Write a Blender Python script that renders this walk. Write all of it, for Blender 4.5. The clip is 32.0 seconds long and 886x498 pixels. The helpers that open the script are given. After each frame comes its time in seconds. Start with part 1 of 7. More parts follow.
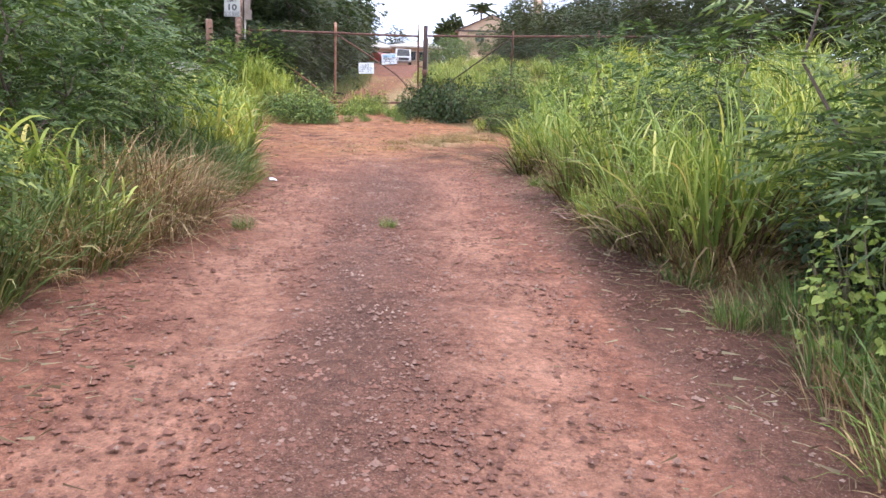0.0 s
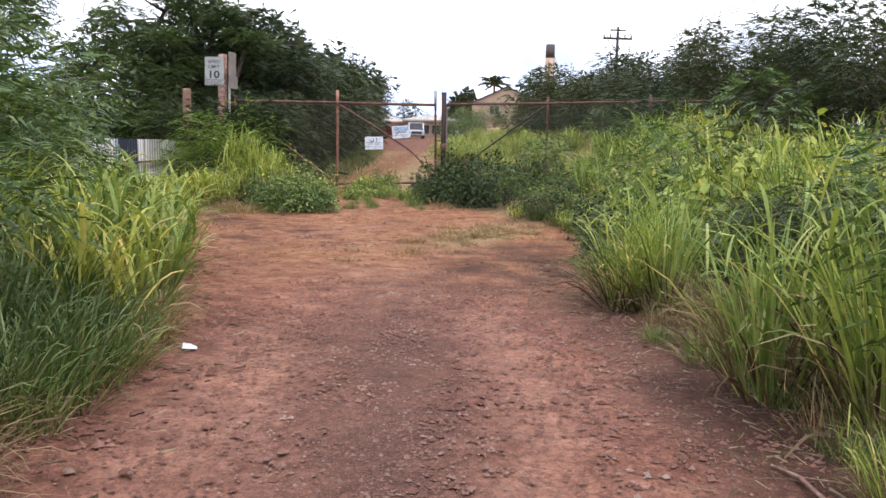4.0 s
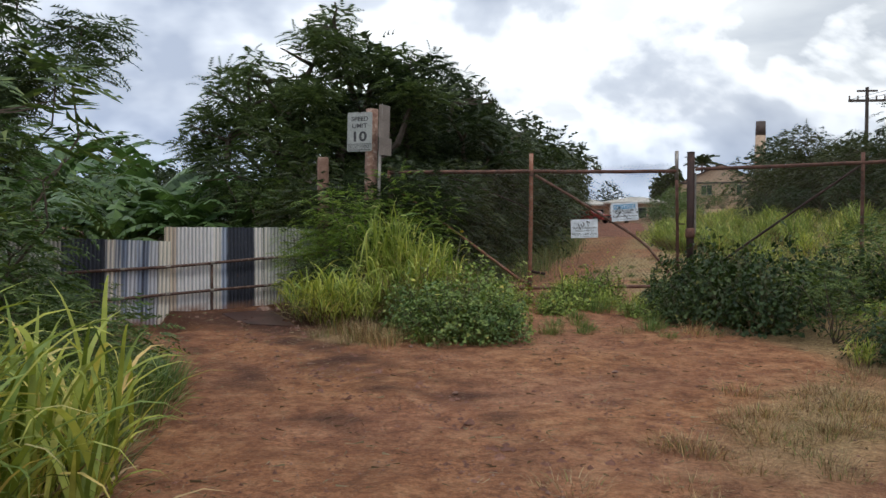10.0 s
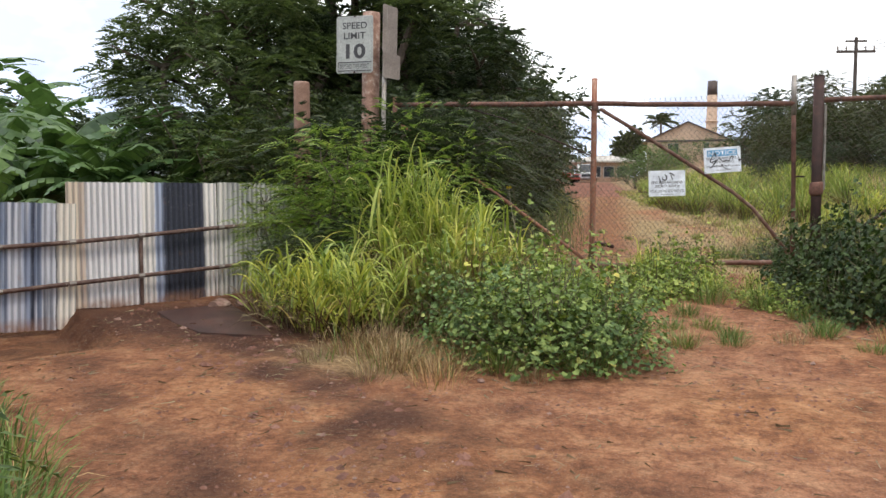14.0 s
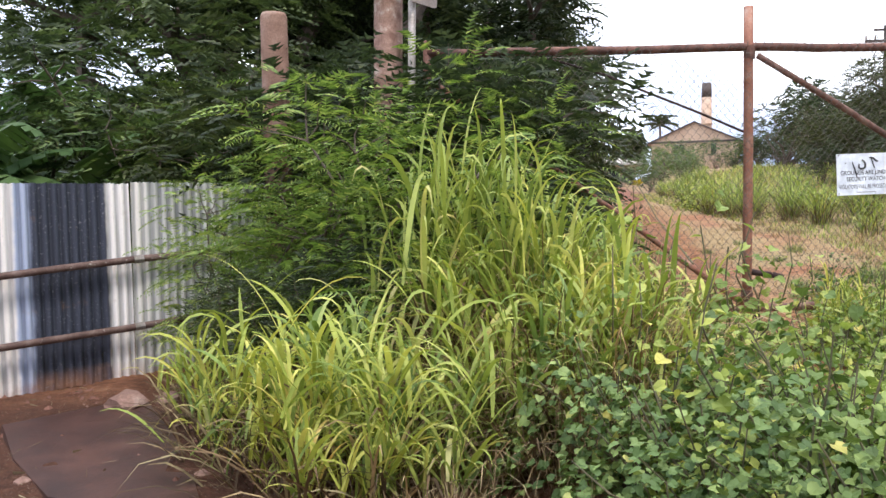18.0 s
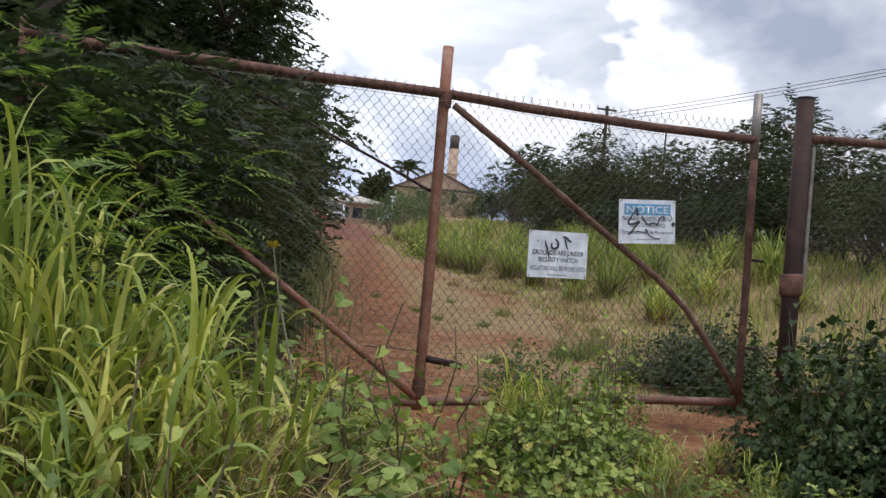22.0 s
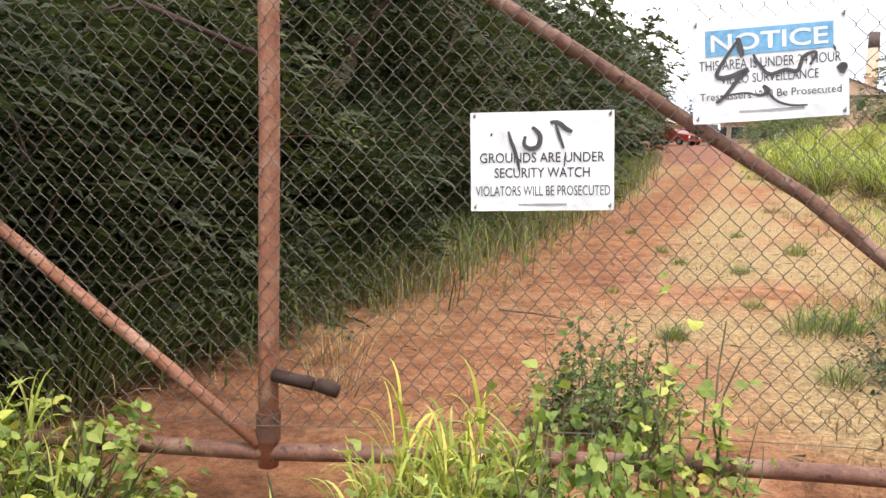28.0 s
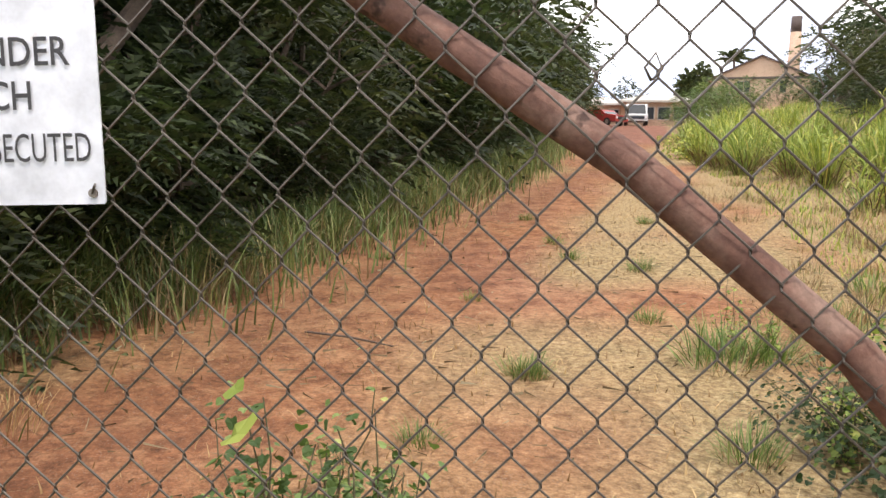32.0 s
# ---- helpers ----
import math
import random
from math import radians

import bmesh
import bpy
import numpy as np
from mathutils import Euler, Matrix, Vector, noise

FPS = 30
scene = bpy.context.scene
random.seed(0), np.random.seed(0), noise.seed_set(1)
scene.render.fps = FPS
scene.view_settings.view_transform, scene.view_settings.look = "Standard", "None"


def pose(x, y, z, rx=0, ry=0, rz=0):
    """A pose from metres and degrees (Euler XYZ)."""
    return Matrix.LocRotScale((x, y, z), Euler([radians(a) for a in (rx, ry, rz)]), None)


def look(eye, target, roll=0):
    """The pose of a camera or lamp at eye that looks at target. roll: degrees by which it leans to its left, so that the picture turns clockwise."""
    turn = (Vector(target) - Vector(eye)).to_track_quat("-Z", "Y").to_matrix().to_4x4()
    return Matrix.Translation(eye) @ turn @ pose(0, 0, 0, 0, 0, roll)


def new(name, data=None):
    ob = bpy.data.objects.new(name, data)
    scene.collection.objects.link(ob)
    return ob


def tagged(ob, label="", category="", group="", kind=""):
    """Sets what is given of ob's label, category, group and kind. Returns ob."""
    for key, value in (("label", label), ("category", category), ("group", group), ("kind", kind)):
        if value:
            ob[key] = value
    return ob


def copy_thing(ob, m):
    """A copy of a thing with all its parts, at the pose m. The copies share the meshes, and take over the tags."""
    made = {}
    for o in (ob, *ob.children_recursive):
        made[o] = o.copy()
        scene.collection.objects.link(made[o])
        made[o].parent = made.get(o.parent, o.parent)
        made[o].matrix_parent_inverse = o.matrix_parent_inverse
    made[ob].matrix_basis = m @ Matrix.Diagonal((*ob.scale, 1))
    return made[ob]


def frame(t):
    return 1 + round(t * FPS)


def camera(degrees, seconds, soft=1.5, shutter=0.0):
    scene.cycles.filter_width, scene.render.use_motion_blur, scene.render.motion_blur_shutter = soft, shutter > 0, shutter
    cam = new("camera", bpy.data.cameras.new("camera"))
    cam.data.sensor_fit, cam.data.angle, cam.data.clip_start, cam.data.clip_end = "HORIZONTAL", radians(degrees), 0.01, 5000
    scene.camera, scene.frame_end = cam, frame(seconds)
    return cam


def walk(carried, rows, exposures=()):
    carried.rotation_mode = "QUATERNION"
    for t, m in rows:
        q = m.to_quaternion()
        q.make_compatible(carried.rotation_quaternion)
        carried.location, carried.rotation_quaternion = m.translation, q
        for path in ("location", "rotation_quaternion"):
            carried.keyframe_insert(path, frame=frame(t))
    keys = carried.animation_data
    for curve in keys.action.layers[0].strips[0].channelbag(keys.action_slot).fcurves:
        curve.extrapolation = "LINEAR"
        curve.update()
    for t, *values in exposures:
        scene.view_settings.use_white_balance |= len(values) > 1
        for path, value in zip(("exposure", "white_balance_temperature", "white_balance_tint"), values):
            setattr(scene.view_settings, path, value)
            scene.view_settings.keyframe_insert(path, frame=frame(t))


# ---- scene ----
cam = camera(57.6, 32.0)
PATH = [
    (0, (1.292, -0.422, 1.882), (1.23, 1.542, 1.508), 2.3),
    (0.5, (1.258, 0.123, 1.852), (1.297, 2.071, 1.401), 1.4),
    (1, (1.177, 0.681, 1.864), (1.355, 2.61, 1.367), 1.0),
    (1.5, (1.191, 1.279, 1.807), (1.616, 3.155, 1.26), 2.3),
    (2, (1.071, 1.857, 1.806), (1.448, 3.747, 1.271), 3.3),
    (2.5, (0.979, 2.432, 1.867), (1.016, 4.398, 1.5), 1.4),
    (3, (0.9, 3.029, 1.938), (0.773, 5.001, 1.633), 1.5),
    (4, (0.819, 4.247, 2.036), (0.716, 6.235, 1.835), 1.4),
    (4.5, (0.714, 4.855, 2.062), (0.6, 6.846, 1.908), 1.4),
    (6.5, (0.203, 7.347, 2.101), (0.028, 9.339, 2.064), 0.2),
    (7, (0.184, 7.851, 2.147), (0.017, 9.844, 2.163), 0.8),
    (8, (0.119, 9.084, 2.182), (-0.023, 11.078, 2.226), 0.6),
    (8.5, (0.012, 9.623, 2.262), (-0.134, 11.617, 2.319), 0.2),
    (9, (-0.146, 10.256, 2.244), (-0.442, 12.233, 2.305), -0.9),
    (9.5, (-0.337, 10.737, 2.24), (-0.865, 12.666, 2.25), -0.3),
    (10, (-0.45, 11.332, 2.243), (-1.032, 13.245, 2.242), 1.0),
    (10.5, (-0.634, 11.79, 2.27), (-1.281, 13.682, 2.282), 0.9),
    (11, (-0.894, 12.354, 2.246), (-1.613, 14.22, 2.233), 0.5),
    (11.5, (-1.169, 12.892, 2.232), (-1.89, 14.757, 2.185), -0.6),
    (12, (-1.521, 13.433, 2.239), (-2.243, 15.297, 2.203), 0.3),
    (12.5, (-1.835, 13.862, 2.253), (-2.48, 15.756, 2.236), 0.4),
    (13, (-2.144, 14.317, 2.256), (-2.709, 16.235, 2.231), 1.1),
    (13.5, (-2.496, 14.804, 2.258), (-3.008, 16.737, 2.193), 1.5),
    (14, (-2.786, 15.261, 2.257), (-3.245, 17.205, 2.162), 0.7),
    (14.5, (-3.053, 15.85, 2.26), (-3.524, 17.791, 2.153), 0.5),
    (16.5, (-3.959, 17.886, 2.284), (-4.479, 19.814, 2.173), -1.2),
    (17, (-4.131, 18.418, 2.272), (-4.582, 20.364, 2.179), -0.5),
    (17.5, (-4.17, 18.796, 2.289), (-4.602, 20.748, 2.217), -1.2),
    (18, (-4.362, 19.256, 2.307), (-4.803, 21.205, 2.23), -0.2),
    (18.5, (-4.593, 19.674, 2.306), (-4.926, 21.644, 2.213), -0.5),
    (19, (-4.743, 20.016, 2.337), (-4.861, 22.012, 2.267), -0.4),
    (19.5, (-4.91, 20.211, 2.371), (-4.857, 22.209, 2.315), -0.2),
    (20, (-4.779, 20.225, 2.392), (-4.718, 22.223, 2.32), 0.3),
    (20.5, (-4.539, 20.34, 2.394), (-4.49, 22.34, 2.372), 0.7),
    (21, (-4.205, 20.462, 2.436), (-4.081, 22.458, 2.453), 0.9),
    (22, (-3.771, 20.773, 2.543), (-3.594, 22.765, 2.573), 5.3),
    (23, (-3.595, 20.85, 2.594), (-3.441, 22.844, 2.567), 1.2),
    (23.5, (-3.354, 20.965, 2.498), (-3.216, 22.959, 2.427), 0.2),
    (24, (-3.069, 21.158, 2.483), (-2.967, 23.154, 2.402), 1.0),
    (24.5, (-2.719, 21.343, 2.464), (-2.755, 23.34, 2.35), 1.7),
    (26.5, (-1.863, 22.788, 2.568), (-2.28, 24.734, 2.366), 1.8),
    (27, (-1.764, 23.155, 2.578), (-2.31, 25.069, 2.379), 0.8),
    (27.5, (-1.61, 23.551, 2.59), (-2.343, 25.398, 2.368), 1.1),
    (28, (-1.558, 24.002, 2.635), (-2.32, 25.841, 2.438), 1.4),
    (28.5, (-1.445, 24.482, 2.598), (-2.259, 26.299, 2.414), -0.3),
    (29, (-1.405, 24.863, 2.612), (-2.326, 26.621, 2.366), 0.2),
    (29.5, (-1.415, 25.301, 2.621), (-2.387, 27.028, 2.35), -0.7),
    (30, (-1.376, 25.648, 2.609), (-2.335, 27.378, 2.314), -1.2),
    (30.5, (-1.406, 25.857, 2.586), (-2.217, 27.673, 2.373), -1.0),
    (31, (-1.362, 26.037, 2.585), (-2.122, 27.871, 2.346), 0.1),
    (31.5, (-1.365, 26.049, 2.582), (-2.051, 27.911, 2.332), 1.4),
    (32, (-1.377, 26.055, 2.579), (-1.99, 27.944, 2.342), 1.3),
]
EXPOSURES = [(0, 0.44, 5900, 18), (1, 0.30, 5750, 11), (1.5, 0.43, 5400, -2), (2, 0.63, 4850, -13), (2.5, 0.42, 5600, 0), (3, 0.20, 6000, 11), (4, -0.05, 6100, 17), (5, -0.30, 6200, 14), (6.5, -0.75, 6300, 9),
             (7.5, -1.52, 6050, 7), (9, -1.62, 6000, 7), (10, -1.01, 6200, 8), (11, -0.83, 6300, 9), (12.5, -0.55, 6200, 9), (13, -0.60, 6200, 10), (14, -0.17, 6500, 10), (16.5, 0.30, 6400, 12), (19, 0.30, 6000, 18),
             (20.5, 0.08, 6100, 23), (22, -0.75, 6150, 13), (23, -0.60, 6200, 11), (24.5, 0.13, 6500, 12), (26.5, 0.55, 6800, 15), (28, 0.57, 6900, 15), (30, 0.30, 6800, 15), (31, 0.17, 6700, 15), (32, 0.30, 6800, 15)]
walk(cam, [(t, look(eye, target, roll)) for t, eye, target, roll in PATH], EXPOSURES)

# ---- light ----
world = bpy.data.worlds.new("sky")
scene.world = world
world.use_nodes = True
wn, wl = world.node_tree.nodes, world.node_tree.links
wn.clear()
w_out = wn.new("ShaderNodeOutputWorld")
w_bg = wn.new("ShaderNodeBackground")
w_sky = wn.new("ShaderNodeTexSky")
w_sky.sky_type, w_sky.sun_disc = "NISHITA", False
w_sky.sun_elevation, w_sky.sun_rotation = radians(66), radians(135)
w_geo = wn.new("ShaderNodeTexCoord")
w_map = wn.new("ShaderNodeMapping")
w_map.inputs["Scale"].default_value = (1.0, 1.0, 1.5)
w_map.inputs["Location"].default_value = (0.35, 0.0, 0.1)
wl.new(w_geo.outputs["Generated"], w_map.inputs["Vector"])


def sky_noise(scale, detail, rough, distort, vector):
    t = wn.new("ShaderNodeTexNoise")
    t.inputs["Scale"].default_value, t.inputs["Detail"].default_value = scale, detail
    t.inputs["Roughness"].default_value, t.inputs["Distortion"].default_value = rough, distort
    wl.new(vector, t.inputs["Vector"])
    return t.outputs["Fac"]


def sky_ramp(src, stops):
    r = wn.new("ShaderNodeValToRGB")
    els = r.color_ramp.elements
    els[0].position, els[0].color = stops[0][0], (*stops[0][1], 1)
    els[1].position, els[1].color = stops[-1][0], (*stops[-1][1], 1)
    for at, tone in stops[1:-1]:
        els.new(at).color = (*tone, 1)
    wl.new(src, r.inputs[0])
    return r.outputs[0]


def sky_mix(fac, a, b, mode="MIX"):
    m = wn.new("ShaderNodeMix")
    m.data_type, m.blend_type = "RGBA", mode
    if hasattr(fac, "links"):
        wl.new(fac, m.inputs["Factor"])
    else:
        m.inputs["Factor"].default_value = fac
    wl.new(a, m.inputs["A"])
    wl.new(b, m.inputs["B"])
    return m.outputs["Result"]


def sky_sum(a, gain, b):
    m = wn.new("ShaderNodeMath")
    m.operation = "MULTIPLY_ADD"
    m.inputs[1].default_value = gain
    wl.new(a, m.inputs[0])
    if hasattr(b, "links"):
        wl.new(b, m.inputs[2])
    else:
        m.inputs[2].default_value = b
    return m.outputs[0]


# high thin cloud in streaks
w_long = wn.new("ShaderNodeMapping")
w_long.inputs["Scale"].default_value = (1.6, 1.6, 4.5)
wl.new(w_geo.outputs["Generated"], w_long.inputs["Vector"])
w_veil = sky_ramp(sky_noise(2.2, 6, 0.5, 0.3, w_long.outputs[0]), [(0.32, (0.55, 0.60, 0.69)), (0.47, (0.86, 0.89, 0.93)), (0.60, (1.12, 1.13, 1.14))])
# heaped cloud: bright at its billowing rim, grey within
w_v = wn.new("ShaderNodeTexVoronoi")
w_v.feature, w_v.normalize = "SMOOTH_F1", True
w_v.inputs["Scale"].default_value, w_v.inputs["Detail"].default_value, w_v.inputs["Roughness"].default_value = 7.0, 3, 0.55
w_v.inputs["Smoothness"].default_value = 0.35
wl.new(w_map.outputs[0], w_v.inputs["Vector"])
w_heap = sky_sum(w_v.outputs["Distance"], -0.42, sky_sum(sky_noise(2.6, 9, 0.52, 0.2, w_map.outputs[0]), 1.0, 0.16))
w_cover = sky_ramp(w_heap, [(0.47, (0, 0, 0)), (0.50, (1, 1, 1))])
w_cloud = sky_ramp(w_heap, [(0.47, (1.42, 1.42, 1.42)), (0.515, (1.20, 1.21, 1.23)), (0.56, (0.76, 0.80, 0.88)), (0.66, (0.46, 0.51, 0.62))])
w_all = sky_mix(w_cover, w_veil, w_cloud)
# a few gaps of open sky
w_dim = wn.new("ShaderNodeVectorMath")
w_dim.operation = "SCALE"
w_dim.inputs["Scale"].default_value = 0.12
wl.new(w_sky.outputs[0], w_dim.inputs[0])
w_all = sky_mix(sky_ramp(sky_noise(1.3, 3, 0.5, 0.0, w_map.outputs[0]), [(0.30, (0.3, 0.3, 0.3)), (0.42, (1, 1, 1))]), w_dim.outputs[0], w_all)
# towards the horizon the cloud is deeper and bluer
w_sep = wn.new("ShaderNodeSeparateXYZ")
wl.new(w_geo.outputs["Generated"], w_sep.inputs[0])
w_all = sky_mix(1.0, w_all, sky_ramp(w_sep.outputs["Z"], [(0.0, (0.62, 0.70, 0.84)), (0.07, (0.66, 0.73, 0.86)), (0.17, (1, 1, 1))]), "MULTIPLY")
# and it is thinner in the west
w_side = wn.new("ShaderNodeVectorMath")
w_side.operation = "SCALE"
wl.new(w_all, w_side.inputs[0])
wl.new(sky_sum(w_sep.outputs["X"], -0.42, 1.0), w_side.inputs["Scale"])
wl.new(w_side.outputs[0], w_bg.inputs["Color"])
w_bg.inputs["Strength"].default_value = 1.85
wl.new(w_bg.outputs[0], w_out.inputs["Surface"])

sun = new("sun", bpy.data.lights.new("sun", "SUN"))
sun.data.energy, sun.data.angle, sun.data.color = 2.4, radians(9), (1.0, 0.95, 0.87)
sun.matrix_world = look((8, -8, 26), (0, 0, 0))


# ---- materials ----
def rgba(c):
    return (c[0], c[1], c[2], 1)


def nodes_of(name):
    m = bpy.data.materials.new(name)
    m.use_nodes = True
    return m, m.node_tree.nodes, m.node_tree.links, m.node_tree.nodes["Principled BSDF"]


def noise_node(n, l, scale, detail=4, rough=0.6, coord="Object"):
    tc = n.new("ShaderNodeTexCoord")
    t = n.new("ShaderNodeTexNoise")
    t.inputs["Scale"].default_value, t.inputs["Detail"].default_value, t.inputs["Roughness"].default_value = scale, detail, rough
    l.new(tc.outputs[coord], t.inputs["Vector"])
    return t


def ramp(n, l, src, stops):
    r = n.new("ShaderNodeValToRGB")
    els = r.color_ramp.elements
    els[0].position, els[0].color = stops[0][0], rgba(stops[0][1])
    els[1].position, els[1].color = stops[-1][0], rgba(stops[-1][1])
    for p, c in stops[1:-1]:
        els.new(p).color = rgba(c)
    l.new(src, r.inputs[0])
    return r


def mixed(n, l, fac, a, b, mode="MIX"):
    m = n.new("ShaderNodeMix")
    m.data_type, m.blend_type = "RGBA", mode
    for key, v in (("Factor", fac), ("A", a), ("B", b)):
        if hasattr(v, "links"):
            l.new(v, m.inputs[key])
        elif key == "Factor":
            m.inputs[key].default_value = v
        else:
            m.inputs[key].default_value = rgba(v)
    return m.outputs["Result"]


def bump(n, l, p, src, strength, dist):
    b = n.new("ShaderNodeBump")
    b.inputs["Strength"].default_value, b.inputs["Distance"].default_value = strength, dist
    l.new(src, b.inputs["Height"])
    l.new(b.outputs[0], p.inputs["Normal"])


def worn(name, stops, scale, rough=0.7, metal=0.0, fine=60, bumpy=0.3, dist=0.004, speck=None, coord="Object"):
    """A surface whose colour wanders through the stops, with fine grain and relief."""
    m, n, l, p = nodes_of(name)
    big = noise_node(n, l, scale, 6, 0.65, coord)
    col = ramp(n, l, big.outputs["Fac"], stops).outputs[0]
    small = noise_node(n, l, fine, 5, 0.7, coord)
    col = mixed(n, l, 0.55, col, ramp(n, l, small.outputs["Fac"], [(0.3, (0.45, 0.45, 0.45)), (0.7, (1.35, 1.35, 1.35))]).outputs[0], "MULTIPLY")
    if speck:
        sp = noise_node(n, l, speck[0], 3, 0.5, coord)
        col = mixed(n, l, ramp(n, l, sp.outputs["Fac"], [(speck[1], (0, 0, 0)), (speck[1] + 0.07, (1, 1, 1))]).outputs[0], col, speck[2])
    l.new(col, p.inputs["Base Color"])
    p.inputs["Roughness"].default_value, p.inputs["Metallic"].default_value = rough, metal
    bump(n, l, p, small.outputs["Fac"], bumpy, dist)
    return m


def leafy(name, stops, trans, thin=0.35, rough=0.5, old=None):
    """Leaves: each island of the mesh takes its own green, and some light comes through."""
    m, n, l, p = nodes_of(name)
    g = n.new("ShaderNodeNewGeometry")
    o = n.new("ShaderNodeObjectInfo")
    col = ramp(n, l, g.outputs["Random Per Island"], stops).outputs[0]
    tint = ramp(n, l, o.outputs["Random"], [(0.0, (0.78, 0.84, 0.8)), (0.5, (1, 1, 1)), (1.0, (1.25, 1.14, 0.95))]).outputs[0]
    col = mixed(n, l, 1.0, col, tint, "MULTIPLY")
    streak = noise_node(n, l, 9, 3, 0.6)
    col = mixed(n, l, 0.45, col, ramp(n, l, streak.outputs["Fac"], [(0.3, (0.55, 0.6, 0.5)), (0.7, (1.35, 1.3, 1.2))]).outputs[0], "MULTIPLY")
    l.new(col, p.inputs["Base Color"])
    p.inputs["Roughness"].default_value = rough
    p.inputs["Specular IOR Level"].default_value = 0.25
    t = n.new("ShaderNodeBsdfTranslucent")
    l.new(mixed(n, l, 1.0, col, trans, "MULTIPLY"), t.inputs["Color"])
    mx = n.new("ShaderNodeMixShader")
    mx.inputs[0].default_value = thin * 0.75
    l.new(p.outputs[0], mx.inputs[1])
    l.new(t.outputs[0], mx.inputs[2])
    l.new(mx.outputs[0], n["Material Output"].inputs["Surface"])
    return m


def plain(name, c, rough=0.6, metal=0.0, grain=40, var=0.25):
    lo, hi = [v * (1 - var) for v in c], [min(1, v * (1 + var)) for v in c]
    return worn(name, [(0.3, lo), (0.7, hi)], 3.0, rough, metal, grain, 0.15, 0.002)


# grass in plain, sunlit and shaded tones; the light is set in the colour
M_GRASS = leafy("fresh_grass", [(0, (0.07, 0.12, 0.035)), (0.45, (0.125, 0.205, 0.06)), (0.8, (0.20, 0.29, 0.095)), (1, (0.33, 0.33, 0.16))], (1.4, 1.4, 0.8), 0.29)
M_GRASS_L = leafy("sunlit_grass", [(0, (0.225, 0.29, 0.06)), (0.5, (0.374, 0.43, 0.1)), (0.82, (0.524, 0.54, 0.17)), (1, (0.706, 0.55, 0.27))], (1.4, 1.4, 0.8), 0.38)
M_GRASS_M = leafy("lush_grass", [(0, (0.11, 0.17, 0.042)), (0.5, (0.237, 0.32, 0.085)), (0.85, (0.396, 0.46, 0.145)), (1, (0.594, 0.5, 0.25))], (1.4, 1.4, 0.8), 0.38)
# dead brown grass, toned darker so the gaps between leaves read as shade
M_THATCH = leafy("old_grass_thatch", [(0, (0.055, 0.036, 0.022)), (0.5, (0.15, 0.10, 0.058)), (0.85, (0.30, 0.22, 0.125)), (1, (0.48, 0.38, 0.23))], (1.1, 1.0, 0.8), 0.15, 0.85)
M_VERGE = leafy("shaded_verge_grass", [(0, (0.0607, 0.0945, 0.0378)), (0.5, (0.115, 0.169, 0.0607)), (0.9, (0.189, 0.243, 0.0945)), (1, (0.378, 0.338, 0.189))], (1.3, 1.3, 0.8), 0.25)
M_STRAW = leafy("dead_grass", [(0, (0.13, 0.08, 0.048)), (0.5, (0.31, 0.21, 0.12)), (1, (0.55, 0.43, 0.27))], (1.2, 1.1, 0.8), 0.25, 0.8)
M_KOA = leafy("feathery_leaves", [(0, (0.0462, 0.075, 0.028)), (0.5, (0.0825, 0.135, 0.046)), (0.85, (0.138, 0.2, 0.07)), (1, (0.231, 0.28, 0.1))], (1.4, 1.5, 0.8), 0.23)
M_KOA_L = leafy("light_feathery_leaves", [(0, (0.102, 0.158, 0.042)), (0.5, (0.204, 0.294, 0.0788)), (0.85, (0.329, 0.42, 0.121)), (1, (0.476, 0.493, 0.158))], (1.4, 1.5, 0.8), 0.36)
M_DARK = leafy("dark_tree_leaves", [(0, (0.0283, 0.0401, 0.0224)), (0.6, (0.0531, 0.0708, 0.0378)), (1, (0.106, 0.132, 0.0661))], (1.3, 1.5, 0.8), 0.28)
M_TREE = leafy("tree_leaves", [(0, (0.042, 0.064, 0.033)), (0.5, (0.080, 0.115, 0.056)), (1, (0.155, 0.20, 0.095))], (1.3, 1.5, 0.8), 0.28)
M_OLIVE = leafy("olive_hedge_leaves", [(0, (0.028, 0.038, 0.019)), (0.5, (0.050, 0.065, 0.031)), (1, (0.10, 0.115, 0.054))], (1.3, 1.4, 0.8), 0.28)
M_BROAD = leafy("broad_leaves", [(0, (0.0171, 0.0346, 0.0122)), (0.5, (0.0358, 0.0634, 0.0209)), (0.95, (0.0661, 0.101, 0.0331)), (1, (0.187, 0.187, 0.0576))], (1.4, 1.5, 0.8), 0.28, 0.45)
M_BROAD_L = leafy("light_broad_leaves", [(0, (0.127, 0.189, 0.0473)), (0.5, (0.24, 0.318, 0.0817)), (0.93, (0.353, 0.413, 0.12)), (1, (0.49, 0.421, 0.12))], (1.4, 1.5, 0.8), 0.35, 0.5)
M_BROAD_M = leafy("mid_green_broad_leaves", [(0, (0.0575, 0.0978, 0.0345)), (0.5, (0.121, 0.19, 0.0633)), (0.88, (0.207, 0.287, 0.0978)), (0.98, (0.31, 0.391, 0.149)), (1, (0.506, 0.46, 0.138))], (1.4, 1.5, 0.8), 0.3, 0.55)
M_BANANA = leafy("banana_leaf", [(0, (0.055, 0.105, 0.04)), (1, (0.13, 0.215, 0.08))], (1.3, 1.4, 0.8), 0.28, 0.4)
M_STEM = worn("green_brown_stem", [(0.3, (0.08, 0.085, 0.04)), (0.7, (0.17, 0.14, 0.08))], 8, 0.8)
M_BARK = worn("grey_brown_bark", [(0.3, (0.07, 0.05, 0.04)), (0.7, (0.17, 0.13, 0.10))], 6, 0.9, 0, 40, 0.6, 0.01)
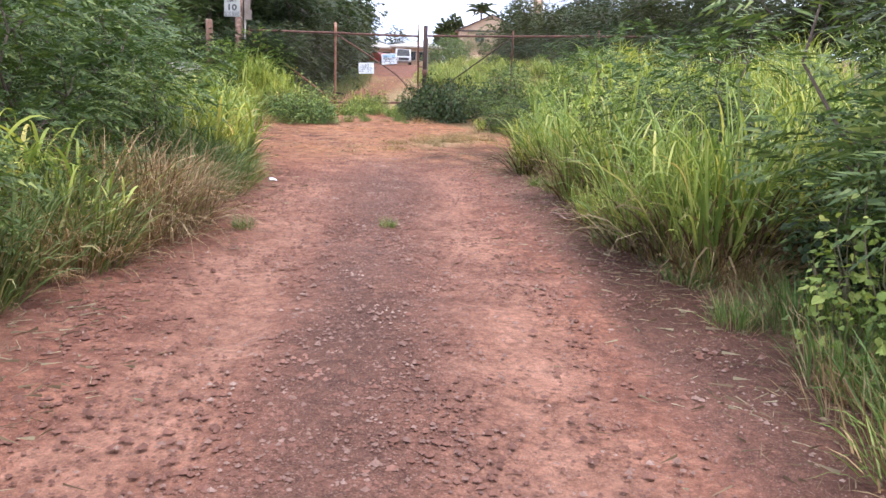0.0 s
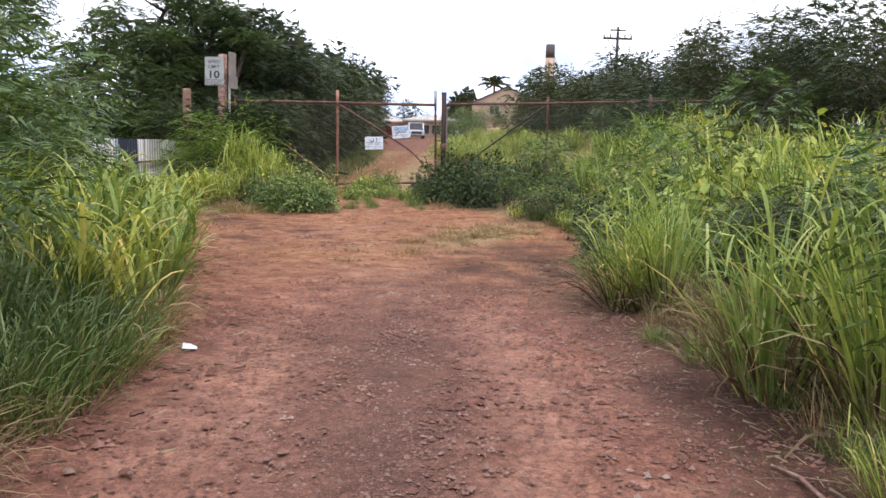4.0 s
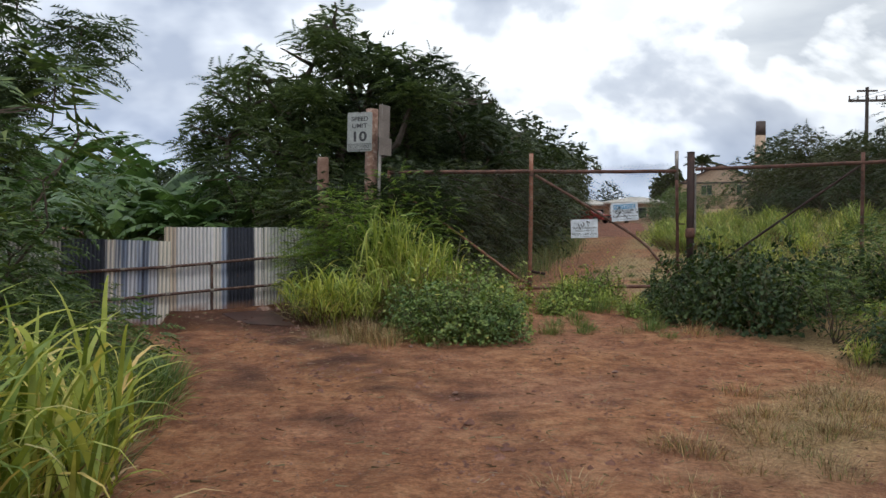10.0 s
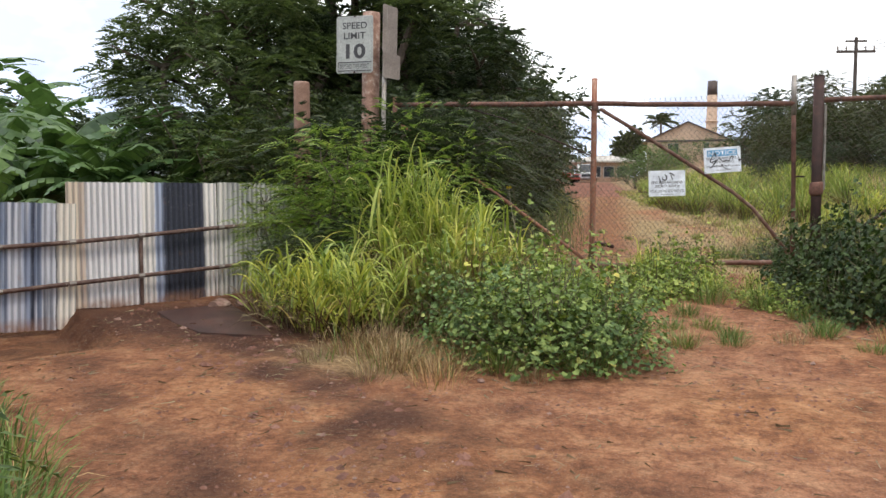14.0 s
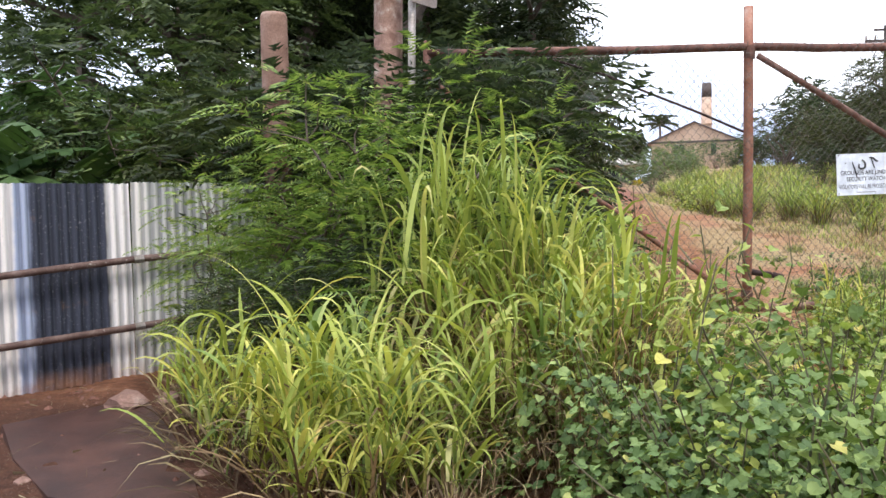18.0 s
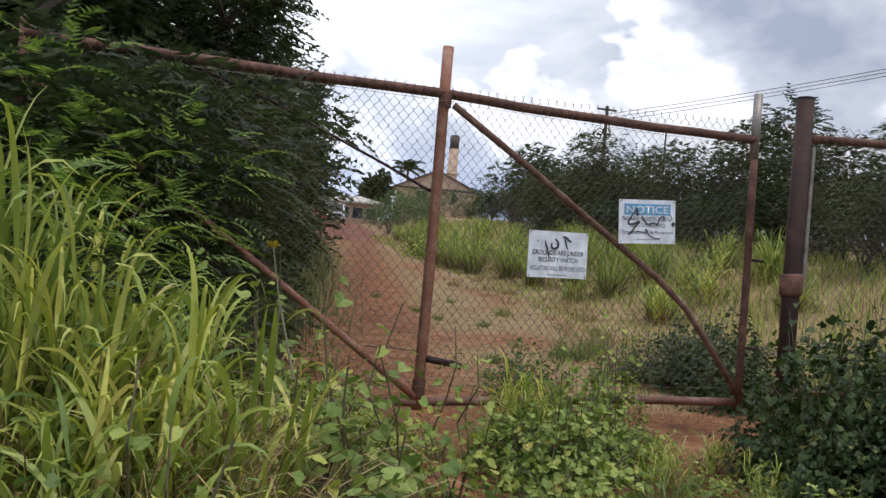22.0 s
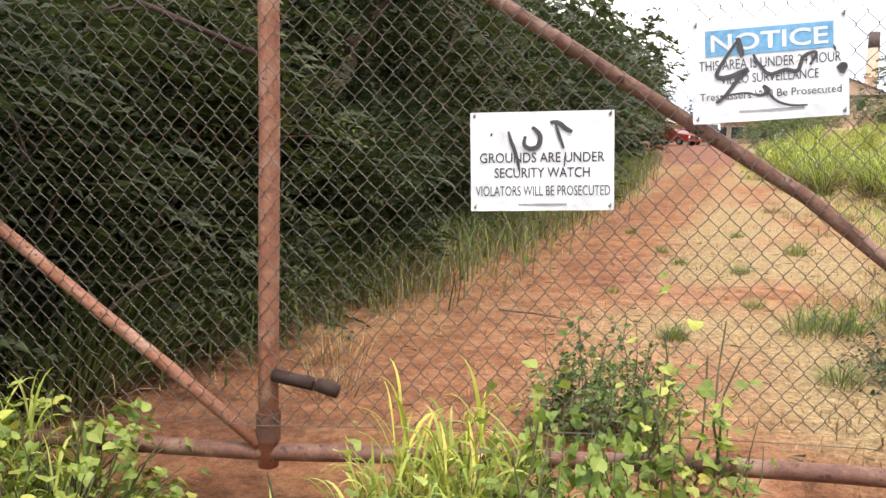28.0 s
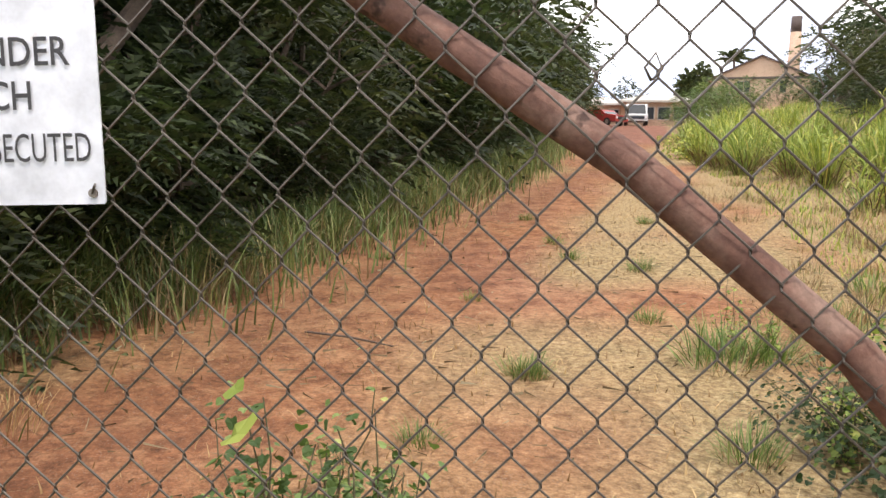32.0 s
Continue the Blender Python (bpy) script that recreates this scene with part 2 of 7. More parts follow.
M_WOOD = worn("weathered_reddish_timber", [(0.3, (0.16, 0.085, 0.055)), (0.55, (0.27, 0.16, 0.115)), (0.75, (0.38, 0.27, 0.21))], 4, 0.9, 0, 70, 0.5, 0.006)
M_WOODP = worn("timber_with_flaking_pale_paint", [(0.38, (0.19, 0.10, 0.07)), (0.56, (0.32, 0.20, 0.15)), (0.68, (0.52, 0.43, 0.36))], 9, 0.9, 0, 70, 0.5, 0.006)
M_RUST = worn("rusted_steel_pipe", [(0.3, (0.075, 0.036, 0.027)), (0.5, (0.15, 0.068, 0.048)), (0.7, (0.26, 0.13, 0.09))], 7, 0.75, 0.15, 90, 0.45, 0.003, (26, 0.62, (0.06, 0.03, 0.022)))
M_RUST_L = worn("pale_rusted_pipe", [(0.3, (0.27, 0.095, 0.055)), (0.55, (0.36, 0.165, 0.105)), (0.75, (0.46, 0.31, 0.24))], 9, 0.7, 0.15, 90, 0.45, 0.003, (30, 0.64, (0.10, 0.04, 0.025)))
M_RUST_B = worn("brown_rusted_pipe", [(0.3, (0.12, 0.055, 0.040)), (0.5, (0.20, 0.10, 0.072)), (0.72, (0.34, 0.22, 0.17))], 9, 0.7, 0.15, 90, 0.45, 0.003, (30, 0.62, (0.07, 0.035, 0.026)))
M_RUST_D = worn("dark_rusted_post", [(0.3, (0.028, 0.016, 0.014)), (0.55, (0.055, 0.027, 0.022)), (0.75, (0.11, 0.05, 0.038))], 6, 0.75, 0.2, 90, 0.4, 0.003)
M_GALV = worn("weathered_galvanised_steel", [(0.3, (0.20, 0.17, 0.14)), (0.7, (0.40, 0.37, 0.34))], 8, 0.55, 0.5, 90, 0.3, 0.002, (22, 0.66, (0.16, 0.08, 0.05)))
M_WIRE = worn("dull_galvanised_wire", [(0.3, (0.09, 0.075, 0.062)), (0.7, (0.20, 0.18, 0.155))], 5, 0.5, 0.6, 120, 0.2, 0.001, (9, 0.62, (0.14, 0.07, 0.045)))
M_SIGN = worn("white_sign_face", [(0.3, (0.76, 0.80, 0.87)), (0.7, (0.86, 0.89, 0.95))], 5, 0.4, 0, 8, 0.03, 0.001, (18, 0.70, (0.62, 0.55, 0.46)))
M_SIGNG = worn("greyed_road_sign_face", [(0.3, (0.36, 0.38, 0.36)), (0.7, (0.52, 0.54, 0.51))], 6, 0.5, 0, 40, 0.1, 0.001, (14, 0.66, (0.28, 0.28, 0.25)))
M_SIGNB = plain("bare_aluminium_sign_back", (0.30, 0.25, 0.22), 0.6, 0.3)
M_BLACK = plain("faded_black_lettering", (0.055, 0.055, 0.06), 0.6)
M_GREY = plain("washed_out_small_print", (0.34, 0.34, 0.35), 0.6)
M_BLUE = plain("faded_blue_band", (0.16, 0.42, 0.68), 0.5)
M_SPRAY = plain("black_spray_paint", (0.06, 0.06, 0.065), 0.5)
M_CLOD = worn("red_brown_clods", [(0.3, (0.11, 0.050, 0.036)), (0.55, (0.20, 0.094, 0.066)), (0.75, (0.34, 0.18, 0.13))], 2.5, 0.95, 0, 50, 0.5, 0.004)
M_STONE = worn("dusty_stones", [(0.3, (0.15, 0.085, 0.068)), (0.55, (0.26, 0.155, 0.12)), (0.75, (0.46, 0.35, 0.29))], 3, 0.95, 0, 60, 0.5, 0.004)
M_LITTER = leafy("dry_twigs_and_litter", [(0, (0.12, 0.075, 0.045)), (0.6, (0.28, 0.20, 0.13)), (1, (0.48, 0.40, 0.28))], (1, 1, 0.8), 0.1, 0.9)


# ---- the lie of the land ----
GY = [-60, -10, 0, 4, 8, 12, 16, 19, 21, 22.5, 24.5, 26.5, 28.5, 31, 45, 72, 100, 120, 300, 2500]
GZ = [-2.5, -0.1, 0.38, 0.58, 0.73, 0.74, 0.75, 0.83, 0.93, 1.0, 1.12, 1.28, 1.36, 1.44, 2.2, 3.75, 5.35, 6.2, 13, 40]
RY = [-10, 3.3, 5.5, 6.6, 9, 12.3, 14, 16.3, 18, 19.6, 21.5, 24, 26.5, 28, 33.7, 41, 51, 62, 100, 300]
RX = [3.2, 3.0, 2.6, 2.4, 2.4, 1.9, 1.9, 2.0, 2.3, 2.3, 1.2, -0.2, 0.6, 0.9, 0.2, -0.3, -1.6, -3.0, -5.5, -9]
LY = [-10, 2.8, 4, 6.7, 9.3, 11, 13.6, 15.8, 18.2, 20, 21.3, 23, 26, 28, 30.6, 35, 45, 56, 100, 300]
LX = [-0.6, -0.7, -1.1, -1.3, -1.4, -1.9, -2.7, -3.9, -5.4, -7.6, -8.9, -9.4, -7.0, -5.6, -5.0, -5.1, -5.5, -6.8, -12, -30]


def right_edge(y):
    return float(np.interp(y, RY, RX))


def left_edge(y):
    return float(np.interp(y, LY, LX))


def smooth(a, b, v):
    t = max(0.0, min(1.0, (v - a) / (b - a)))
    return t * t * (3 - 2 * t)


def land(x, y):
    """The ground's height, without its small relief."""
    z = float(np.interp(y, GY, GZ))
    r = x - right_edge(y)
    z += 1.5 * smooth(0.2, 6.5, r) * (1 - smooth(150, 260, y)) + 0.9 * smooth(6, 30, r)
    q = left_edge(y) - x
    z += 0.35 * smooth(0.1, 2.0, q) * (1 - smooth(15, 19, y))
    if -13 < x < -7 and 19 < y < 26:
        run, out = (x + 9.05) * 0.6165 + (y - 23.21) * 0.787, (x + 9.05) * 0.787 - (y - 23.21) * 0.6165
        z -= 0.24 * smooth(0.08, -0.12, run) * (1 - smooth(0.9, 2.6, abs(out))) * smooth(-3.2, -1.8, run)
    return z


def axis(fine_a, fine_b, step, low, high, grow=1.22):
    mid = list(np.arange(fine_a, fine_b + step / 2, step))
    s, v, lo = step, fine_a, []
    while v > low:
        s *= grow
        v -= s
        lo.append(v)
    s, v, hi = step, mid[-1], []
    while v < high:
        s *= grow
        v += s
        hi.append(v)
    return lo[::-1] + mid + hi


class Geo:
    """Collects faces for one mesh."""

    def __init__(self):
        self.v, self.f = [], []

    def add(self, verts, faces, m=None):
        k = len(self.v)
        self.v += [tuple(m @ Vector(p)) for p in verts] if m else [tuple(p) for p in verts]
        self.f += [tuple(i + k for i in f) for f in faces]
        return self

    def box(self, a, b, m=None):
        (x0, y0, z0), (x1, y1, z1) = a, b
        return self.add([(x0, y0, z0), (x1, y0, z0), (x1, y1, z0), (x0, y1, z0), (x0, y0, z1), (x1, y0, z1), (x1, y1, z1), (x0, y1, z1)],
                        [(3, 2, 1, 0), (4, 5, 6, 7), (0, 1, 5, 4), (1, 2, 6, 5), (2, 3, 7, 6), (3, 0, 4, 7)], m)

    def tube(self, pts, radii, sides=10, caps=True, m=None):
        pts = [Vector(p) for p in pts]
        if not hasattr(radii, "__len__"):
            radii = [radii] * len(pts)
        k, verts, faces = 0, [], []
        ref = None
        for i, p in enumerate(pts):
            d = (pts[min(i + 1, len(pts) - 1)] - pts[max(i - 1, 0)]).normalized()
            if ref is None:
                ref = d.orthogonal().normalized()
            ref = (ref - d * ref.dot(d)).normalized()
            w = d.cross(ref)
            for j in range(sides):
                a = 2 * math.pi * j / sides
                verts.append(p + (ref * math.cos(a) + w * math.sin(a)) * radii[i])
        for i in range(len(pts) - 1):
            for j in range(sides):
                a, b = i * sides + j, i * sides + (j + 1) % sides
                faces.append((a, b, b + sides, a + sides))
        if caps:
            faces.append(tuple(range(sides - 1, -1, -1)))
            faces.append(tuple(range((len(pts) - 1) * sides, len(pts) * sides)))
        return self.add(verts, faces, m)

    def mesh(self, name, mat, smooth_shade=False):
        me = bpy.data.meshes.new(name)
        me.from_pydata(self.v, [], self.f)
        me.materials.append(mat)
        if smooth_shade:
            me.shade_smooth()
        me.update()
        return me


def part(name, geo, mat, parent, label="", smooth_shade=False, m=None):
    """One mesh object under a thing or a part."""
    me = geo.mesh(name, mat, smooth_shade) if isinstance(geo, Geo) else geo
    ob = new(name, me)
    ob.parent = parent
    if m:
        ob.matrix_basis = m
    return tagged(ob, label)


def thing(name, m, label, category, group="", kind=""):
    ob = new(name)
    ob.matrix_basis = m
    ob.empty_display_size = 0.2
    return tagged(ob, label, category, group, kind)


def raw_mesh(name, verts, faces, mat):
    me = bpy.data.meshes.new(name)
    me.from_pydata(verts, [], faces)
    me.materials.append(mat)
    me.update()
    return me


# ground: one sheet to the horizon
def ground_material():
    m, n, l, p = nodes_of("red_dirt")
    att = {}
    for key in ("gravel", "track", "litter", "damp", "ochre"):
        a = n.new("ShaderNodeAttribute")
        a.attribute_name = key
        att[key] = a.outputs["Fac"]
    big = noise_node(n, l, 0.55, 6, 0.6)
    mid = noise_node(n, l, 3.6, 10, 0.74)
    fine = noise_node(n, l, 26, 8, 0.75)
    grit = noise_node(n, l, 95, 4, 0.7)
    col = ramp(n, l, mid.outputs["Fac"], [(0.33, (0.17, 0.072, 0.048)), (0.48, (0.29, 0.125, 0.083)), (0.57, (0.37, 0.165, 0.108)), (0.68, (0.50, 0.245, 0.165))]).outputs[0]
    col = mixed(n, l, 0.5, col, ramp(n, l, big.outputs["Fac"], [(0.35, (0.50, 0.48, 0.50)), (0.5, (0.95, 0.95, 0.97)), (0.65, (1.3, 1.26, 1.18))]).outputs[0], "MULTIPLY")
    edge = n.new("ShaderNodeMath")
    edge.operation = "MULTIPLY_ADD"
    edge.inputs[1].default_value = 0.9
    l.new(mid.outputs["Fac"], edge.inputs[0])
    edge.inputs[2].default_value = -0.42

    def soft(key, gain):
        s = n.new("ShaderNodeMath")
        s.operation = "ADD"
        l.new(att[key], s.inputs[0])
        l.new(edge.outputs[0], s.inputs[1])
        k = n.new("ShaderNodeMath")
        k.operation, k.use_clamp = "MULTIPLY", True
        l.new(att[key], k.inputs[0])
        t = n.new("ShaderNodeMath")
        t.operation, t.use_clamp = "MULTIPLY_ADD", True
        l.new(s.outputs[0], t.inputs[0])
        t.inputs[1].default_value, t.inputs[2].default_value = 2.8, -0.25
        l.new(t.outputs[0], k.inputs[1])
        g2 = n.new("ShaderNodeMath")
        g2.operation = "MULTIPLY"
        g2.inputs[1].default_value = gain
        l.new(k.outputs[0], g2.inputs[0])
        return g2.outputs[0]

    col = mixed(n, l, soft("track", 0.6), col, ramp(n, l, mid.outputs["Fac"], [(0.35, (0.40, 0.19, 0.125)), (0.65, (0.64, 0.36, 0.255))]).outputs[0])
    stones = ramp(n, l, grit.outputs["Fac"], [(0.35, (0.085, 0.045, 0.036)), (0.55, (0.17, 0.092, 0.072)), (0.72, (0.38, 0.27, 0.22))]).outputs[0]
    col = mixed(n, l, soft("gravel", 0.65), col, stones)
    clay = ramp(n, l, mid.outputs["Fac"], [(0.34, (0.20, 0.080, 0.036)), (0.5, (0.42, 0.185, 0.082)), (0.66, (0.64, 0.34, 0.165))]).outputs[0]
    col = mixed(n, l, soft("ochre", 0.9), col, clay)
    col = mixed(n, l, soft("damp", 0.95), col, (0.095, 0.042, 0.027))
    straw = ramp(n, l, fine.outputs["Fac"], [(0.3, (0.25, 0.165, 0.08)), (0.5, (0.46, 0.35, 0.175)), (0.7, (0.60, 0.50, 0.28))]).outputs[0]
    col = mixed(n, l, soft("litter", 0.8), col, straw)
    col = mixed(n, l, 0.55, col, ramp(n, l, fine.outputs["Fac"], [(0.34, (0.38, 0.36, 0.36)), (0.5, (0.95, 0.95, 0.95)), (0.66, (1.5, 1.48, 1.46))]).outputs[0], "MULTIPLY")
    blotch = noise_node(n, l, 12, 7, 0.72)
    col = mixed(n, l, 0.5, col, ramp(n, l, blotch.outputs["Fac"], [(0.36, (0.42, 0.42, 0.43)), (0.47, (0.92, 0.92, 0.92)), (0.60, (1.12, 1.11, 1.10)), (0.7, (1.3, 1.28, 1.25))]).outputs[0], "MULTIPLY")
    # dried mud: a net of cracks that comes and goes
    tc = n.new("ShaderNodeTexCoord")
    warp = n.new("ShaderNodeMix")
    warp.data_type = "RGBA"
    warp.inputs["Factor"].default_value = 0.06
    vor = n.new("ShaderNodeTexVoronoi")
    vor.feature = "DISTANCE_TO_EDGE"
    vor.inputs["Scale"].default_value = 14.0
    l.new(tc.outputs["Object"], warp.inputs["A"])
    l.new(mid.outputs["Color"], warp.inputs["B"])
    l.new(warp.outputs["Result"], vor.inputs["Vector"])
    crack = ramp(n, l, vor.outputs["Distance"], [(0.0, (0.35, 0.33, 0.33)), (0.07, (1, 1, 1)), (0.3, (1.12, 1.1, 1.08))]).outputs[0]
    where = noise_node(n, l, 1.1, 3, 0.6)
    col = mixed(n, l, ramp(n, l, where.outputs["Fac"], [(0.42, (0.0, 0.0, 0.0)), (0.62, (0.5, 0.5, 0.5))]).outputs[0], col, mixed(n, l, 1.0, col, crack, "MULTIPLY"))
    col = mixed(n, l, 0.6, col, ramp(n, l, grit.outputs["Fac"], [(0.33, (0.45, 0.44, 0.44)), (0.47, (0.95, 0.95, 0.95)), (0.60, (1.12, 1.1, 1.08)), (0.72, (1.7, 1.65, 1.6))]).outputs[0], "MULTIPLY")
    pale = noise_node(n, l, 140, 2, 0.5)
    col = mixed(n, l, ramp(n, l, pale.outputs["Fac"], [(0.65, (0, 0, 0)), (0.71, (0.7, 0.7, 0.7))]).outputs[0], col, (0.48, 0.38, 0.32))
    col = mixed(n, l, 1.0, col, (0.79, 0.81, 0.81), "MULTIPLY")
    l.new(col, p.inputs["Base Color"])
    p.inputs["Roughness"].default_value = 0.95
    p.inputs["Specular IOR Level"].default_value = 0.2
    h = n.new("ShaderNodeMath")
    h.operation = "ADD"
    l.new(fine.outputs["Fac"], h.inputs[0])
    l.new(grit.outputs["Fac"], h.inputs[1])
    clod = noise_node(n, l, 9, 6, 0.7)
    h2 = n.new("ShaderNodeMath")
    h2.operation = "MULTIPLY_ADD"
    l.new(clod.outputs["Fac"], h2.inputs[0])
    h2.inputs[1].default_value = 2.6
    l.new(h.outputs[0], h2.inputs[2])
    bump(n, l, p, h2.outputs[0], 0.6, 0.025)
    return m


def strip_centre(y):
    return 1.15 - 0.1 * y


def lay_ground():
    xs = axis(-10.0, 4.6, 0.11, -1600, 1600, 1.17)
    ys = axis(-1.5, 36.0, 0.11, -700, 2400, 1.15)
    verts, gravel, track, litter, damp, ochre = [], [], [], [], [], []
    for y in ys:
        zc = strip_centre(y)
        for x in xs:
            near = 1.0 if -12 < x < 6 and -5 < y < 60 else 0.0
            z = land(x, y)
            c = x - zc
            on = (1 - smooth(9, 15, y)) * near
            c += 0.22 * noise.noise((x * 0.8, y * 0.35, 17.0))
            t1 = (math.exp(-((c + 0.85) / 0.42) ** 2) + math.exp(-((c - 0.75) / 0.38) ** 2)) * (0.75 + 0.6 * noise.noise((x * 1.3, y * 0.5, 18.0)))
            g1 = math.exp(-(c / 0.5) ** 2) + 0.85 * smooth(1.2, 1.7, c) * (1 - smooth(2.6, 3.4, c))
            wob = noise.noise((x * 0.55, y * 0.55, 3.0))
            if near:
                z += 0.035 * wob + 0.018 * noise.noise((x * 2.1, y * 2.1, 7.0)) + 0.010 * noise.noise((x * 6.0, y * 6.0, 1.0))
                z -= 0.03 * t1 * on
                z += 0.035 * smooth(12, 16, y) * (1 - smooth(25, 26, y)) * abs(noise.noise((x * 0.9 + y * 0.7, y * 0.5 - x * 0.3, 5.0)))
            # the fork towards the tin fence and the gate
            fork = near * smooth(12, 15, y) * (1 - smooth(25, 26.5, y))
            far_side = 1.0 if (y > 26.5 and near) else 0.0
            tr2 = fork * (0.8 * math.exp(-((x + 2.2 - 0.22 * (22 - y)) / 0.9) ** 2) + 0.9 * max(0, wob + 0.05) * smooth(-1, -4, x))
            gravel.append(min(1.0, g1 * on + fork * 0.35 * max(0, 0.4 + noise.noise((x * 0.8, y * 0.8, 9.0)))))
            track.append(min(1.0, t1 * on + tr2 + far_side * math.exp(-((x + 2.3 - 0.02 * (y - 28)) / 0.8) ** 2)))
            dry = far_side * smooth(27.4, 29.2, y) * (1.0 * smooth(-3.4, -1.8, x + 0.02 * (y - 28)) + 0.5 * smooth(-4.0, -5.2, x) + 0.2) * max(0.0, min(1.4, 0.75 + 1.5 * noise.noise((x * 0.7, y * 0.45, 13.0))))
            dry += near * fork * 0.9 * math.exp(-((x - 0.75 - 0.3 * (y - 18.8)) / 0.75) ** 2 - ((y - 18.8) / 1.9) ** 2)
            dry += near * 0.9 * math.exp(-((x + 4.9) / 0.8) ** 2 - ((y - 21.9) / 0.6) ** 2)
            dry += 0.8 * smooth(-0.1, 0.8, x - right_edge(y)) + 0.6 * smooth(-0.1, 0.7, left_edge(y) - x) * (1 - smooth(18, 20, y))
            ochre.append(min(1.0, near * smooth(9, 17, y) * (0.75 + 0.5 * wob)))
            litter.append(min(1.0, dry))
            cross, along = (x + 3.0) * 0.716 + (y - 18.2) * 0.698 + 0.9 * wob, (y - 18.2) * 0.716 - (x + 3.0) * 0.70
            lines = smooth(-2.5, 0.5, along) * (1 - smooth(6.0, 7.5, along)) * (math.exp(-((cross - 0.5) / 0.42) ** 2) + 0.8 * math.exp(-((cross + 1.15) / 0.3) ** 2))
            damp.append(min(1.0, fork * (1.5 * math.exp(-((x + 7.0) / 2.0) ** 2 - ((y - 23.2) / 1.15) ** 2) + 0.9 * lines * max(0.0, 0.55 + 1.3 * noise.noise((x * 1.7, y * 1.7, 31.0)) + 0.6 * noise.noise((x * 4.0, y * 4.0, 32.0))) + 0.4 * max(0, noise.noise((x * 0.5, y * 0.5, 21.0))) + 0.5 * max(0, noise.noise((x * 2.3, y * 2.3, 22.0))))
                            + near * (1 - smooth(10, 13, y)) * max(0.0, 0.75 + 0.8 * wob) * (1.0 * smooth(1.15, 1.9, c) + 0.4 * math.exp(-(c / 0.45) ** 2) + 0.5 * (1 - smooth(-2.1, -1.5, c)))
                            + near * 0.75 * smooth(-0.6, 1.4, x + 0.9 * wob) * smooth(11.0, 14.0, y) * (1 - smooth(15.5, 18.5, y - 0.5 * x)) * max(0.0, 0.8 + 1.2 * noise.noise((x * 2.1, y * 1.3, 35.0)))
                            + far_side * 0.3 * math.exp(-((x + 4.0) / 0.9) ** 2)))
            verts.append((x, y, z))
    w = len(xs)
    faces = [(j * w + i, j * w + i + 1, (j + 1) * w + i + 1, (j + 1) * w + i) for j in range(len(ys) - 1) for i in range(w - 1)]
    me = raw_mesh("ground", verts, faces, ground_material())
    for key, values in (("gravel", gravel), ("track", track), ("litter", litter), ("damp", damp), ("ochre", ochre)):
        me.attributes.new(key, "FLOAT", "POINT").data.foreach_set("value", values)
    me.shade_smooth()
    return tagged(new("ground", me), "red dirt track with two worn wheel ruts and gravel", "ground", kind="structure")


ground = lay_ground()


# ---- plants: meshes that the copies share ----
def rng_of(k):
    return np.random.RandomState(k)


def blade_mesh(name, mat, seed, count, height, radius, lean=(0.05, 0.5), droop=(0.5, 1.6), width=(0.010, 0.022), steps=6, lift=0.0):
    """Long narrow leaves that rise from a tuft and bend over at the tip."""
    r = rng_of(seed)
    verts, faces = [], []
    for _ in range(count):
        a = r.uniform(0, 2 * math.pi)
        rad = radius * math.sqrt(r.uniform(0, 1))
        bx, by = rad * math.cos(a), rad * math.sin(a)
        az = a + r.normal(0, 0.7)
        th = r.uniform(*lean) * (0.4 + 0.6 * rad / radius)
        bend = r.uniform(*droop)
        ln = height * r.uniform(0.55, 1.08)
        w = r.uniform(*width)
        side = (-math.sin(az), math.cos(az))
        tw = r.uniform(-0.6, 0.6)
        x, y, z = bx, by, lift
        k = len(verts)
        for i in range(steps + 1):
            u = i / steps
            ww = w * (0.55 + 0.9 * u) if u < 0.4 else w * max(0.06, 0.91 - 0.9 * ((u - 0.4) / 0.6) ** 1.6)
            sx, sy, sz = side[0] * math.cos(tw), side[1] * math.cos(tw), math.sin(tw)
            verts.append((x - sx * ww, y - sy * ww, z - sz * ww))
            verts.append((x + sx * ww, y + sy * ww, z + sz * ww))
            t = th + bend * u ** 2.2
            s = ln / steps
            x += math.sin(t) * math.cos(az) * s
            y += math.sin(t) * math.sin(az) * s
            z += math.cos(t) * s
        faces += [(k + 2 * i, k + 2 * i + 1, k + 2 * i + 3, k + 2 * i + 2) for i in range(steps)]
    return raw_mesh(name, verts, faces, mat)


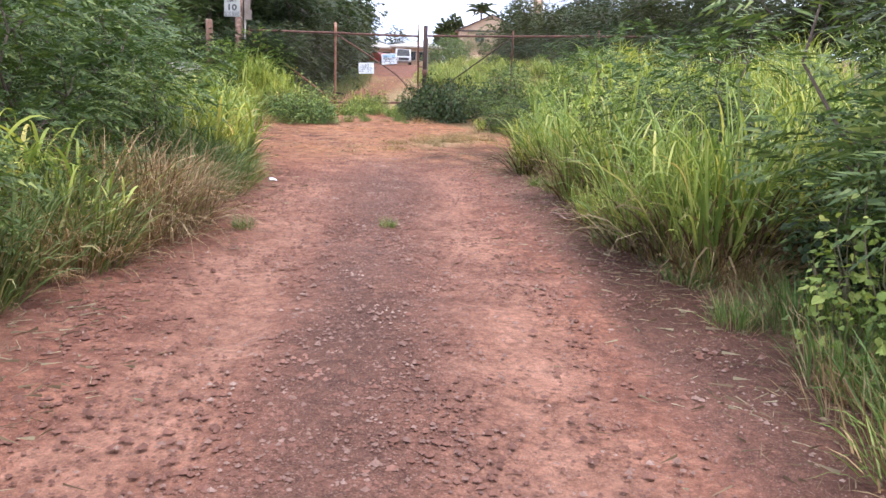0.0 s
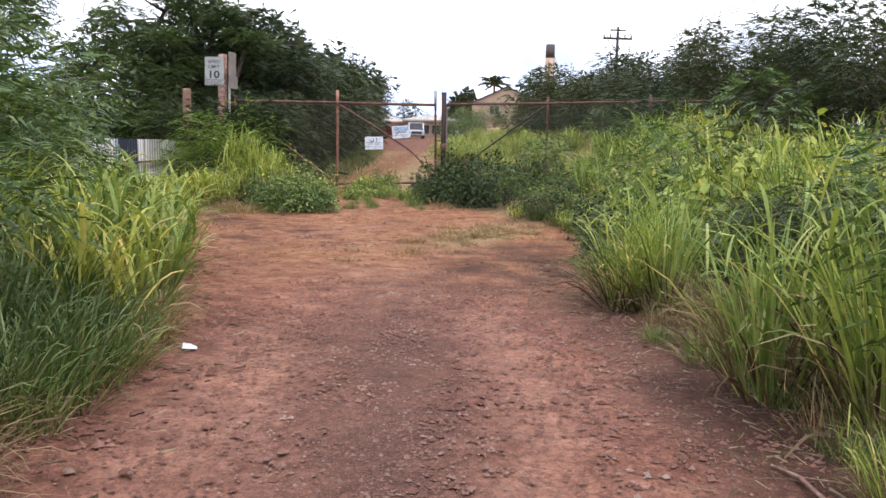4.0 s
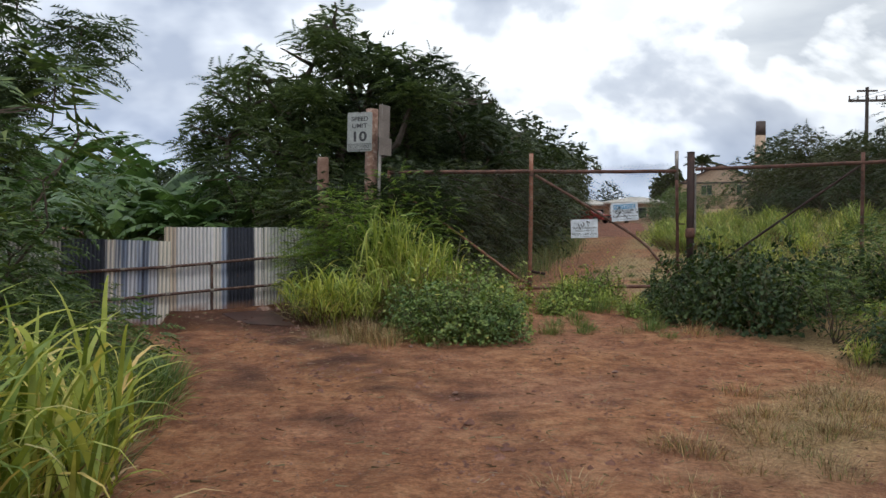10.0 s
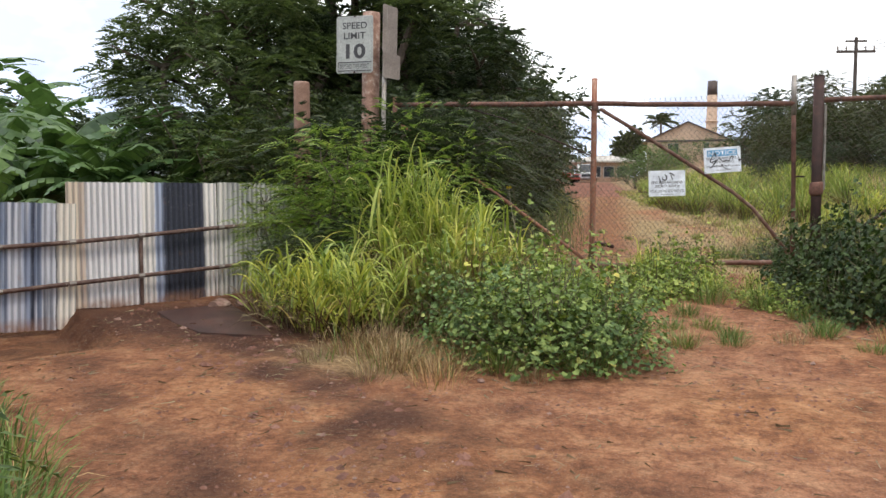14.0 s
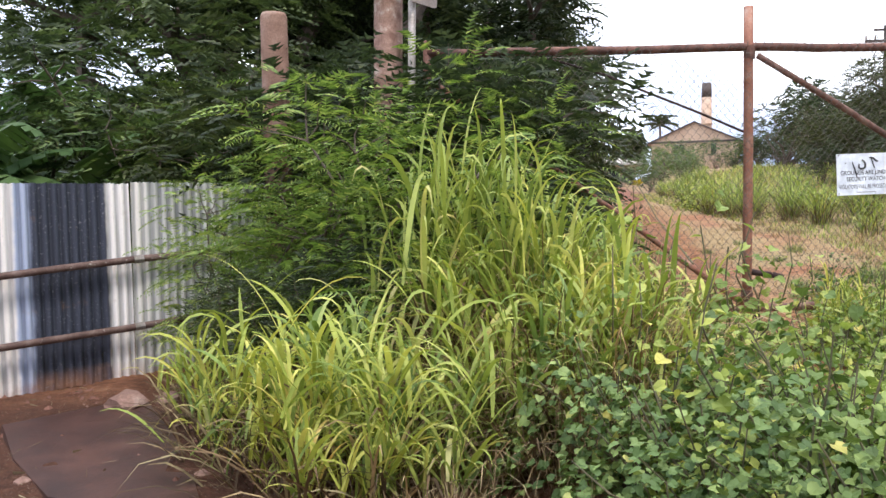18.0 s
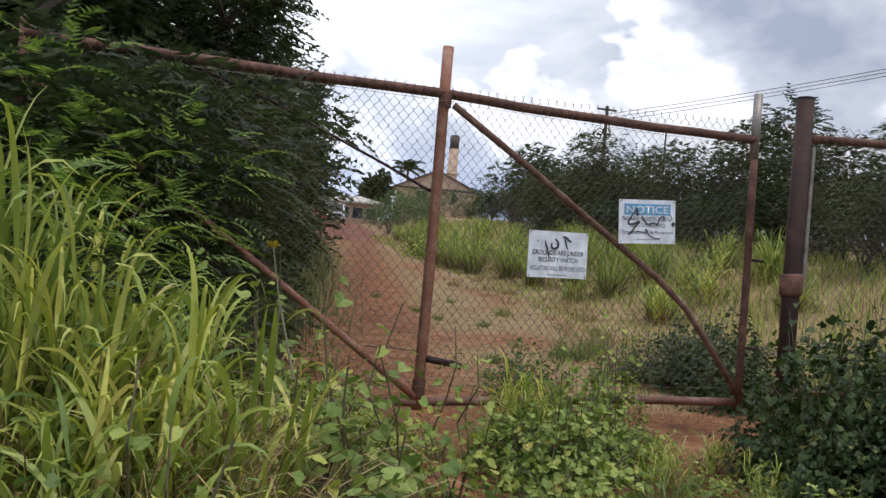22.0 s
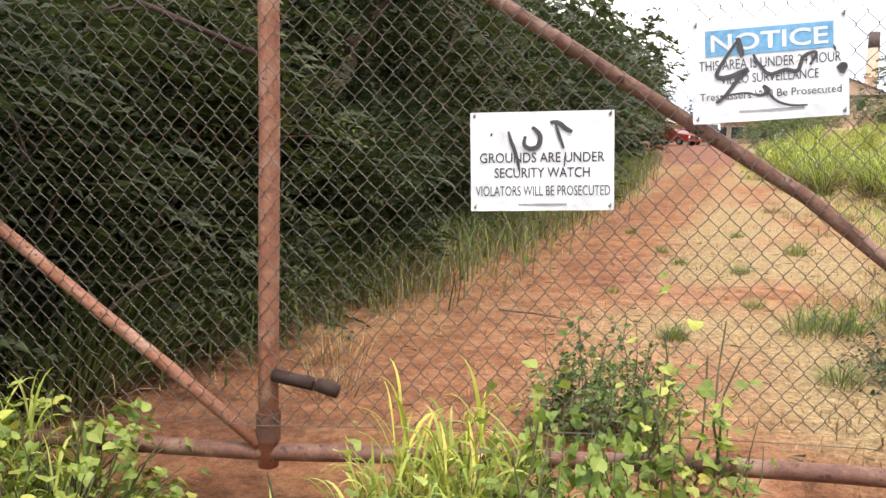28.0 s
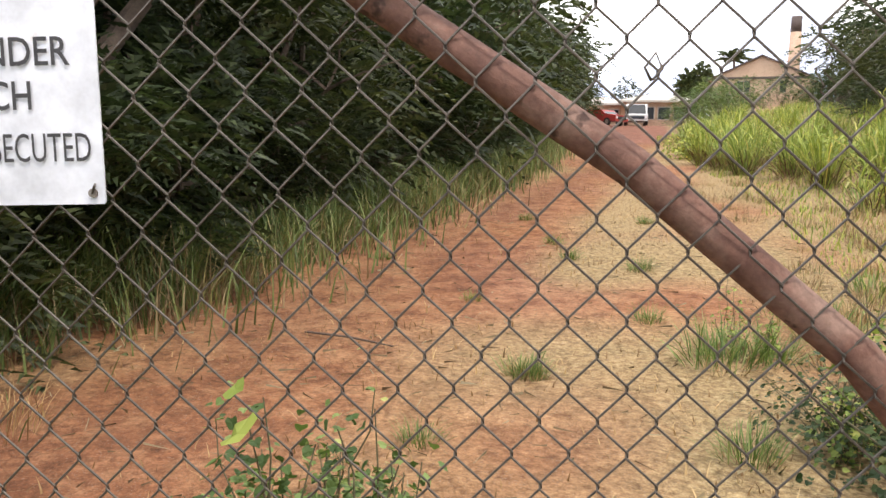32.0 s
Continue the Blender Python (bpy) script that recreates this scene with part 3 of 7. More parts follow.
def fountain(name, mat, seed, count, height, radius, width=(0.006, 0.011), spread=0.5, steps=6):
    """A dense clump of narrow leaves: stiff below, upright in the middle, the tips folding over."""
    r = rng_of(seed)
    verts, faces = [], []
    for _ in range(count):
        a, q = r.uniform(0, 2 * math.pi), math.sqrt(r.uniform(0, 1))
        az = a + r.normal(0, 0.45)
        th = r.uniform(0.0, 0.16) + spread * q * r.uniform(0.35, 1.0)
        bend = r.uniform(0.15, 2.1)
        ln, w, tw = height * r.uniform(0.6, 1.06) * (1.05 - 0.2 * q), r.uniform(*width), r.uniform(-0.8, 0.8)
        side = Vector((-math.sin(az) * math.cos(tw), math.cos(az) * math.cos(tw), math.sin(tw)))
        p = Vector((radius * q * math.cos(a), radius * q * math.sin(a), 0))
        k = len(verts)
        for i in range(steps + 1):
            u = i / steps
            ww = w * (0.6 + 0.8 * u) if u < 0.5 else w * max(0.05, 1.0 - 0.95 * ((u - 0.5) / 0.5) ** 1.5)
            verts += [tuple(p - side * ww), tuple(p + side * ww)]
            t = th + bend * max(0.0, (u - 0.3) / 0.7) ** 1.8
            p = p + Vector((math.sin(t) * math.cos(az), math.sin(t) * math.sin(az), math.cos(t))) * (ln / steps)
        faces += [(k + 2 * i, k + 2 * i + 1, k + 2 * i + 3, k + 2 * i + 2) for i in range(steps)]
    return raw_mesh(name, verts, faces, mat)


def cane_mesh(name, mat, seed, stems, leaves, height, radius, width=(0.012, 0.022), length=(0.35, 0.62), fold=1.7, rise=(0.2, 0.65), over=(0.7, 2.3), splay=0.42):
    """Grass on canes: thin leaning stems with long leaves that leave them at every joint and hang over."""
    r = rng_of(seed)
    verts, faces = [], []

    def blade(x, y, z, az, th, bend, ln, w, steps=6):
        side = (-math.sin(az), math.cos(az))
        tw = r.uniform(-0.7, 0.7)
        k = len(verts)
        for i in range(steps + 1):
            u = i / steps
            ww = w * (0.45 + 1.4 * u) if u < 0.35 else w * max(0.05, 0.94 - 0.92 * ((u - 0.35) / 0.65) ** 1.5)
            sx, sy, sz = side[0] * math.cos(tw), side[1] * math.cos(tw), math.sin(tw)
            verts.append((x - sx * ww, y - sy * ww, z - sz * ww))
            verts.append((x + sx * ww, y + sy * ww, z + sz * ww))
            t = th + bend * u ** fold
            x += math.sin(t) * math.cos(az) * ln / steps
            y += math.sin(t) * math.sin(az) * ln / steps
            z += math.cos(t) * ln / steps
        faces.extend((k + 2 * i, k + 2 * i + 1, k + 2 * i + 3, k + 2 * i + 2) for i in range(steps))

    for _ in range(stems):
        a, q = r.uniform(0, 2 * math.pi), radius * math.sqrt(r.uniform(0, 1))
        lean, az, h = r.uniform(0.02, splay) * (0.4 + q / radius), a + r.normal(0, 0.5), height * r.uniform(0.55, 0.95)
        bx, by = q * math.cos(a), q * math.sin(a)
        blade(bx, by, 0, az, lean, 0.35, h, 0.004, 4)
        for j in range(leaves):
            s = h * r.uniform(0.08, 0.96)
            t = lean + 0.1 * s / h
            ln = height * r.uniform(*length)
            blade(bx + math.sin(t) * math.cos(az) * s, by + math.sin(t) * math.sin(az) * s, math.cos(t) * s, r.uniform(0, 2 * math.pi), r.uniform(*rise), r.uniform(*over), ln, r.uniform(*width), 6 if fold < 2 else 8)
    return raw_mesh(name, verts, faces, mat)


def frond_sprays(verts, faces, r, pos, out, length, pairs=7, leaflet=0.05, width=0.009, droop=0.7, slim=False):
    """A feathery compound leaf: a drooping midrib with pairs of narrow leaflets."""
    d = Vector(out).normalized()
    side = d.cross(Vector((0, 0, 1)))
    side = side.normalized() if side.length > 1e-3 else Vector((1, 0, 0))
    side = (Matrix.Rotation(r.uniform(-0.6, 0.6), 3, d) @ side)
    up = side.cross(d)
    p = Vector(pos)
    for i in range(pairs):
        u = (i + 1) / pairs
        p = p + (d - Vector((0, 0, 1)) * droop * u).normalized() * (length / pairs)
        ll = leaflet * (1.15 - 0.75 * abs(u - 0.45))
        for sgn in (-1, 1):
            tip = p + (side * sgn * 0.9 + d * 0.45 - up * 0.25) * ll
            q = (d * 0.9 + up * 0.2) * width
            k = len(verts)
            if slim:
                verts += [tuple(p - q), tuple(p + q), tuple(tip)]
                faces.append((k, k + 1, k + 2))
                continue
            mid = (p + tip) * 0.5
            verts += [tuple(p), tuple(mid + q), tuple(tip), tuple(mid - q)]
            faces.append((k, k + 1, k + 2, k + 3))


def limb(geo, r, a, b, r0, r1, wob=0.08, steps=5, sides=6):
    a, b = Vector(a), Vector(b)
    ln = (b - a).length
    pts = [a.lerp(b, i / steps) + Vector((r.normal(0, 1), r.normal(0, 1), r.normal(0, 0.5))) * (wob * ln * math.sin(math.pi * i / steps)) for i in range(steps + 1)]
    radii = [r0 + (r1 - r0) * i / steps for i in range(steps + 1)]
    if r0 == 0:
        radii = [0.0] + [0.008 + (r1 - 0.008) * i / steps for i in range(1, steps + 1)]
    geo.tube(pts, radii, sides, r0 > 0)
    return pts


def feathery(seed, blobs, count, leaf_mat, wood_mat, base=(0, 0, 0), trunk=0.04, length=0.24, leaflet=0.07, width=0.012, pairs=7, hollow=0.55, clumps=0, slim=False):
    """Branches that run from the base into each blob, and compound leaves spread over the blobs. Returns the two meshes."""
    r = rng_of(seed)
    wood = Geo()
    for c, rad in blobs:
        c = Vector(c)
        limb(wood, r, base, c, trunk, trunk * 0.35)
        for _ in range(3):
            d = Vector(r.normal(0, 1, 3))
            d.z = abs(d.z) * 0.8
            d.normalize()
            limb(wood, r, c, c + Vector((d.x * rad[0], d.y * rad[1], d.z * rad[2])) * 0.85, trunk * 0.35, trunk * 0.1, 0.06, 3, 4)
    if clumps:
        small = []
        for c, rad in blobs:
            for _ in range(clumps):
                d = Vector(r.normal(0, 1, 3)).normalized()
                s = r.uniform(0.45, 0.95)
                q = r.uniform(0.24, 0.46)
                small.append(((c[0] + d.x * rad[0] * s, c[1] + d.y * rad[1] * s, c[2] + d.z * rad[2] * s), (rad[0] * q, rad[1] * q, rad[2] * q * 0.8)))
        blobs = small
    vol = np.array([b[1][0] * b[1][1] * b[1][2] for b in blobs]) ** 0.67
    pick = r.choice(len(blobs), count, p=vol / vol.sum())
    verts, faces = [], []
    for i in pick:
        c, rad = blobs[i]
        d = Vector(r.normal(0, 1, 3)).normalized()
        s = hollow + (1.04 - hollow) * r.uniform(0, 1) ** 0.6
        if r.uniform() < 0.12:
            s *= r.uniform(1.0, 1.18)
        p = (c[0] + d.x * rad[0] * s, c[1] + d.y * rad[1] * s, max(0.03, c[2] + d.z * rad[2] * s))
        o = Vector((d.x + r.normal(0, 0.5), d.y + r.normal(0, 0.5), 0.35 * d.z + r.uniform(-0.1, 0.55)))
        frond_sprays(verts, faces, r, p, o, length * r.uniform(0.7, 1.25), pairs, leaflet, width, 0.7, slim)
    return wood.mesh("branches", wood_mat), raw_mesh("leaves", verts, faces, leaf_mat)


def broad_leaf(verts, faces, p, n_dir, tip, size, r):
    """A lobed heart-shaped leaf, folded along its midrib."""
    t = (tip - n_dir * tip.dot(n_dir))
    t = t.normalized() if t.length > 1e-3 else n_dir.orthogonal().normalized()
    s = n_dir.cross(t)
    ring = ((0, 0.02, 0), (-0.34, -0.13, 0.06), (-0.56, 0.14, 0.13), (-0.53, 0.46, 0.09), (-0.27, 0.76, 0.05), (0, 0.95, -0.12), (0.27, 0.76, 0.05), (0.53, 0.46, 0.09), (0.56, 0.14, 0.13), (0.34, -0.13, 0.06))
    k = len(verts)
    for a, b, c in ring:
        q = r.uniform(0.86, 1.1)
        verts.append(tuple(p + (s * a * q + t * b * q + n_dir * (c + r.uniform(-0.06, 0.06))) * size))
    verts.append(tuple(p + t * 0.4 * size))
    for i in range(10):
        faces.append((k + 10, k + i, k + (i + 1) % 10))


def broad_bush(seed, height, radius, count, leaf_mat, size=(0.05, 0.10), low=0.0, shoots_n=26):
    r = rng_of(seed)
    stems, verts, faces = Geo(), [], []
    shoots = []
    for _ in range(shoots_n):
        a, q = r.uniform(0, 2 * math.pi), radius * math.sqrt(r.uniform(0, 1))
        top = Vector((q * math.cos(a), q * math.sin(a), height * (1.02 - 0.55 * (q / radius) ** 2) * r.uniform(0.75, 1.08)))
        shoots.append(limb(stems, r, (0, 0, -0.03), top, 0.0, 0.003, 0.05, 5, 5))
    for _ in range(count):
        if r.uniform() < 0.45:
            pts = shoots[r.randint(len(shoots))]
            c = pts[r.randint(1, 6)] + Vector(r.normal(0, 0.06, 3))
        else:
            a, q = r.uniform(0, 2 * math.pi), radius * r.uniform(0.45, 1.05)
            zz = r.uniform(low, 1)
            c = Vector((q * math.cos(a) * math.sqrt(max(0.06, 1 - 0.55 * zz ** 3)), q * math.sin(a) * math.sqrt(max(0.06, 1 - 0.55 * zz ** 3)), height * zz * (1.05 - 0.5 * (q / radius) ** 2)))
        lump = 0.86 + 0.55 * noise.noise((c.x * 2.6 / radius, c.y * 2.6 / radius, c.z * 2.0 / height + seed))
        c = Vector((c.x * (0.5 + 0.5 * lump), c.y * (0.5 + 0.5 * lump), max(0.03, c.z * lump)))
        n_dir = Vector((c.x / radius * 0.55 + r.normal(0, 0.4), c.y / radius * 0.55 + r.normal(0, 0.4), 0.95 + r.normal(0, 0.3))).normalized()
        tip = Vector((c.x + r.normal(0, 0.5), c.y + r.normal(0, 0.5), -0.35))
        broad_leaf(verts, faces, c, n_dir, tip, r.uniform(*size), r)
    wood = stems.mesh("stems", M_STEM)
    b = bmesh.new()
    b.from_mesh(wood)
    bmesh.ops.remove_doubles(b, verts=b.verts[:], dist=0.0002)
    b.to_mesh(wood)
    b.free()
    return wood, raw_mesh("leaves", verts, faces, leaf_mat)


def plant(name, label, category, group, meshes):
    """A plant as an Empty with one part for each mesh; kept aside as the first of its kind."""
    ob = thing(name, Matrix(), label, category, group)
    for pn, me, lb in meshes:
        part(pn, me, None, ob, lb)
    return ob


used = set()


def put(proto, x, y, scale=1.0, turn=None, sink=0.03, tall=1.0, z=None):
    """Stand a copy of a plant on the ground (the first call moves the plant itself)."""
    turn = random.uniform(0, 360) if turn is None else turn
    zz = (land(x, y) if z is None else z) - sink
    m = Matrix.Translation((x, y, zz)) @ pose(0, 0, 0, random.uniform(-4, 4), random.uniform(-4, 4), turn) @ Matrix.Diagonal((scale, scale, scale * tall, 1))
    if proto.name not in used:
        used.add(proto.name)
        proto.matrix_basis = m
        return proto
    keep = proto.matrix_basis.copy()
    proto.matrix_basis = Matrix()
    c = copy_thing(proto, m)
    proto.matrix_basis = keep
    return c


def grass(name, label, group, kinds):
    return plant(name, label, "grass", group, [(pn, rest[0] if len(rest) == 1 else blade_mesh(pn, mat, *rest), lb) for pn, mat, lb, *rest in kinds])


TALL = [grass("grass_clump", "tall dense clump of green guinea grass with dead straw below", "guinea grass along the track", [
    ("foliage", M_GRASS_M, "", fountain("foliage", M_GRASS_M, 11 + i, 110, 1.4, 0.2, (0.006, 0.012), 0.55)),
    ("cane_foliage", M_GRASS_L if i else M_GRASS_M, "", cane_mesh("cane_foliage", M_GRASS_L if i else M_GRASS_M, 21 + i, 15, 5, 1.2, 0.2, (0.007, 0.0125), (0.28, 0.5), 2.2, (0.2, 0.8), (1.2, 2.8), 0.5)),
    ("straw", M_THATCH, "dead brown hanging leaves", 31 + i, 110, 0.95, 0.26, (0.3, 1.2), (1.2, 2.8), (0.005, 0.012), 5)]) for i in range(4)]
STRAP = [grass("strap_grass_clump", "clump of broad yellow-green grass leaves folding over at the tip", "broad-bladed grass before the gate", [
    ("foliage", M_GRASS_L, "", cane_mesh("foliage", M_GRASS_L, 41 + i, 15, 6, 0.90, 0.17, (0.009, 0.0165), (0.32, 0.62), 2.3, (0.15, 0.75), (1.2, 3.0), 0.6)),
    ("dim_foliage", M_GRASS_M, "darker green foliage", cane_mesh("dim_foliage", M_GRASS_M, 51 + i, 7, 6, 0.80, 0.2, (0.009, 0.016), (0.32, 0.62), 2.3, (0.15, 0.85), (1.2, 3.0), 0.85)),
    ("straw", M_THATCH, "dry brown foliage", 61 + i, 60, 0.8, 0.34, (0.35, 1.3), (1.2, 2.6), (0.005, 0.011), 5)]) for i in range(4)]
STRAW = [grass("dry_grass_tuft", "low tuft of dry straw-coloured grass on the dirt", "dry tufts", [
    ("straw", M_STRAW, "", 71 + i, 120, 0.40, 0.30, (0.1, 1.2), (0.4, 1.9), (0.002, 0.005), 3),
    ("foliage", M_GRASS, "a little green foliage", 81 + i, 16, 0.30, 0.28, (0.1, 0.9), (0.4, 1.4), (0.003, 0.006), 3)]) for i in range(3)]
LOW = [grass("low_grass_tuft", "low tuft of fine green grass", "low tufts", [
    ("foliage", M_GRASS, "", 91 + i, 140, 0.42, 0.22, (0.1, 1.0), (0.4, 1.7), (0.003, 0.007), 4),
    ("straw", M_STRAW, "dry foliage", 96 + i, 50, 0.3, 0.25, (0.3, 1.2), (0.5, 1.8), (0.003, 0.006), 3)]) for i in range(3)]


def woody(name, label, category, group, meshes):
    ob = plant(name, label, category, group, [("wood", meshes[0], ""), ("foliage", meshes[1], "")])
    if category in ("bush", "weed"):
        tagged(ob.children[0], "thin green-brown stems", kind="stuff")
    return ob


def heap(seed, n, wide, z0, z1, rad, squash=0.85):
    r = rng_of(seed)
    return [((r.uniform(-wide, wide), r.uniform(-wide, wide), r.uniform(z0, z1)), (r.uniform(*rad), r.uniform(*rad), r.uniform(*rad) * squash)) for _ in range(n)]


BROAD = [woody("broadleaf_bush", "dense dark green broad-leaved bush", "bush", "broad-leaved bushes", broad_bush(101 + i, 1.0, 0.85, 1450, M_BROAD, (0.032, 0.075))) for i in range(3)]
VINE = [woody("leafy_weed", "sprawling light green weed with heart-shaped leaves", "weed", "leafy weeds by the gate", broad_bush(111 + i, 0.62, 0.62, 520, M_BROAD_L, (0.03, 0.085))) for i in range(3)]
KOA = [woody("feathery_shrub", "green shrub with feathery compound leaves on thin branches", "shrub", "feathery shrubs",
             feathery(130 + i, heap(120 + i, 8, 0.7, 0.35, 1.75, (0.36, 0.58)), 620, M_KOA, M_BARK, (0, 0, 0), 0.02, 0.22, 0.08, 0.013, 4, 0.55, 0, True)) for i in range(3)]
MASS = [woody("thicket_tree", "dark green small tree with a dense low crown", "tree", "thicket trees",
              feathery(150 + i, heap(140 + i, 10, 1.3, 0.6, 3.0, (0.65, 1.05)), 2100, M_DARK, M_BARK, (0, 0, 0), 0.05, 0.30, 0.10, 0.022, 4, 0.4, 0, True)) for i in range(2)]
FAR = [woody("hedge_tree", "dark green bushy tree in the far thicket", "tree", "far thicket",
             feathery(170 + i, heap(160 + i, 10, 1.3, 0.6, 3.0, (0.65, 1.05)), 850, M_DARK, M_BARK, (0, 0, 0), 0.05, 0.36, 0.15, 0.046, 3, 0.5, 0, True)) for i in range(3)]
CLUMP = woody("round_tree", "dense dark round tree far up the drive", "tree", "far round trees",
              feathery(175, heap(176, 12, 1.0, 1.4, 3.0, (0.8, 1.1)), 1300, M_DARK, M_BARK, (0, 0, 0), 0.12, 0.5, 0.32, 0.13, 3, 0.5, 0, True))
BUSHL = [woody("yellow_green_bush", "sprawling yellow-green broad-leaved bush on the bank", "bush", "light bushes", broad_bush(181 + i, 0.85, 0.9, 900, M_BROAD_L, (0.04, 0.085))) for i in range(2)]
SHADY = [woody("dark_shrub", "dense dark green shrub with fine leaves", "shrub", "dark shrubs",
               feathery(190 + i, heap(185 + i, 9, 0.75, 0.35, 1.9, (0.4, 0.62)), 1200, M_DARK, M_BARK, (0, 0, 0), 0.022, 0.20, 0.068, 0.014, 4, 0.3, 0, True)) for i in range(2)]
VERGE = [grass("verge_grass_clump", "drooping grass clump at foot of trees, green darkened for shade", "grass at the foot of the trees", [
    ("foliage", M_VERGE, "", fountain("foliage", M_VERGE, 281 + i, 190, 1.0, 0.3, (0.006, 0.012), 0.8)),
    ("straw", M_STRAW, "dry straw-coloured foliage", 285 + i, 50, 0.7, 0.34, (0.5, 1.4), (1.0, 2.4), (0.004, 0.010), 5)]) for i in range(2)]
WEED = [woody("leafy_weed", "thin green weed with oval leaves on upright stems", "weed", "weeds beyond the gate", broad_bush(295 + i, 1.0, 0.32, 360, M_BROAD_M, (0.026, 0.06), 0.05, 7)) for i in range(2)]
GREY = [woody("low_shrub", "low grey-green shrub with small leaves beside the drive", "shrub", "low shrubs beyond the gate", broad_bush(291 + i, 0.9, 0.75, 1100, M_BROAD, (0.022, 0.05))) for i in range(2)]
SPRIG = [woody("tall_weed", "tall thin weed with sparse light green leaves", "weed", "tall weeds", broad_bush(197 + i, 1.0, 0.24, 170, M_BROAD_L, (0.03, 0.065), 0.1, 7)) for i in range(2)]
NEARB = [woody("broadleaf_bush", "rounded dark green bush with small crinkled leaves", "bush", "bush before the gate", broad_bush(187 + i, 1.0, 0.85, 2100, M_BROAD_M, (0.024, 0.06))) for i in range(2)]
FERN = [woody("feathery_shrub", "light green shrub with fine feathery leaves, growing through the grass", "shrub", "light feathery shrubs",
              feathery(260 + i, heap(264 + i, 9, 0.6, 0.4, 1.8, (0.34, 0.54)), 620, M_KOA_L, M_BARK, (0, 0, 0), 0.018, 0.24, 0.05, 0.008, 8, 0.5, 0, True)) for i in range(2)]
LUSH = [grass("lush_grass_clump", "lush clump of broad drooping green grass leaves", "lush grass beside the track", [
    ("foliage", M_GRASS_L if i else M_GRASS_M, "", cane_mesh("foliage", M_GRASS_L if i else M_GRASS_M, 221 + i, 22, 6, 0.85, 0.32, (0.010, 0.019), (0.5, 0.95), 2.4, (0.1, 0.6), (1.0, 2.8))),
    ("straw", M_STRAW, "dry straw-coloured foliage", 231 + i, 30, 0.8, 0.34, (0.5, 1.3), (0.9, 2.3), (0.006, 0.013), 5)]) for i in range(2)]
HAY = [grass("hay_heap", "matted heap of dead brown grass at the edge of the track", "dead grass", [
    ("straw", M_STRAW, "", 241 + i, 460, 0.95, 0.42, (0.1, 1.2), (1.2, 3.0), (0.0025, 0.006), 5),
    ("foliage", M_GRASS_M, "a few green blades", 245 + i, 22, 0.85, 0.35, (0.1, 0.9), (0.8, 2.2), (0.004, 0.008), 5)]) for i in range(2)]
HEDGE = [woody("hedge_shrub", "olive-green dense hedge shrub on the bank", "shrub", "hedge on the bank",
               feathery(251 + i, heap(254 + i, 12, 1.3, 0.5, 3.0, (0.6, 1.0)), 2200, M_OLIVE, M_BARK, (0, 0, 0), 0.05, 0.26, 0.085, 0.022, 4, 0.45, 0, True)) for i in range(2)]


for heap_of_hay in HAY:
    tagged(heap_of_hay.children[0], "matted dead brown grass", kind="stuff")


# ---- the chain-link gate ----
GATE = pose(-3.34, 26.57, 0, 0, 0, 13.64)
gate = thing("chain_link_gate", GATE, "closed rusted pipe-frame gate with chain-link mesh, overgrown below", "gate")


def low_z(u):
    return 1.520 + 0.030 * u


def top_z(u):
    return 3.748 + (0.014 * u if u > 0 else 0.020 * u)


def bow(u):
    """How far the gate's leaf has been pushed back between its uprights."""
    return 0.082 * math.sin(math.pi * u / 2.74) if u > 0 else 0.02 * math.sin(-math.pi * u / 2.74)


def pipe(name, pts, radius, mat, parent, label="", sides=12, m=None):
    dense = []
    for a, b in zip(pts[:-1], pts[1:]):
        a, b = Vector(a), Vector(b)
        k = max(1, int((b - a).length / 0.35))
        dense += [a.lerp(b, i / k) + Vector((0, random.uniform(-0.004, 0.004), random.uniform(-0.004, 0.004))) for i in range(k)]
    dense.append(Vector(pts[-1]))
    return part(name, Geo().tube(dense, radius, sides), mat, parent, label, True, m)


LEAF = 2.74


def bowed(pts, y=0.0):
    out = []
    for (u0, z0), (u1, z1) in zip(pts[:-1], pts[1:]):
        k = max(1, int(abs(u1 - u0) / 0.3))
        out += [(u0 + (u1 - u0) * i / k, y + bow(u0 + (u1 - u0) * i / k), z0 + (z1 - z0) * i / k) for i in range(k)]
    return out + [(pts[-1][0], y + bow(pts[-1][0]), pts[-1][1])]


pipe("middle_post", [(0.0, 0, 1.46), (0, 0, 2.8), (-0.012, 0, 4.09)], 0.040, M_RUST_L, gate, "rust-red middle upright")
pipe("top_rail", bowed([(-LEAF, top_z(-LEAF)), (0, top_z(0)), (LEAF, top_z(LEAF))]), 0.036, M_RUST, gate)
pipe("bottom_rail", bowed([(-LEAF, low_z(-LEAF)), (0, low_z(0)), (LEAF, low_z(LEAF))]), 0.034, M_RUST_B, gate)
pipe("end_upright", [(2.785, 0, 1.55), (2.765, 0, 2.7), (2.735, 0, 3.72)], 0.031, M_RUST, gate)
pipe("end_sleeve", [(2.738, 0, 3.62), (2.728, 0, 4.17)], 0.036, M_GALV, gate, "grey pipe sleeve on the end upright")
pipe("hinge_upright", [(-LEAF, 0, 1.40), (-LEAF, 0, 3.80)], 0.034, M_RUST, gate)
pipe("brace", bowed([(0.07, 3.68), (0.86, 3.23), (1.55, 2.815), (1.94, 2.567), (2.22, 2.345), (2.47, 2.04), (2.75, 1.68)], -0.012), 0.0265, M_RUST_B, gate, "slanting pipe brace, slightly bent")
pipe("brace", bowed([(-0.03, 1.56), (-1.15, 2.36), (-2.65, 3.42)], -0.012), 0.0265, M_RUST_L, gate, "slanting pipe brace")
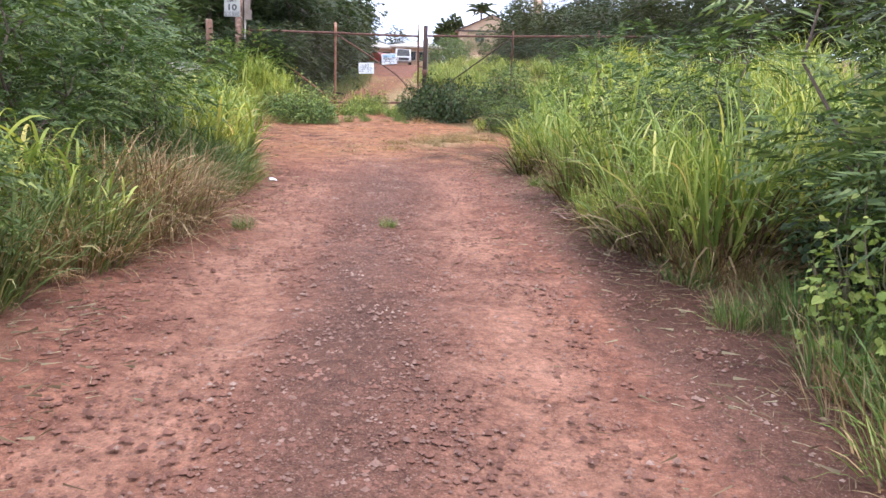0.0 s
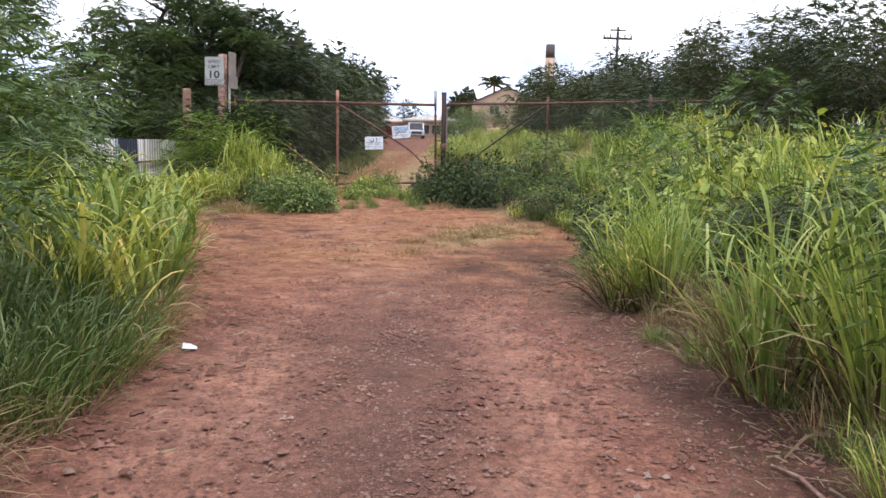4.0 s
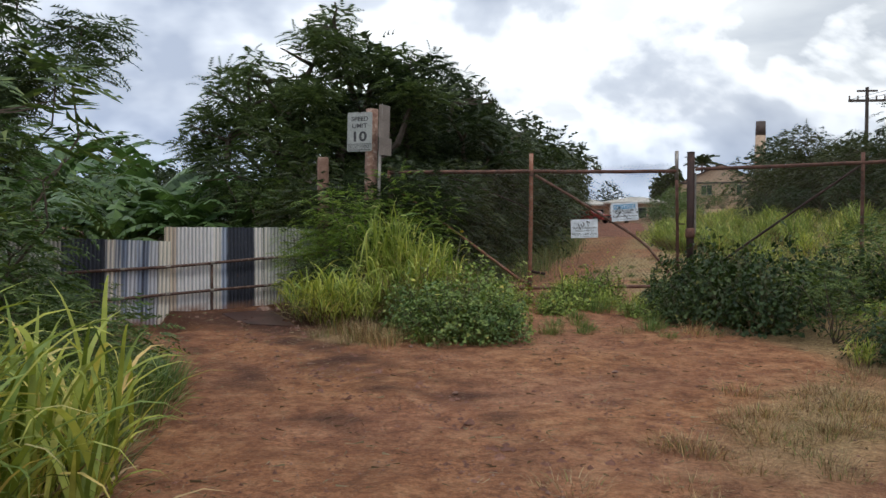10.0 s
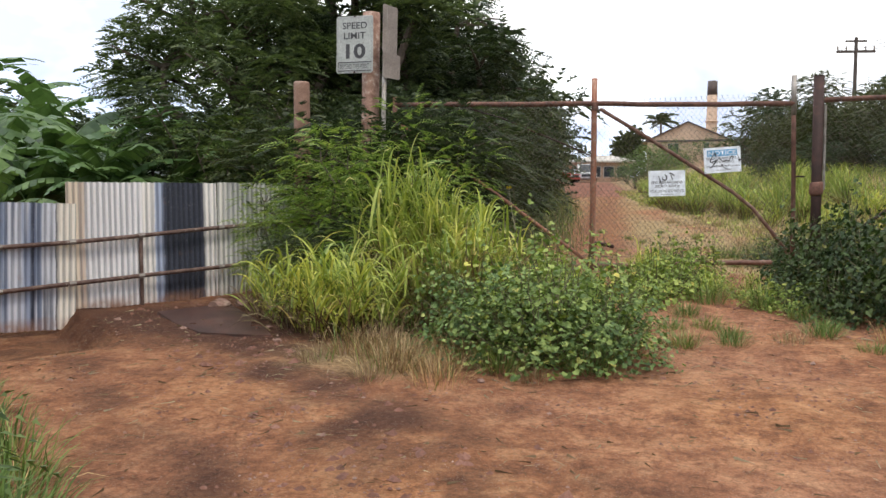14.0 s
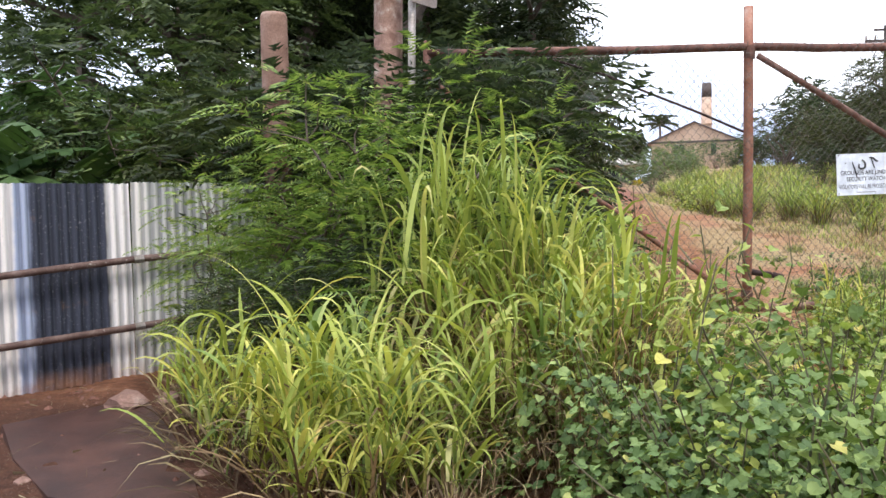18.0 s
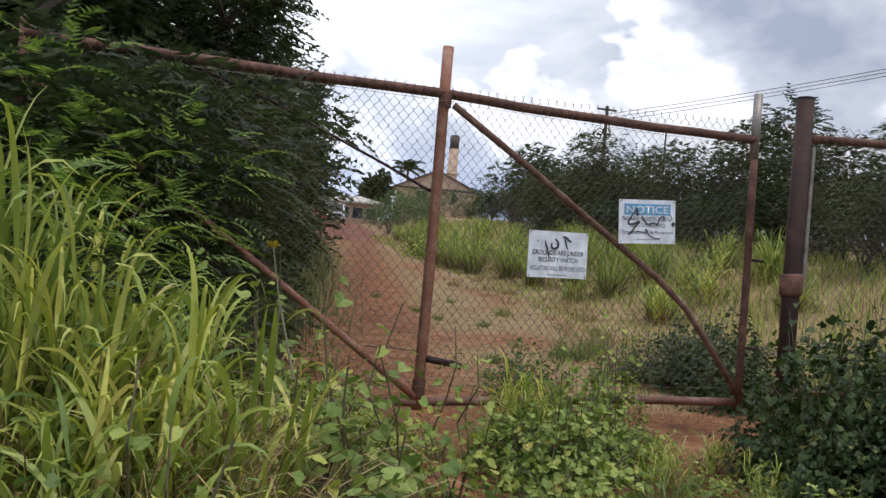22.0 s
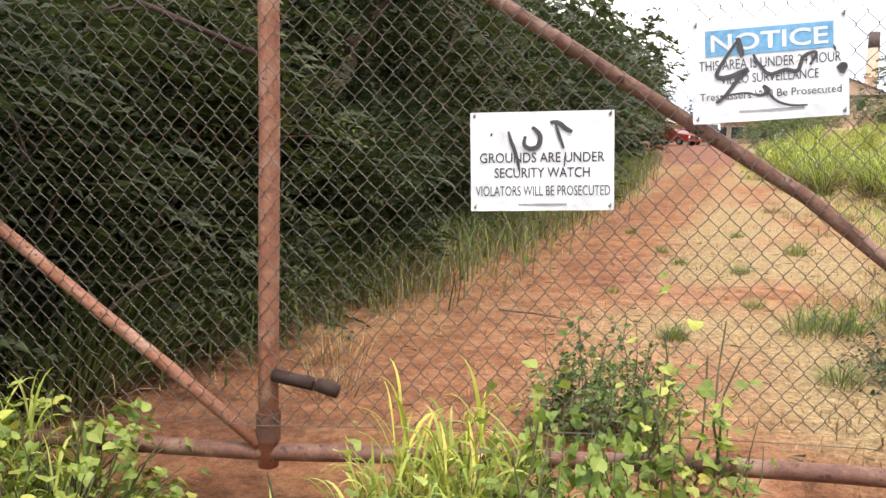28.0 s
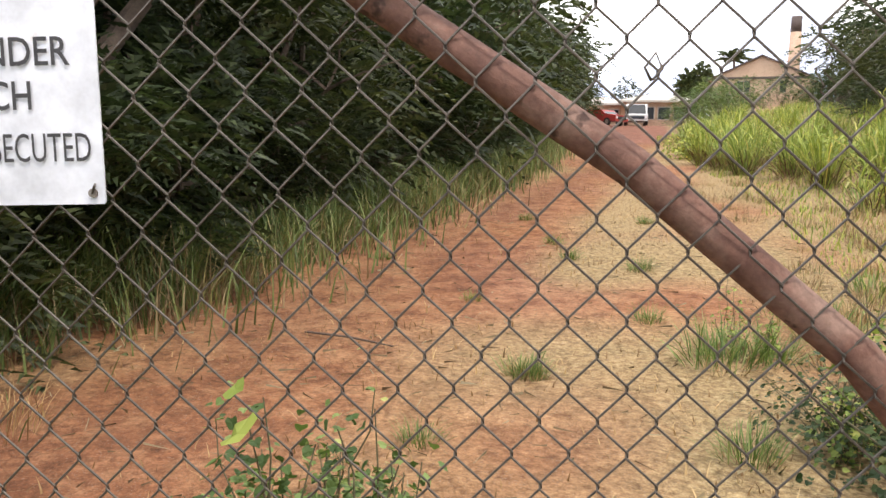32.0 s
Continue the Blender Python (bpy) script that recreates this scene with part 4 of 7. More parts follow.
pipe("tie_rod", [(-0.02, 0.03, 3.035), (-1.23, 0.03, 3.52), (-1.85, 0.03, 3.70)], 0.011, M_RUST_D, gate, "thin dark tie rod", 8)
pipe("latch_bar", [(0.03, -0.03, 1.838), (0.19, -0.035, 1.812)], 0.026, M_RUST_D, gate, "dark rusted latch bar", 10)
pipe("latch_end", [(0.205, -0.035, 1.808), (0.29, -0.038, 1.79)], 0.027, M_RUST_D, gate, "", 10)
for zz in (1.62, 3.70):
    part("weld_collar", Geo().tube([(0, 0, zz - 0.05), (0, 0, zz + 0.06)], 0.048, 12), M_RUST, gate)
for zz in (2.06, 2.79):
    part("hinge_pin", Geo().tube([(2.77, 0, zz), (2.90, -0.03, zz - 0.004)], 0.012, 8), M_RUST_D, gate)

PITCH, RISE, LEAN = 0.0717, 0.0852, -2.93


def wire_mesh(z0, z1, phase, r=0.0017, sides=5):
    """One zigzag wire of the mesh, which hooks into its neighbours at every bend."""
    pts, k, z = [], 0, z0
    while z < z1:
        right = (k + phase) % 2 == 0
        x = PITCH / 4 + 0.0012 if right else -PITCH / 4 - 0.0012
        y = 0.0022 if right else -0.0022
        pts += [(x, y, z - 0.0032), (x, -y, z + 0.0032)]
        k += 1
        z = z0 + k * RISE / 2
    last = pts[-1]
    pts.append((last[0] * 0.4, 0, last[2] + 0.03))
    return Geo().tube(pts, r, sides, False).mesh("wire", M_WIRE)


fabric = part("chain_link", Geo().tube(bowed([(-LEAF, top_z(-LEAF) - 0.06), (0, top_z(0) - 0.06), (LEAF, top_z(LEAF) - 0.06)], -0.05), 0.0018, 5)
              .tube(bowed([(-LEAF, low_z(-LEAF) + 0.12), (0, low_z(0) + 0.12), (LEAF, low_z(LEAF) + 0.12)], -0.05), 0.0018, 5), M_WIRE, gate, "chain-link mesh of dull zigzag wires")
WIRES = [wire_mesh(-2.05, 0.10, 0), wire_mesh(-2.05, 0.10, 1)]
for i in range(148):
    u = 1.2438 + (i - 108) * PITCH / 2
    hang = 3.751 + 0.054 * (u - 1.2438) if u > 0 else 3.684 + 0.02 * u
    part("wire", WIRES[i % 2], None, fabric, m=pose(u, bow(u) - 0.046 - 0.003 * math.sin(u * 2.3), hang + 0.002 * math.sin(u * 4.1 + 1), 0, LEAN + 0.2 * math.sin(u * 1.3)))
pipe("mesh_tie", [(1.953, 0.012, 2.668), (1.965, 0.014, 2.684), (1.956, 0.016, 2.70), (1.944, 0.014, 2.686), (1.952, 0.012, 2.668)], 0.0018, M_WIRE, gate, "twist of tie wire", 6)


# ---- signs ----
def letters(text, width, height, mat, parent, cx, cz, y, name="lettering", bold=0.0):
    cu = bpy.data.curves.new("text", "FONT")
    cu.body, cu.size, cu.offset, cu.resolution_u = text, 1.0, bold, 3
    tmp = bpy.data.objects.new("text", cu)
    scene.collection.objects.link(tmp)
    bpy.context.view_layer.update()
    me = bpy.data.meshes.new_from_object(tmp.evaluated_get(bpy.context.evaluated_depsgraph_get()))
    bpy.data.objects.remove(tmp)
    co = np.array([v.co[:] for v in me.vertices])
    lo, hi = co.min(0), co.max(0)
    for v in me.vertices:
        v.co = (cx + ((v.co.x - lo[0]) / (hi[0] - lo[0]) - 0.5) * width, y, cz + ((v.co.y - lo[1]) / (hi[1] - lo[1]) - 0.5) * height)
    me.materials.clear()
    me.materials.append(mat)
    me.name = name
    ob = new(name, me)
    ob.parent = parent
    return tagged(ob, "lettering that reads " + text)


def plate(w, h, t=0.003, r=0.004, sides=4):
    """A sign plate with rounded corners, its face towards -y."""
    ring = []
    for cx, cz, a0 in ((w / 2 - r, h / 2 - r, 0), (-w / 2 + r, h / 2 - r, 90), (-w / 2 + r, -h / 2 + r, 180), (w / 2 - r, -h / 2 + r, 270)):
        for i in range(sides + 1):
            a = radians(a0 + 90 * i / sides)
            ring.append((cx + r * math.cos(a), cz + r * math.sin(a)))
    n = len(ring)
    v = [(x, 0, z) for x, z in ring] + [(x, t, z) for x, z in ring]
    return Geo().add(v, [tuple(range(n)), tuple(range(2 * n - 1, n - 1, -1))] + [(i, i + n, (i + 1) % n + n, (i + 1) % n) for i in range(n)])


def stroke(pts, width, y):
    """A painted line: a flat ribbon through the points, thick in the middle and thin at the ends."""
    v, f = [], []
    for i, (x, z) in enumerate(pts):
        a, b = Vector(pts[max(0, i - 1)]), Vector(pts[min(len(pts) - 1, i + 1)])
        d = (b - a).normalized()
        w = width * (0.55 + 0.45 * math.sin(math.pi * (i + 0.5) / len(pts)))
        v += [(x - d.y * w, y, z + d.x * w), (x + d.y * w, y, z - d.x * w)]
    return Geo().add(v, [(2 * i, 2 * i + 1, 2 * i + 3, 2 * i + 2) for i in range(len(pts) - 1)])


def curve_through(pts, k=6):
    out = []
    for i in range(len(pts) - 1):
        p0, p1, p2, p3 = (Vector(pts[max(0, i - 1)]), Vector(pts[i]), Vector(pts[i + 1]), Vector(pts[min(len(pts) - 1, i + 2)]))
        for j in range(k):
            t = j / k
            out.append(tuple(0.5 * ((2 * p1) + (p2 - p0) * t + (2 * p0 - 5 * p1 + 4 * p2 - p3) * t * t + (3 * p1 - p0 - 3 * p2 + p3) * t ** 3)))
    return out + [tuple(pts[-1])]


def grommets(s, w, h):
    for x, z in ((-w, h), (w, h), (-w, -h), (w, -h)):
        part("grommet", Geo().tube([(x, -0.003, z), (x, 0.004, z)], 0.006, 10), M_GALV, s)
        part("tie_wire", Geo().tube([(x, -0.004, z), (x + 0.004, -0.007, z + 0.008), (x, 0.012, z + 0.016)], 0.0016, 5), M_WIRE, s)


def gate_sign(name, u, z, tilt, w, h, label):
    s = thing(name, GATE @ pose(u, bow(u) - 0.064, z, 0, -tilt, math.degrees(math.atan(0.082 * math.pi / 2.74 * math.cos(math.pi * u / 2.74)))), label, "sign")
    part("plate", plate(w, h), M_SIGN, s)
    grommets(s, w / 2 - 0.015, h / 2 - 0.014)
    return s


s1 = gate_sign("security_sign", 1.020, 2.672, 2.2, 0.511, 0.354, "white security sign with black lettering and spray-painted tag")
letters("GROUNDS ARE UNDER", 0.444, 0.036, M_BLACK, s1, 0.0, 0.014, -0.0025, bold=0.008)
letters("SECURITY WATCH", 0.340, 0.036, M_BLACK, s1, 0.0, -0.040, -0.0025, bold=0.008)
letters("VIOLATORS WILL BE PROSECUTED", 0.480, 0.036, M_BLACK, s1, 0.002, -0.105, -0.0025)
part("small_print", Geo().box((-0.085, -0.0022, -0.158), (0.09, -0.0004, -0.151)), M_GREY, s1, "faint line of small print")
for pts, w in (([(-0.118, 0.108), (-0.110, 0.075), (-0.100, 0.05), (-0.088, 0.01), (-0.080, -0.03)], 0.007),
               ([(-0.058, 0.09), (-0.062, 0.06), (-0.040, 0.045), (-0.012, 0.055), (-0.006, 0.09), (-0.025, 0.115), (-0.035, 0.118)], 0.009),
               ([(0.030, 0.138), (0.060, 0.135), (0.085, 0.115), (0.108, 0.103)], 0.009), ([(0.050, 0.13), (0.062, 0.09), (0.078, 0.045)], 0.006),
               ([(0.082, 0.02), (0.080, -0.02)], 0.003), ([(-0.183, 0.098), (-0.176, 0.096)], 0.006)):
    part("spray_mark", stroke(curve_through(pts), w, -0.0045), M_SPRAY, s1, "black spray-painted mark")

s2 = gate_sign("notice_sign", 1.776, 3.004, 4.6, 0.503, 0.348, "white notice sign with blue band, scrawled with black spray paint")
part("blue_band", Geo().box((-0.205, -0.002, 0.053), (0.205, -0.0003, 0.140)), M_BLUE, s2, "faded blue header band")
letters("NOTICE", 0.375, 0.058, M_SIGN, s2, 0.0, 0.096, -0.0035, bold=0.015)
letters("THIS AREA IS UNDER 24 HOUR", 0.455, 0.034, M_BLACK, s2, 0.0, 0.022, -0.0025)
letters("VIDEO SURVEILLANCE", 0.315, 0.032, M_BLACK, s2, 0.0, -0.028, -0.0025)
letters("Trespassers Will Be Prosecuted", 0.455, 0.034, M_BLACK, s2, 0.0, -0.088, -0.0025)
part("small_print", Geo().box((-0.10, -0.002, -0.143), (0.11, -0.0004, -0.136)), M_GREY, s2, "faint line of small print")
for pts, w in (([(-0.175, -0.105), (-0.15, -0.09), (-0.10, -0.03), (-0.07, 0.0), (-0.13, -0.02), (-0.17, -0.015), (-0.15, 0.03), (-0.10, 0.10)], 0.008), ([(-0.10, 0.11), (-0.085, 0.045)], 0.010),
               ([(-0.16, -0.085), (-0.08, -0.078), (-0.03, -0.09), (0.0, -0.075), (-0.02, -0.06), (0.02, -0.11), (0.07, -0.13), (0.12, -0.132)], 0.005),
               ([(-0.05, 0.05), (-0.035, 0.02), (0.0, -0.02), (0.05, -0.01), (0.09, -0.015), (0.11, 0.03), (0.15, 0.04), (0.13, 0.0)], 0.007),
               ([(0.215, -0.02), (0.235, -0.01), (0.228, -0.035)], 0.012), ([(0.205, 0.06), (0.21, 0.04)], 0.004)):
    part("spray_mark", stroke(curve_through(pts), w, -0.0045), M_SPRAY, s2, "black spray-painted mark")

# big gate post with its collar
gp = thing("gate_post", pose(-0.42, 26.93, 0), "thick dark rusted steel gate post with a wider collar", "post")
part("pipe", Geo().tube([(0.02, 0, 0.9), (0.0, 0, 2.7), (-0.01, 0, 4.105)], [0.062, 0.068, 0.068], 16), M_RUST_D, gp, "", True)
part("cap", Geo().tube([(-0.01, 0, 4.10), (-0.01, 0, 4.112)], 0.071, 16), M_RUST_D, gp)
part("collar", Geo().tube([(0.004, 0, 2.52), (0.0, 0, 2.55), (0.0, 0, 2.68), (-0.002, 0, 2.70)], [0.076, 0.088, 0.088, 0.074], 16), M_RUST, gp, "rust-red collar", True)
part("side_pipe", Geo().tube([(0.085, -0.02, 2.6), (0.078, -0.02, 3.72)], 0.018, 10), M_GALV, gp, "thin grey pipe along the post")

# fence beyond the post
fence = thing("chain_link_fence", pose(-0.35, 26.93, 0, 0, 0, 0.2), "rusted chain-link fence panel running into the bushes", "fence")
pipe("top_rail", [(0, 0, 3.79), (2.8, 0, 3.87), (5.6, 0, 3.98), (8.2, 0, 4.05)], 0.034, M_RUST, fence)
pipe("bottom_rail", [(0, 0, 1.75), (2.8, 0, 1.85), (5.6, 0, 2.0)], 0.03, M_RUST, fence)
for u, z1 in ((2.8, 4.06), (5.6, 4.16), (8.2, 4.2)):
    pipe("post", [(u, 0, 1.4), (u, 0, z1)], 0.032, M_RUST, fence)
pipe("brace", [(2.75, 0, 3.82), (1.6, 0, 2.95), (0.3, 0, 1.95)], 0.022, M_RUST_D, fence)
far_mesh = Geo()
for i in range(int(8.1 / (PITCH / 2))):
    u = 0.05 + i * PITCH / 2
    zt = 3.79 + 0.031 * u
    pts, j = [], 0
    while j * RISE / 2 < 2.1:
        right = (j + i) % 2 == 0
        pts.append((u + (PITCH / 4 if right else -PITCH / 4), -0.04, zt + 0.1 - j * RISE / 2))
        j += 1
    far_mesh.tube(pts, 0.0021, 3, False)
part("chain_link", far_mesh, M_WIRE, fence, "chain-link mesh")

# ---- timber posts, road sign ----
post = thing("timber_post", pose(-6.27, 25.55, 0, 0, 0.5, 8), "thick weathered timber post with flaking pale paint", "post")
part("shaft", Geo().tube([(0, 0, 0.9), (0.01, 0, 2.6), (0, 0, 4.86)], [0.125, 0.12, 0.115], 14), M_WOODP, post, "", True)
post = thing("timber_post", pose(-7.05, 25.35, 0, 1.0, -1.2, 30), "bare reddish weathered timber post, cut off flat", "post")
part("shaft", Geo().tube([(0, 0, 0.9), (0.0, 0.01, 2.2), (0, 0, 3.9), (0, 0, 3.93)], [0.115, 0.11, 0.105, 0.095], 14), M_WOOD, post, "", True)

rs = thing("speed_sign", pose(-6.37, 25.30, 4.40, 0, 0, -1.5), "grey weathered speed limit road sign fixed to a timber post", "road sign")
part("plate", plate(0.505, 0.735, 0.004, 0.03), M_SIGNG, rs)
part("border", Geo().tube([(x, -0.001, z) for x, z in ((-0.235, 0.35), (0.235, 0.35), (0.235, -0.35), (-0.235, -0.35), (-0.235, 0.35))], 0.003, 4), M_GREY, rs)
letters("SPEED", 0.34, 0.085, M_BLACK, rs, 0.0, 0.245, -0.003, bold=0.01)
letters("LIMIT", 0.30, 0.085, M_BLACK, rs, 0.0, 0.115, -0.003, bold=0.012)
letters("10", 0.27, 0.195, M_BLACK, rs, 0.015, -0.085, -0.003, bold=0.03)
part("caption_frame", Geo().tube([(x, -0.001, z) for x, z in ((-0.225, -0.225), (0.225, -0.225), (0.225, -0.335), (-0.225, -0.335), (-0.225, -0.225))], 0.006, 5), M_BLACK, rs)
letters("BEYOND THIS POINT", 0.40, 0.065, M_BLACK, rs, 0.0, -0.28, -0.003)
for zz in (0.36, -0.355):
    part("bolt", Geo().tube([(0, -0.006, zz), (0, 0.01, zz)], 0.012, 8), M_RUST_D, rs)
rp = thing("sign_pole", pose(-6.03, 25.38, 0, 0, 0.5, 0), "thin galvanised pole with two blank aluminium sign plates", "pole")
part("pole", Geo().tube([(0, 0, 0.9), (0.01, 0, 4.88)], 0.03, 10), M_GALV, rp, "", True)
part("upper_plate", plate(0.30, 0.62, 0.004, 0.03), M_SIGNB, rp, "back of a blank aluminium plate", m=pose(0.06, 0.05, 4.60, 0, 0, 68))
part("lower_plate", plate(0.32, 0.32, 0.004, 0.03), M_SIGNB, rp, "back of a small aluminium plate", m=pose(0.09, 0.05, 4.13, 0, 0, 64))

# ---- corrugated fence ----
WHITE, NAVY, RUSTY = (0.84, 0.81, 0.77), (0.045, 0.052, 0.075), (0.33, 0.19, 0.11)


TIN_PITCH = 0.066


def tin_paint(name, bands, dirt=0.5, streaky=False):
    """Old paint in upright bands across a sheet, streaked with rust and dust, the corrugation's shade painted in.
    bands: (start in metres, colour).
    """
    m, n, l, p = nodes_of(name)
    tc = n.new("ShaderNodeTexCoord")
    sep = n.new("ShaderNodeSeparateXYZ")
    l.new(tc.outputs["Object"], sep.inputs[0])
    wob = noise_node(n, l, 3, 5, 0.6)
    shift = n.new("ShaderNodeMath")
    shift.operation = "MULTIPLY_ADD"
    l.new(wob.outputs["Fac"], shift.inputs[0])
    shift.inputs[1].default_value = 0.06
    l.new(sep.outputs["X"], shift.inputs[2])
    scale = n.new("ShaderNodeMath")
    scale.operation = "MULTIPLY"
    scale.inputs[1].default_value = 0.5
    l.new(shift.outputs[0], scale.inputs[0])
    r = n.new("ShaderNodeValToRGB")
    els = r.color_ramp.elements
    els.remove(els[1])
    els[0].position, els[0].color = 0.0, rgba(bands[0][1])
    for s, c in bands[1:]:
        a = els.new(s * 0.5 + 0.012)
        a.color = r.color_ramp.evaluate(s * 0.5)
        b = els.new(s * 0.5 + 0.024)
        b.color = rgba(c)
    l.new(scale.outputs[0], r.inputs[0])
    base = r.outputs[0]

    def upright(across, along, shift=0.0):
        mp = n.new("ShaderNodeMapping")
        mp.inputs["Scale"].default_value, mp.inputs["Location"].default_value = (across, 0.3, along), (shift, 0, 0)
        l.new(tc.outputs["Object"], mp.inputs[0])
        t = n.new("ShaderNodeTexNoise")
        t.inputs["Scale"].default_value, t.inputs["Detail"].default_value = 1.0, 5
        l.new(mp.outputs[0], t.inputs["Vector"])
        return t.outputs["Fac"]

    if streaky:
        plain_base, stop = base, n.new("ShaderNodeMath")
        stop.operation = "LESS_THAN"
        stop.inputs[1].default_value = 0.88
        l.new(shift.outputs[0], stop.inputs[0])
        base = mixed(n, l, ramp(n, l, upright(11, 0.35, 4.0), [(0.42, (0, 0, 0)), (0.55, (0.9, 0.9, 0.9))]).outputs[0], base, (0.66, 0.68, 0.74))
        base = mixed(n, l, ramp(n, l, upright(14, 0.3, 9.0), [(0.50, (0, 0, 0)), (0.62, (0.9, 0.9, 0.9))]).outputs[0], base, (0.20, 0.25, 0.36))
        base = mixed(n, l, stop.outputs[0], plain_base, base)
    # shade painted into the valleys of the sheet, light onto the ridges, streaked
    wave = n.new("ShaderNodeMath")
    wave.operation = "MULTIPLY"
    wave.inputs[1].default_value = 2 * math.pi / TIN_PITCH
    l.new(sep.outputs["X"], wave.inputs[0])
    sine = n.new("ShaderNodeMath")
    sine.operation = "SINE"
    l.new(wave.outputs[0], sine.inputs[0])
    valley_shade = n.new("ShaderNodeMath")
    valley_shade.operation = "MULTIPLY_ADD"
    valley_shade.inputs[1].default_value = 0.28
    l.new(sine.outputs[0], valley_shade.inputs[0])
    l.new(upright(38, 0.9), valley_shade.inputs[2])
    col = mixed(n, l, 0.75, base, ramp(n, l, valley_shade.outputs[0], [(0.30, (1.25, 1.22, 1.2)), (0.5, (0.95, 0.95, 0.95)), (0.72, (0.42, 0.42, 0.44))]).outputs[0], "MULTIPLY")
    foot = ramp(n, l, sep.outputs["Z"], [(0.0, (0.9, 0.9, 0.9)), (0.035, (0.75, 0.75, 0.75)), (0.16, (0, 0, 0))]).outputs[0]
    col = mixed(n, l, mixed(n, l, 1.0, foot, ramp(n, l, wob.outputs["Fac"], [(0.4, (0.2, 0.2, 0.2)), (0.6, (1, 1, 1))]).outputs[0], "MULTIPLY"), col, (0.30, 0.15, 0.085))
    flake = noise_node(n, l, 55, 3, 0.6)
    col = mixed(n, l, ramp(n, l, flake.outputs["Fac"], [(0.60, (0, 0, 0)), (0.72, (0.35, 0.35, 0.35))]).outputs[0], col, (0.42, 0.42, 0.44))
    patch = noise_node(n, l, 4.5, 6, 0.7)
    col = mixed(n, l, ramp(n, l, patch.outputs["Fac"], [(0.60, (0, 0, 0)), (0.74, (dirt, dirt, dirt))]).outputs[0], col, RUSTY)
    l.new(col, p.inputs["Base Color"])
    p.inputs["Roughness"].default_value = 0.65
    bump(n, l, p, patch.outputs["Fac"], 0.2, 0.004)
    return m


def tin_sheet(width, height, seed, pitch=TIN_PITCH, amp=0.012):
    """A corrugated iron sheet with a slightly ragged foot, two faces a millimetre apart."""
    r = rng_of(seed)
    n = int(width / pitch * 6)
    g = Geo()
    v, f = [], []
    for layer in (0, 0.0016):
        for i in range(n + 1):
            x = width * i / n
            y = amp * math.sin(2 * math.pi * x / pitch) + layer
            lift = 0.02 * noise.noise((x * 3, seed, 0)) + r.uniform(0, 0.012)
            v += [(x, y, lift), (x, y + 0.01 * math.sin(x * 3 + seed), height * 0.5), (x, y, height + 0.004 * r.normal())]
    for layer in (0, 1):
        o = layer * 3 * (n + 1)
        for i in range(n):
            for j in (0, 1):
                a = o + 3 * i + j
                q = (a, a + 3, a + 4, a + 1)
                f.append(q if layer == 0 else q[::-1])
    return g.add(v, f)


P = [Vector(q) for q in ((-9.05, 23.21, 0), (-8.53, 23.86, 0), (-7.95, 24.615, 0))]
turn_b = math.degrees(math.atan2(P[2].y - P[0].y, P[2].x - P[0].x))
tin = thing("corrugated_fence", pose(P[0].x, P[0].y, 0, 0, 0, turn_b), "corrugated iron fence painted white and dark blue on rusty rails", "fence")
seam = (P[1] - P[0]).length
end = (P[2] - P[0]).length
dirty = tin_paint("whitewashed_tin", [(0.0, (0.72, 0.62, 0.50)), (0.13, (0.62, 0.52, 0.44)), (0.20, (0.80, 0.79, 0.80))], 0.35)
banded = tin_paint("banded_tin", [(0.0, WHITE), (0.17, (0.40, 0.46, 0.60)), (0.28, NAVY), (0.79, WHITE)], 0.45)
greyish = tin_paint("grey_tin", [(0.0, (0.74, 0.72, 0.66)), (0.1, (0.56, 0.56, 0.53)), (0.5, (0.64, 0.64, 0.60))], 0.35)
bluish = tin_paint("blue_streaked_tin", [(0.0, (0.76, 0.70, 0.62)), (0.26, (0.30, 0.35, 0.47)), (0.60, (0.05, 0.062, 0.10)), (0.86, (0.84, 0.79, 0.70))], 0.4, True)
navy_s = tin_paint("dark_tin", [(0.0, (0.50, 0.50, 0.45)), (0.26, (0.07, 0.08, 0.11)), (0.5, NAVY)], 0.3)
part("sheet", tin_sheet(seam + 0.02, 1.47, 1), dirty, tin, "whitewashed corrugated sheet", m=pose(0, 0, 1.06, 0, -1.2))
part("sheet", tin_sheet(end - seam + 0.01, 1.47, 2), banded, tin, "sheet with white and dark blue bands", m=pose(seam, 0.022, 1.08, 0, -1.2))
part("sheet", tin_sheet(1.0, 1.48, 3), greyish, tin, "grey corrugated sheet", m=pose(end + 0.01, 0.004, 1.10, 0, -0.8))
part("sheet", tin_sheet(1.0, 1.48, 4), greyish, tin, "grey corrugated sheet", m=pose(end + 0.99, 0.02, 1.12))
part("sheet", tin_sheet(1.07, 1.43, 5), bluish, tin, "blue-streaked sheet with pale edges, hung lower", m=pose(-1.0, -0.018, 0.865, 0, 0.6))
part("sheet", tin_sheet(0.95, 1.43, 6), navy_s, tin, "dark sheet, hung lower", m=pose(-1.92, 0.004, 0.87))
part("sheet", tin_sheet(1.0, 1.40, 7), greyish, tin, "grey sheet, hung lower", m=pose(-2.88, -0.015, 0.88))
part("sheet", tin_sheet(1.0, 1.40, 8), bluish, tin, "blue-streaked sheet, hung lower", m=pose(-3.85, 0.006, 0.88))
M_RAIL = worn("brown_rusted_rail", [(0.3, (0.065, 0.035, 0.028)), (0.5, (0.12, 0.07, 0.055)), (0.72, (0.24, 0.17, 0.14))], 9, 0.75, 0.1, 90, 0.45, 0.003, (20, 0.66, (0.55, 0.50, 0.44)))


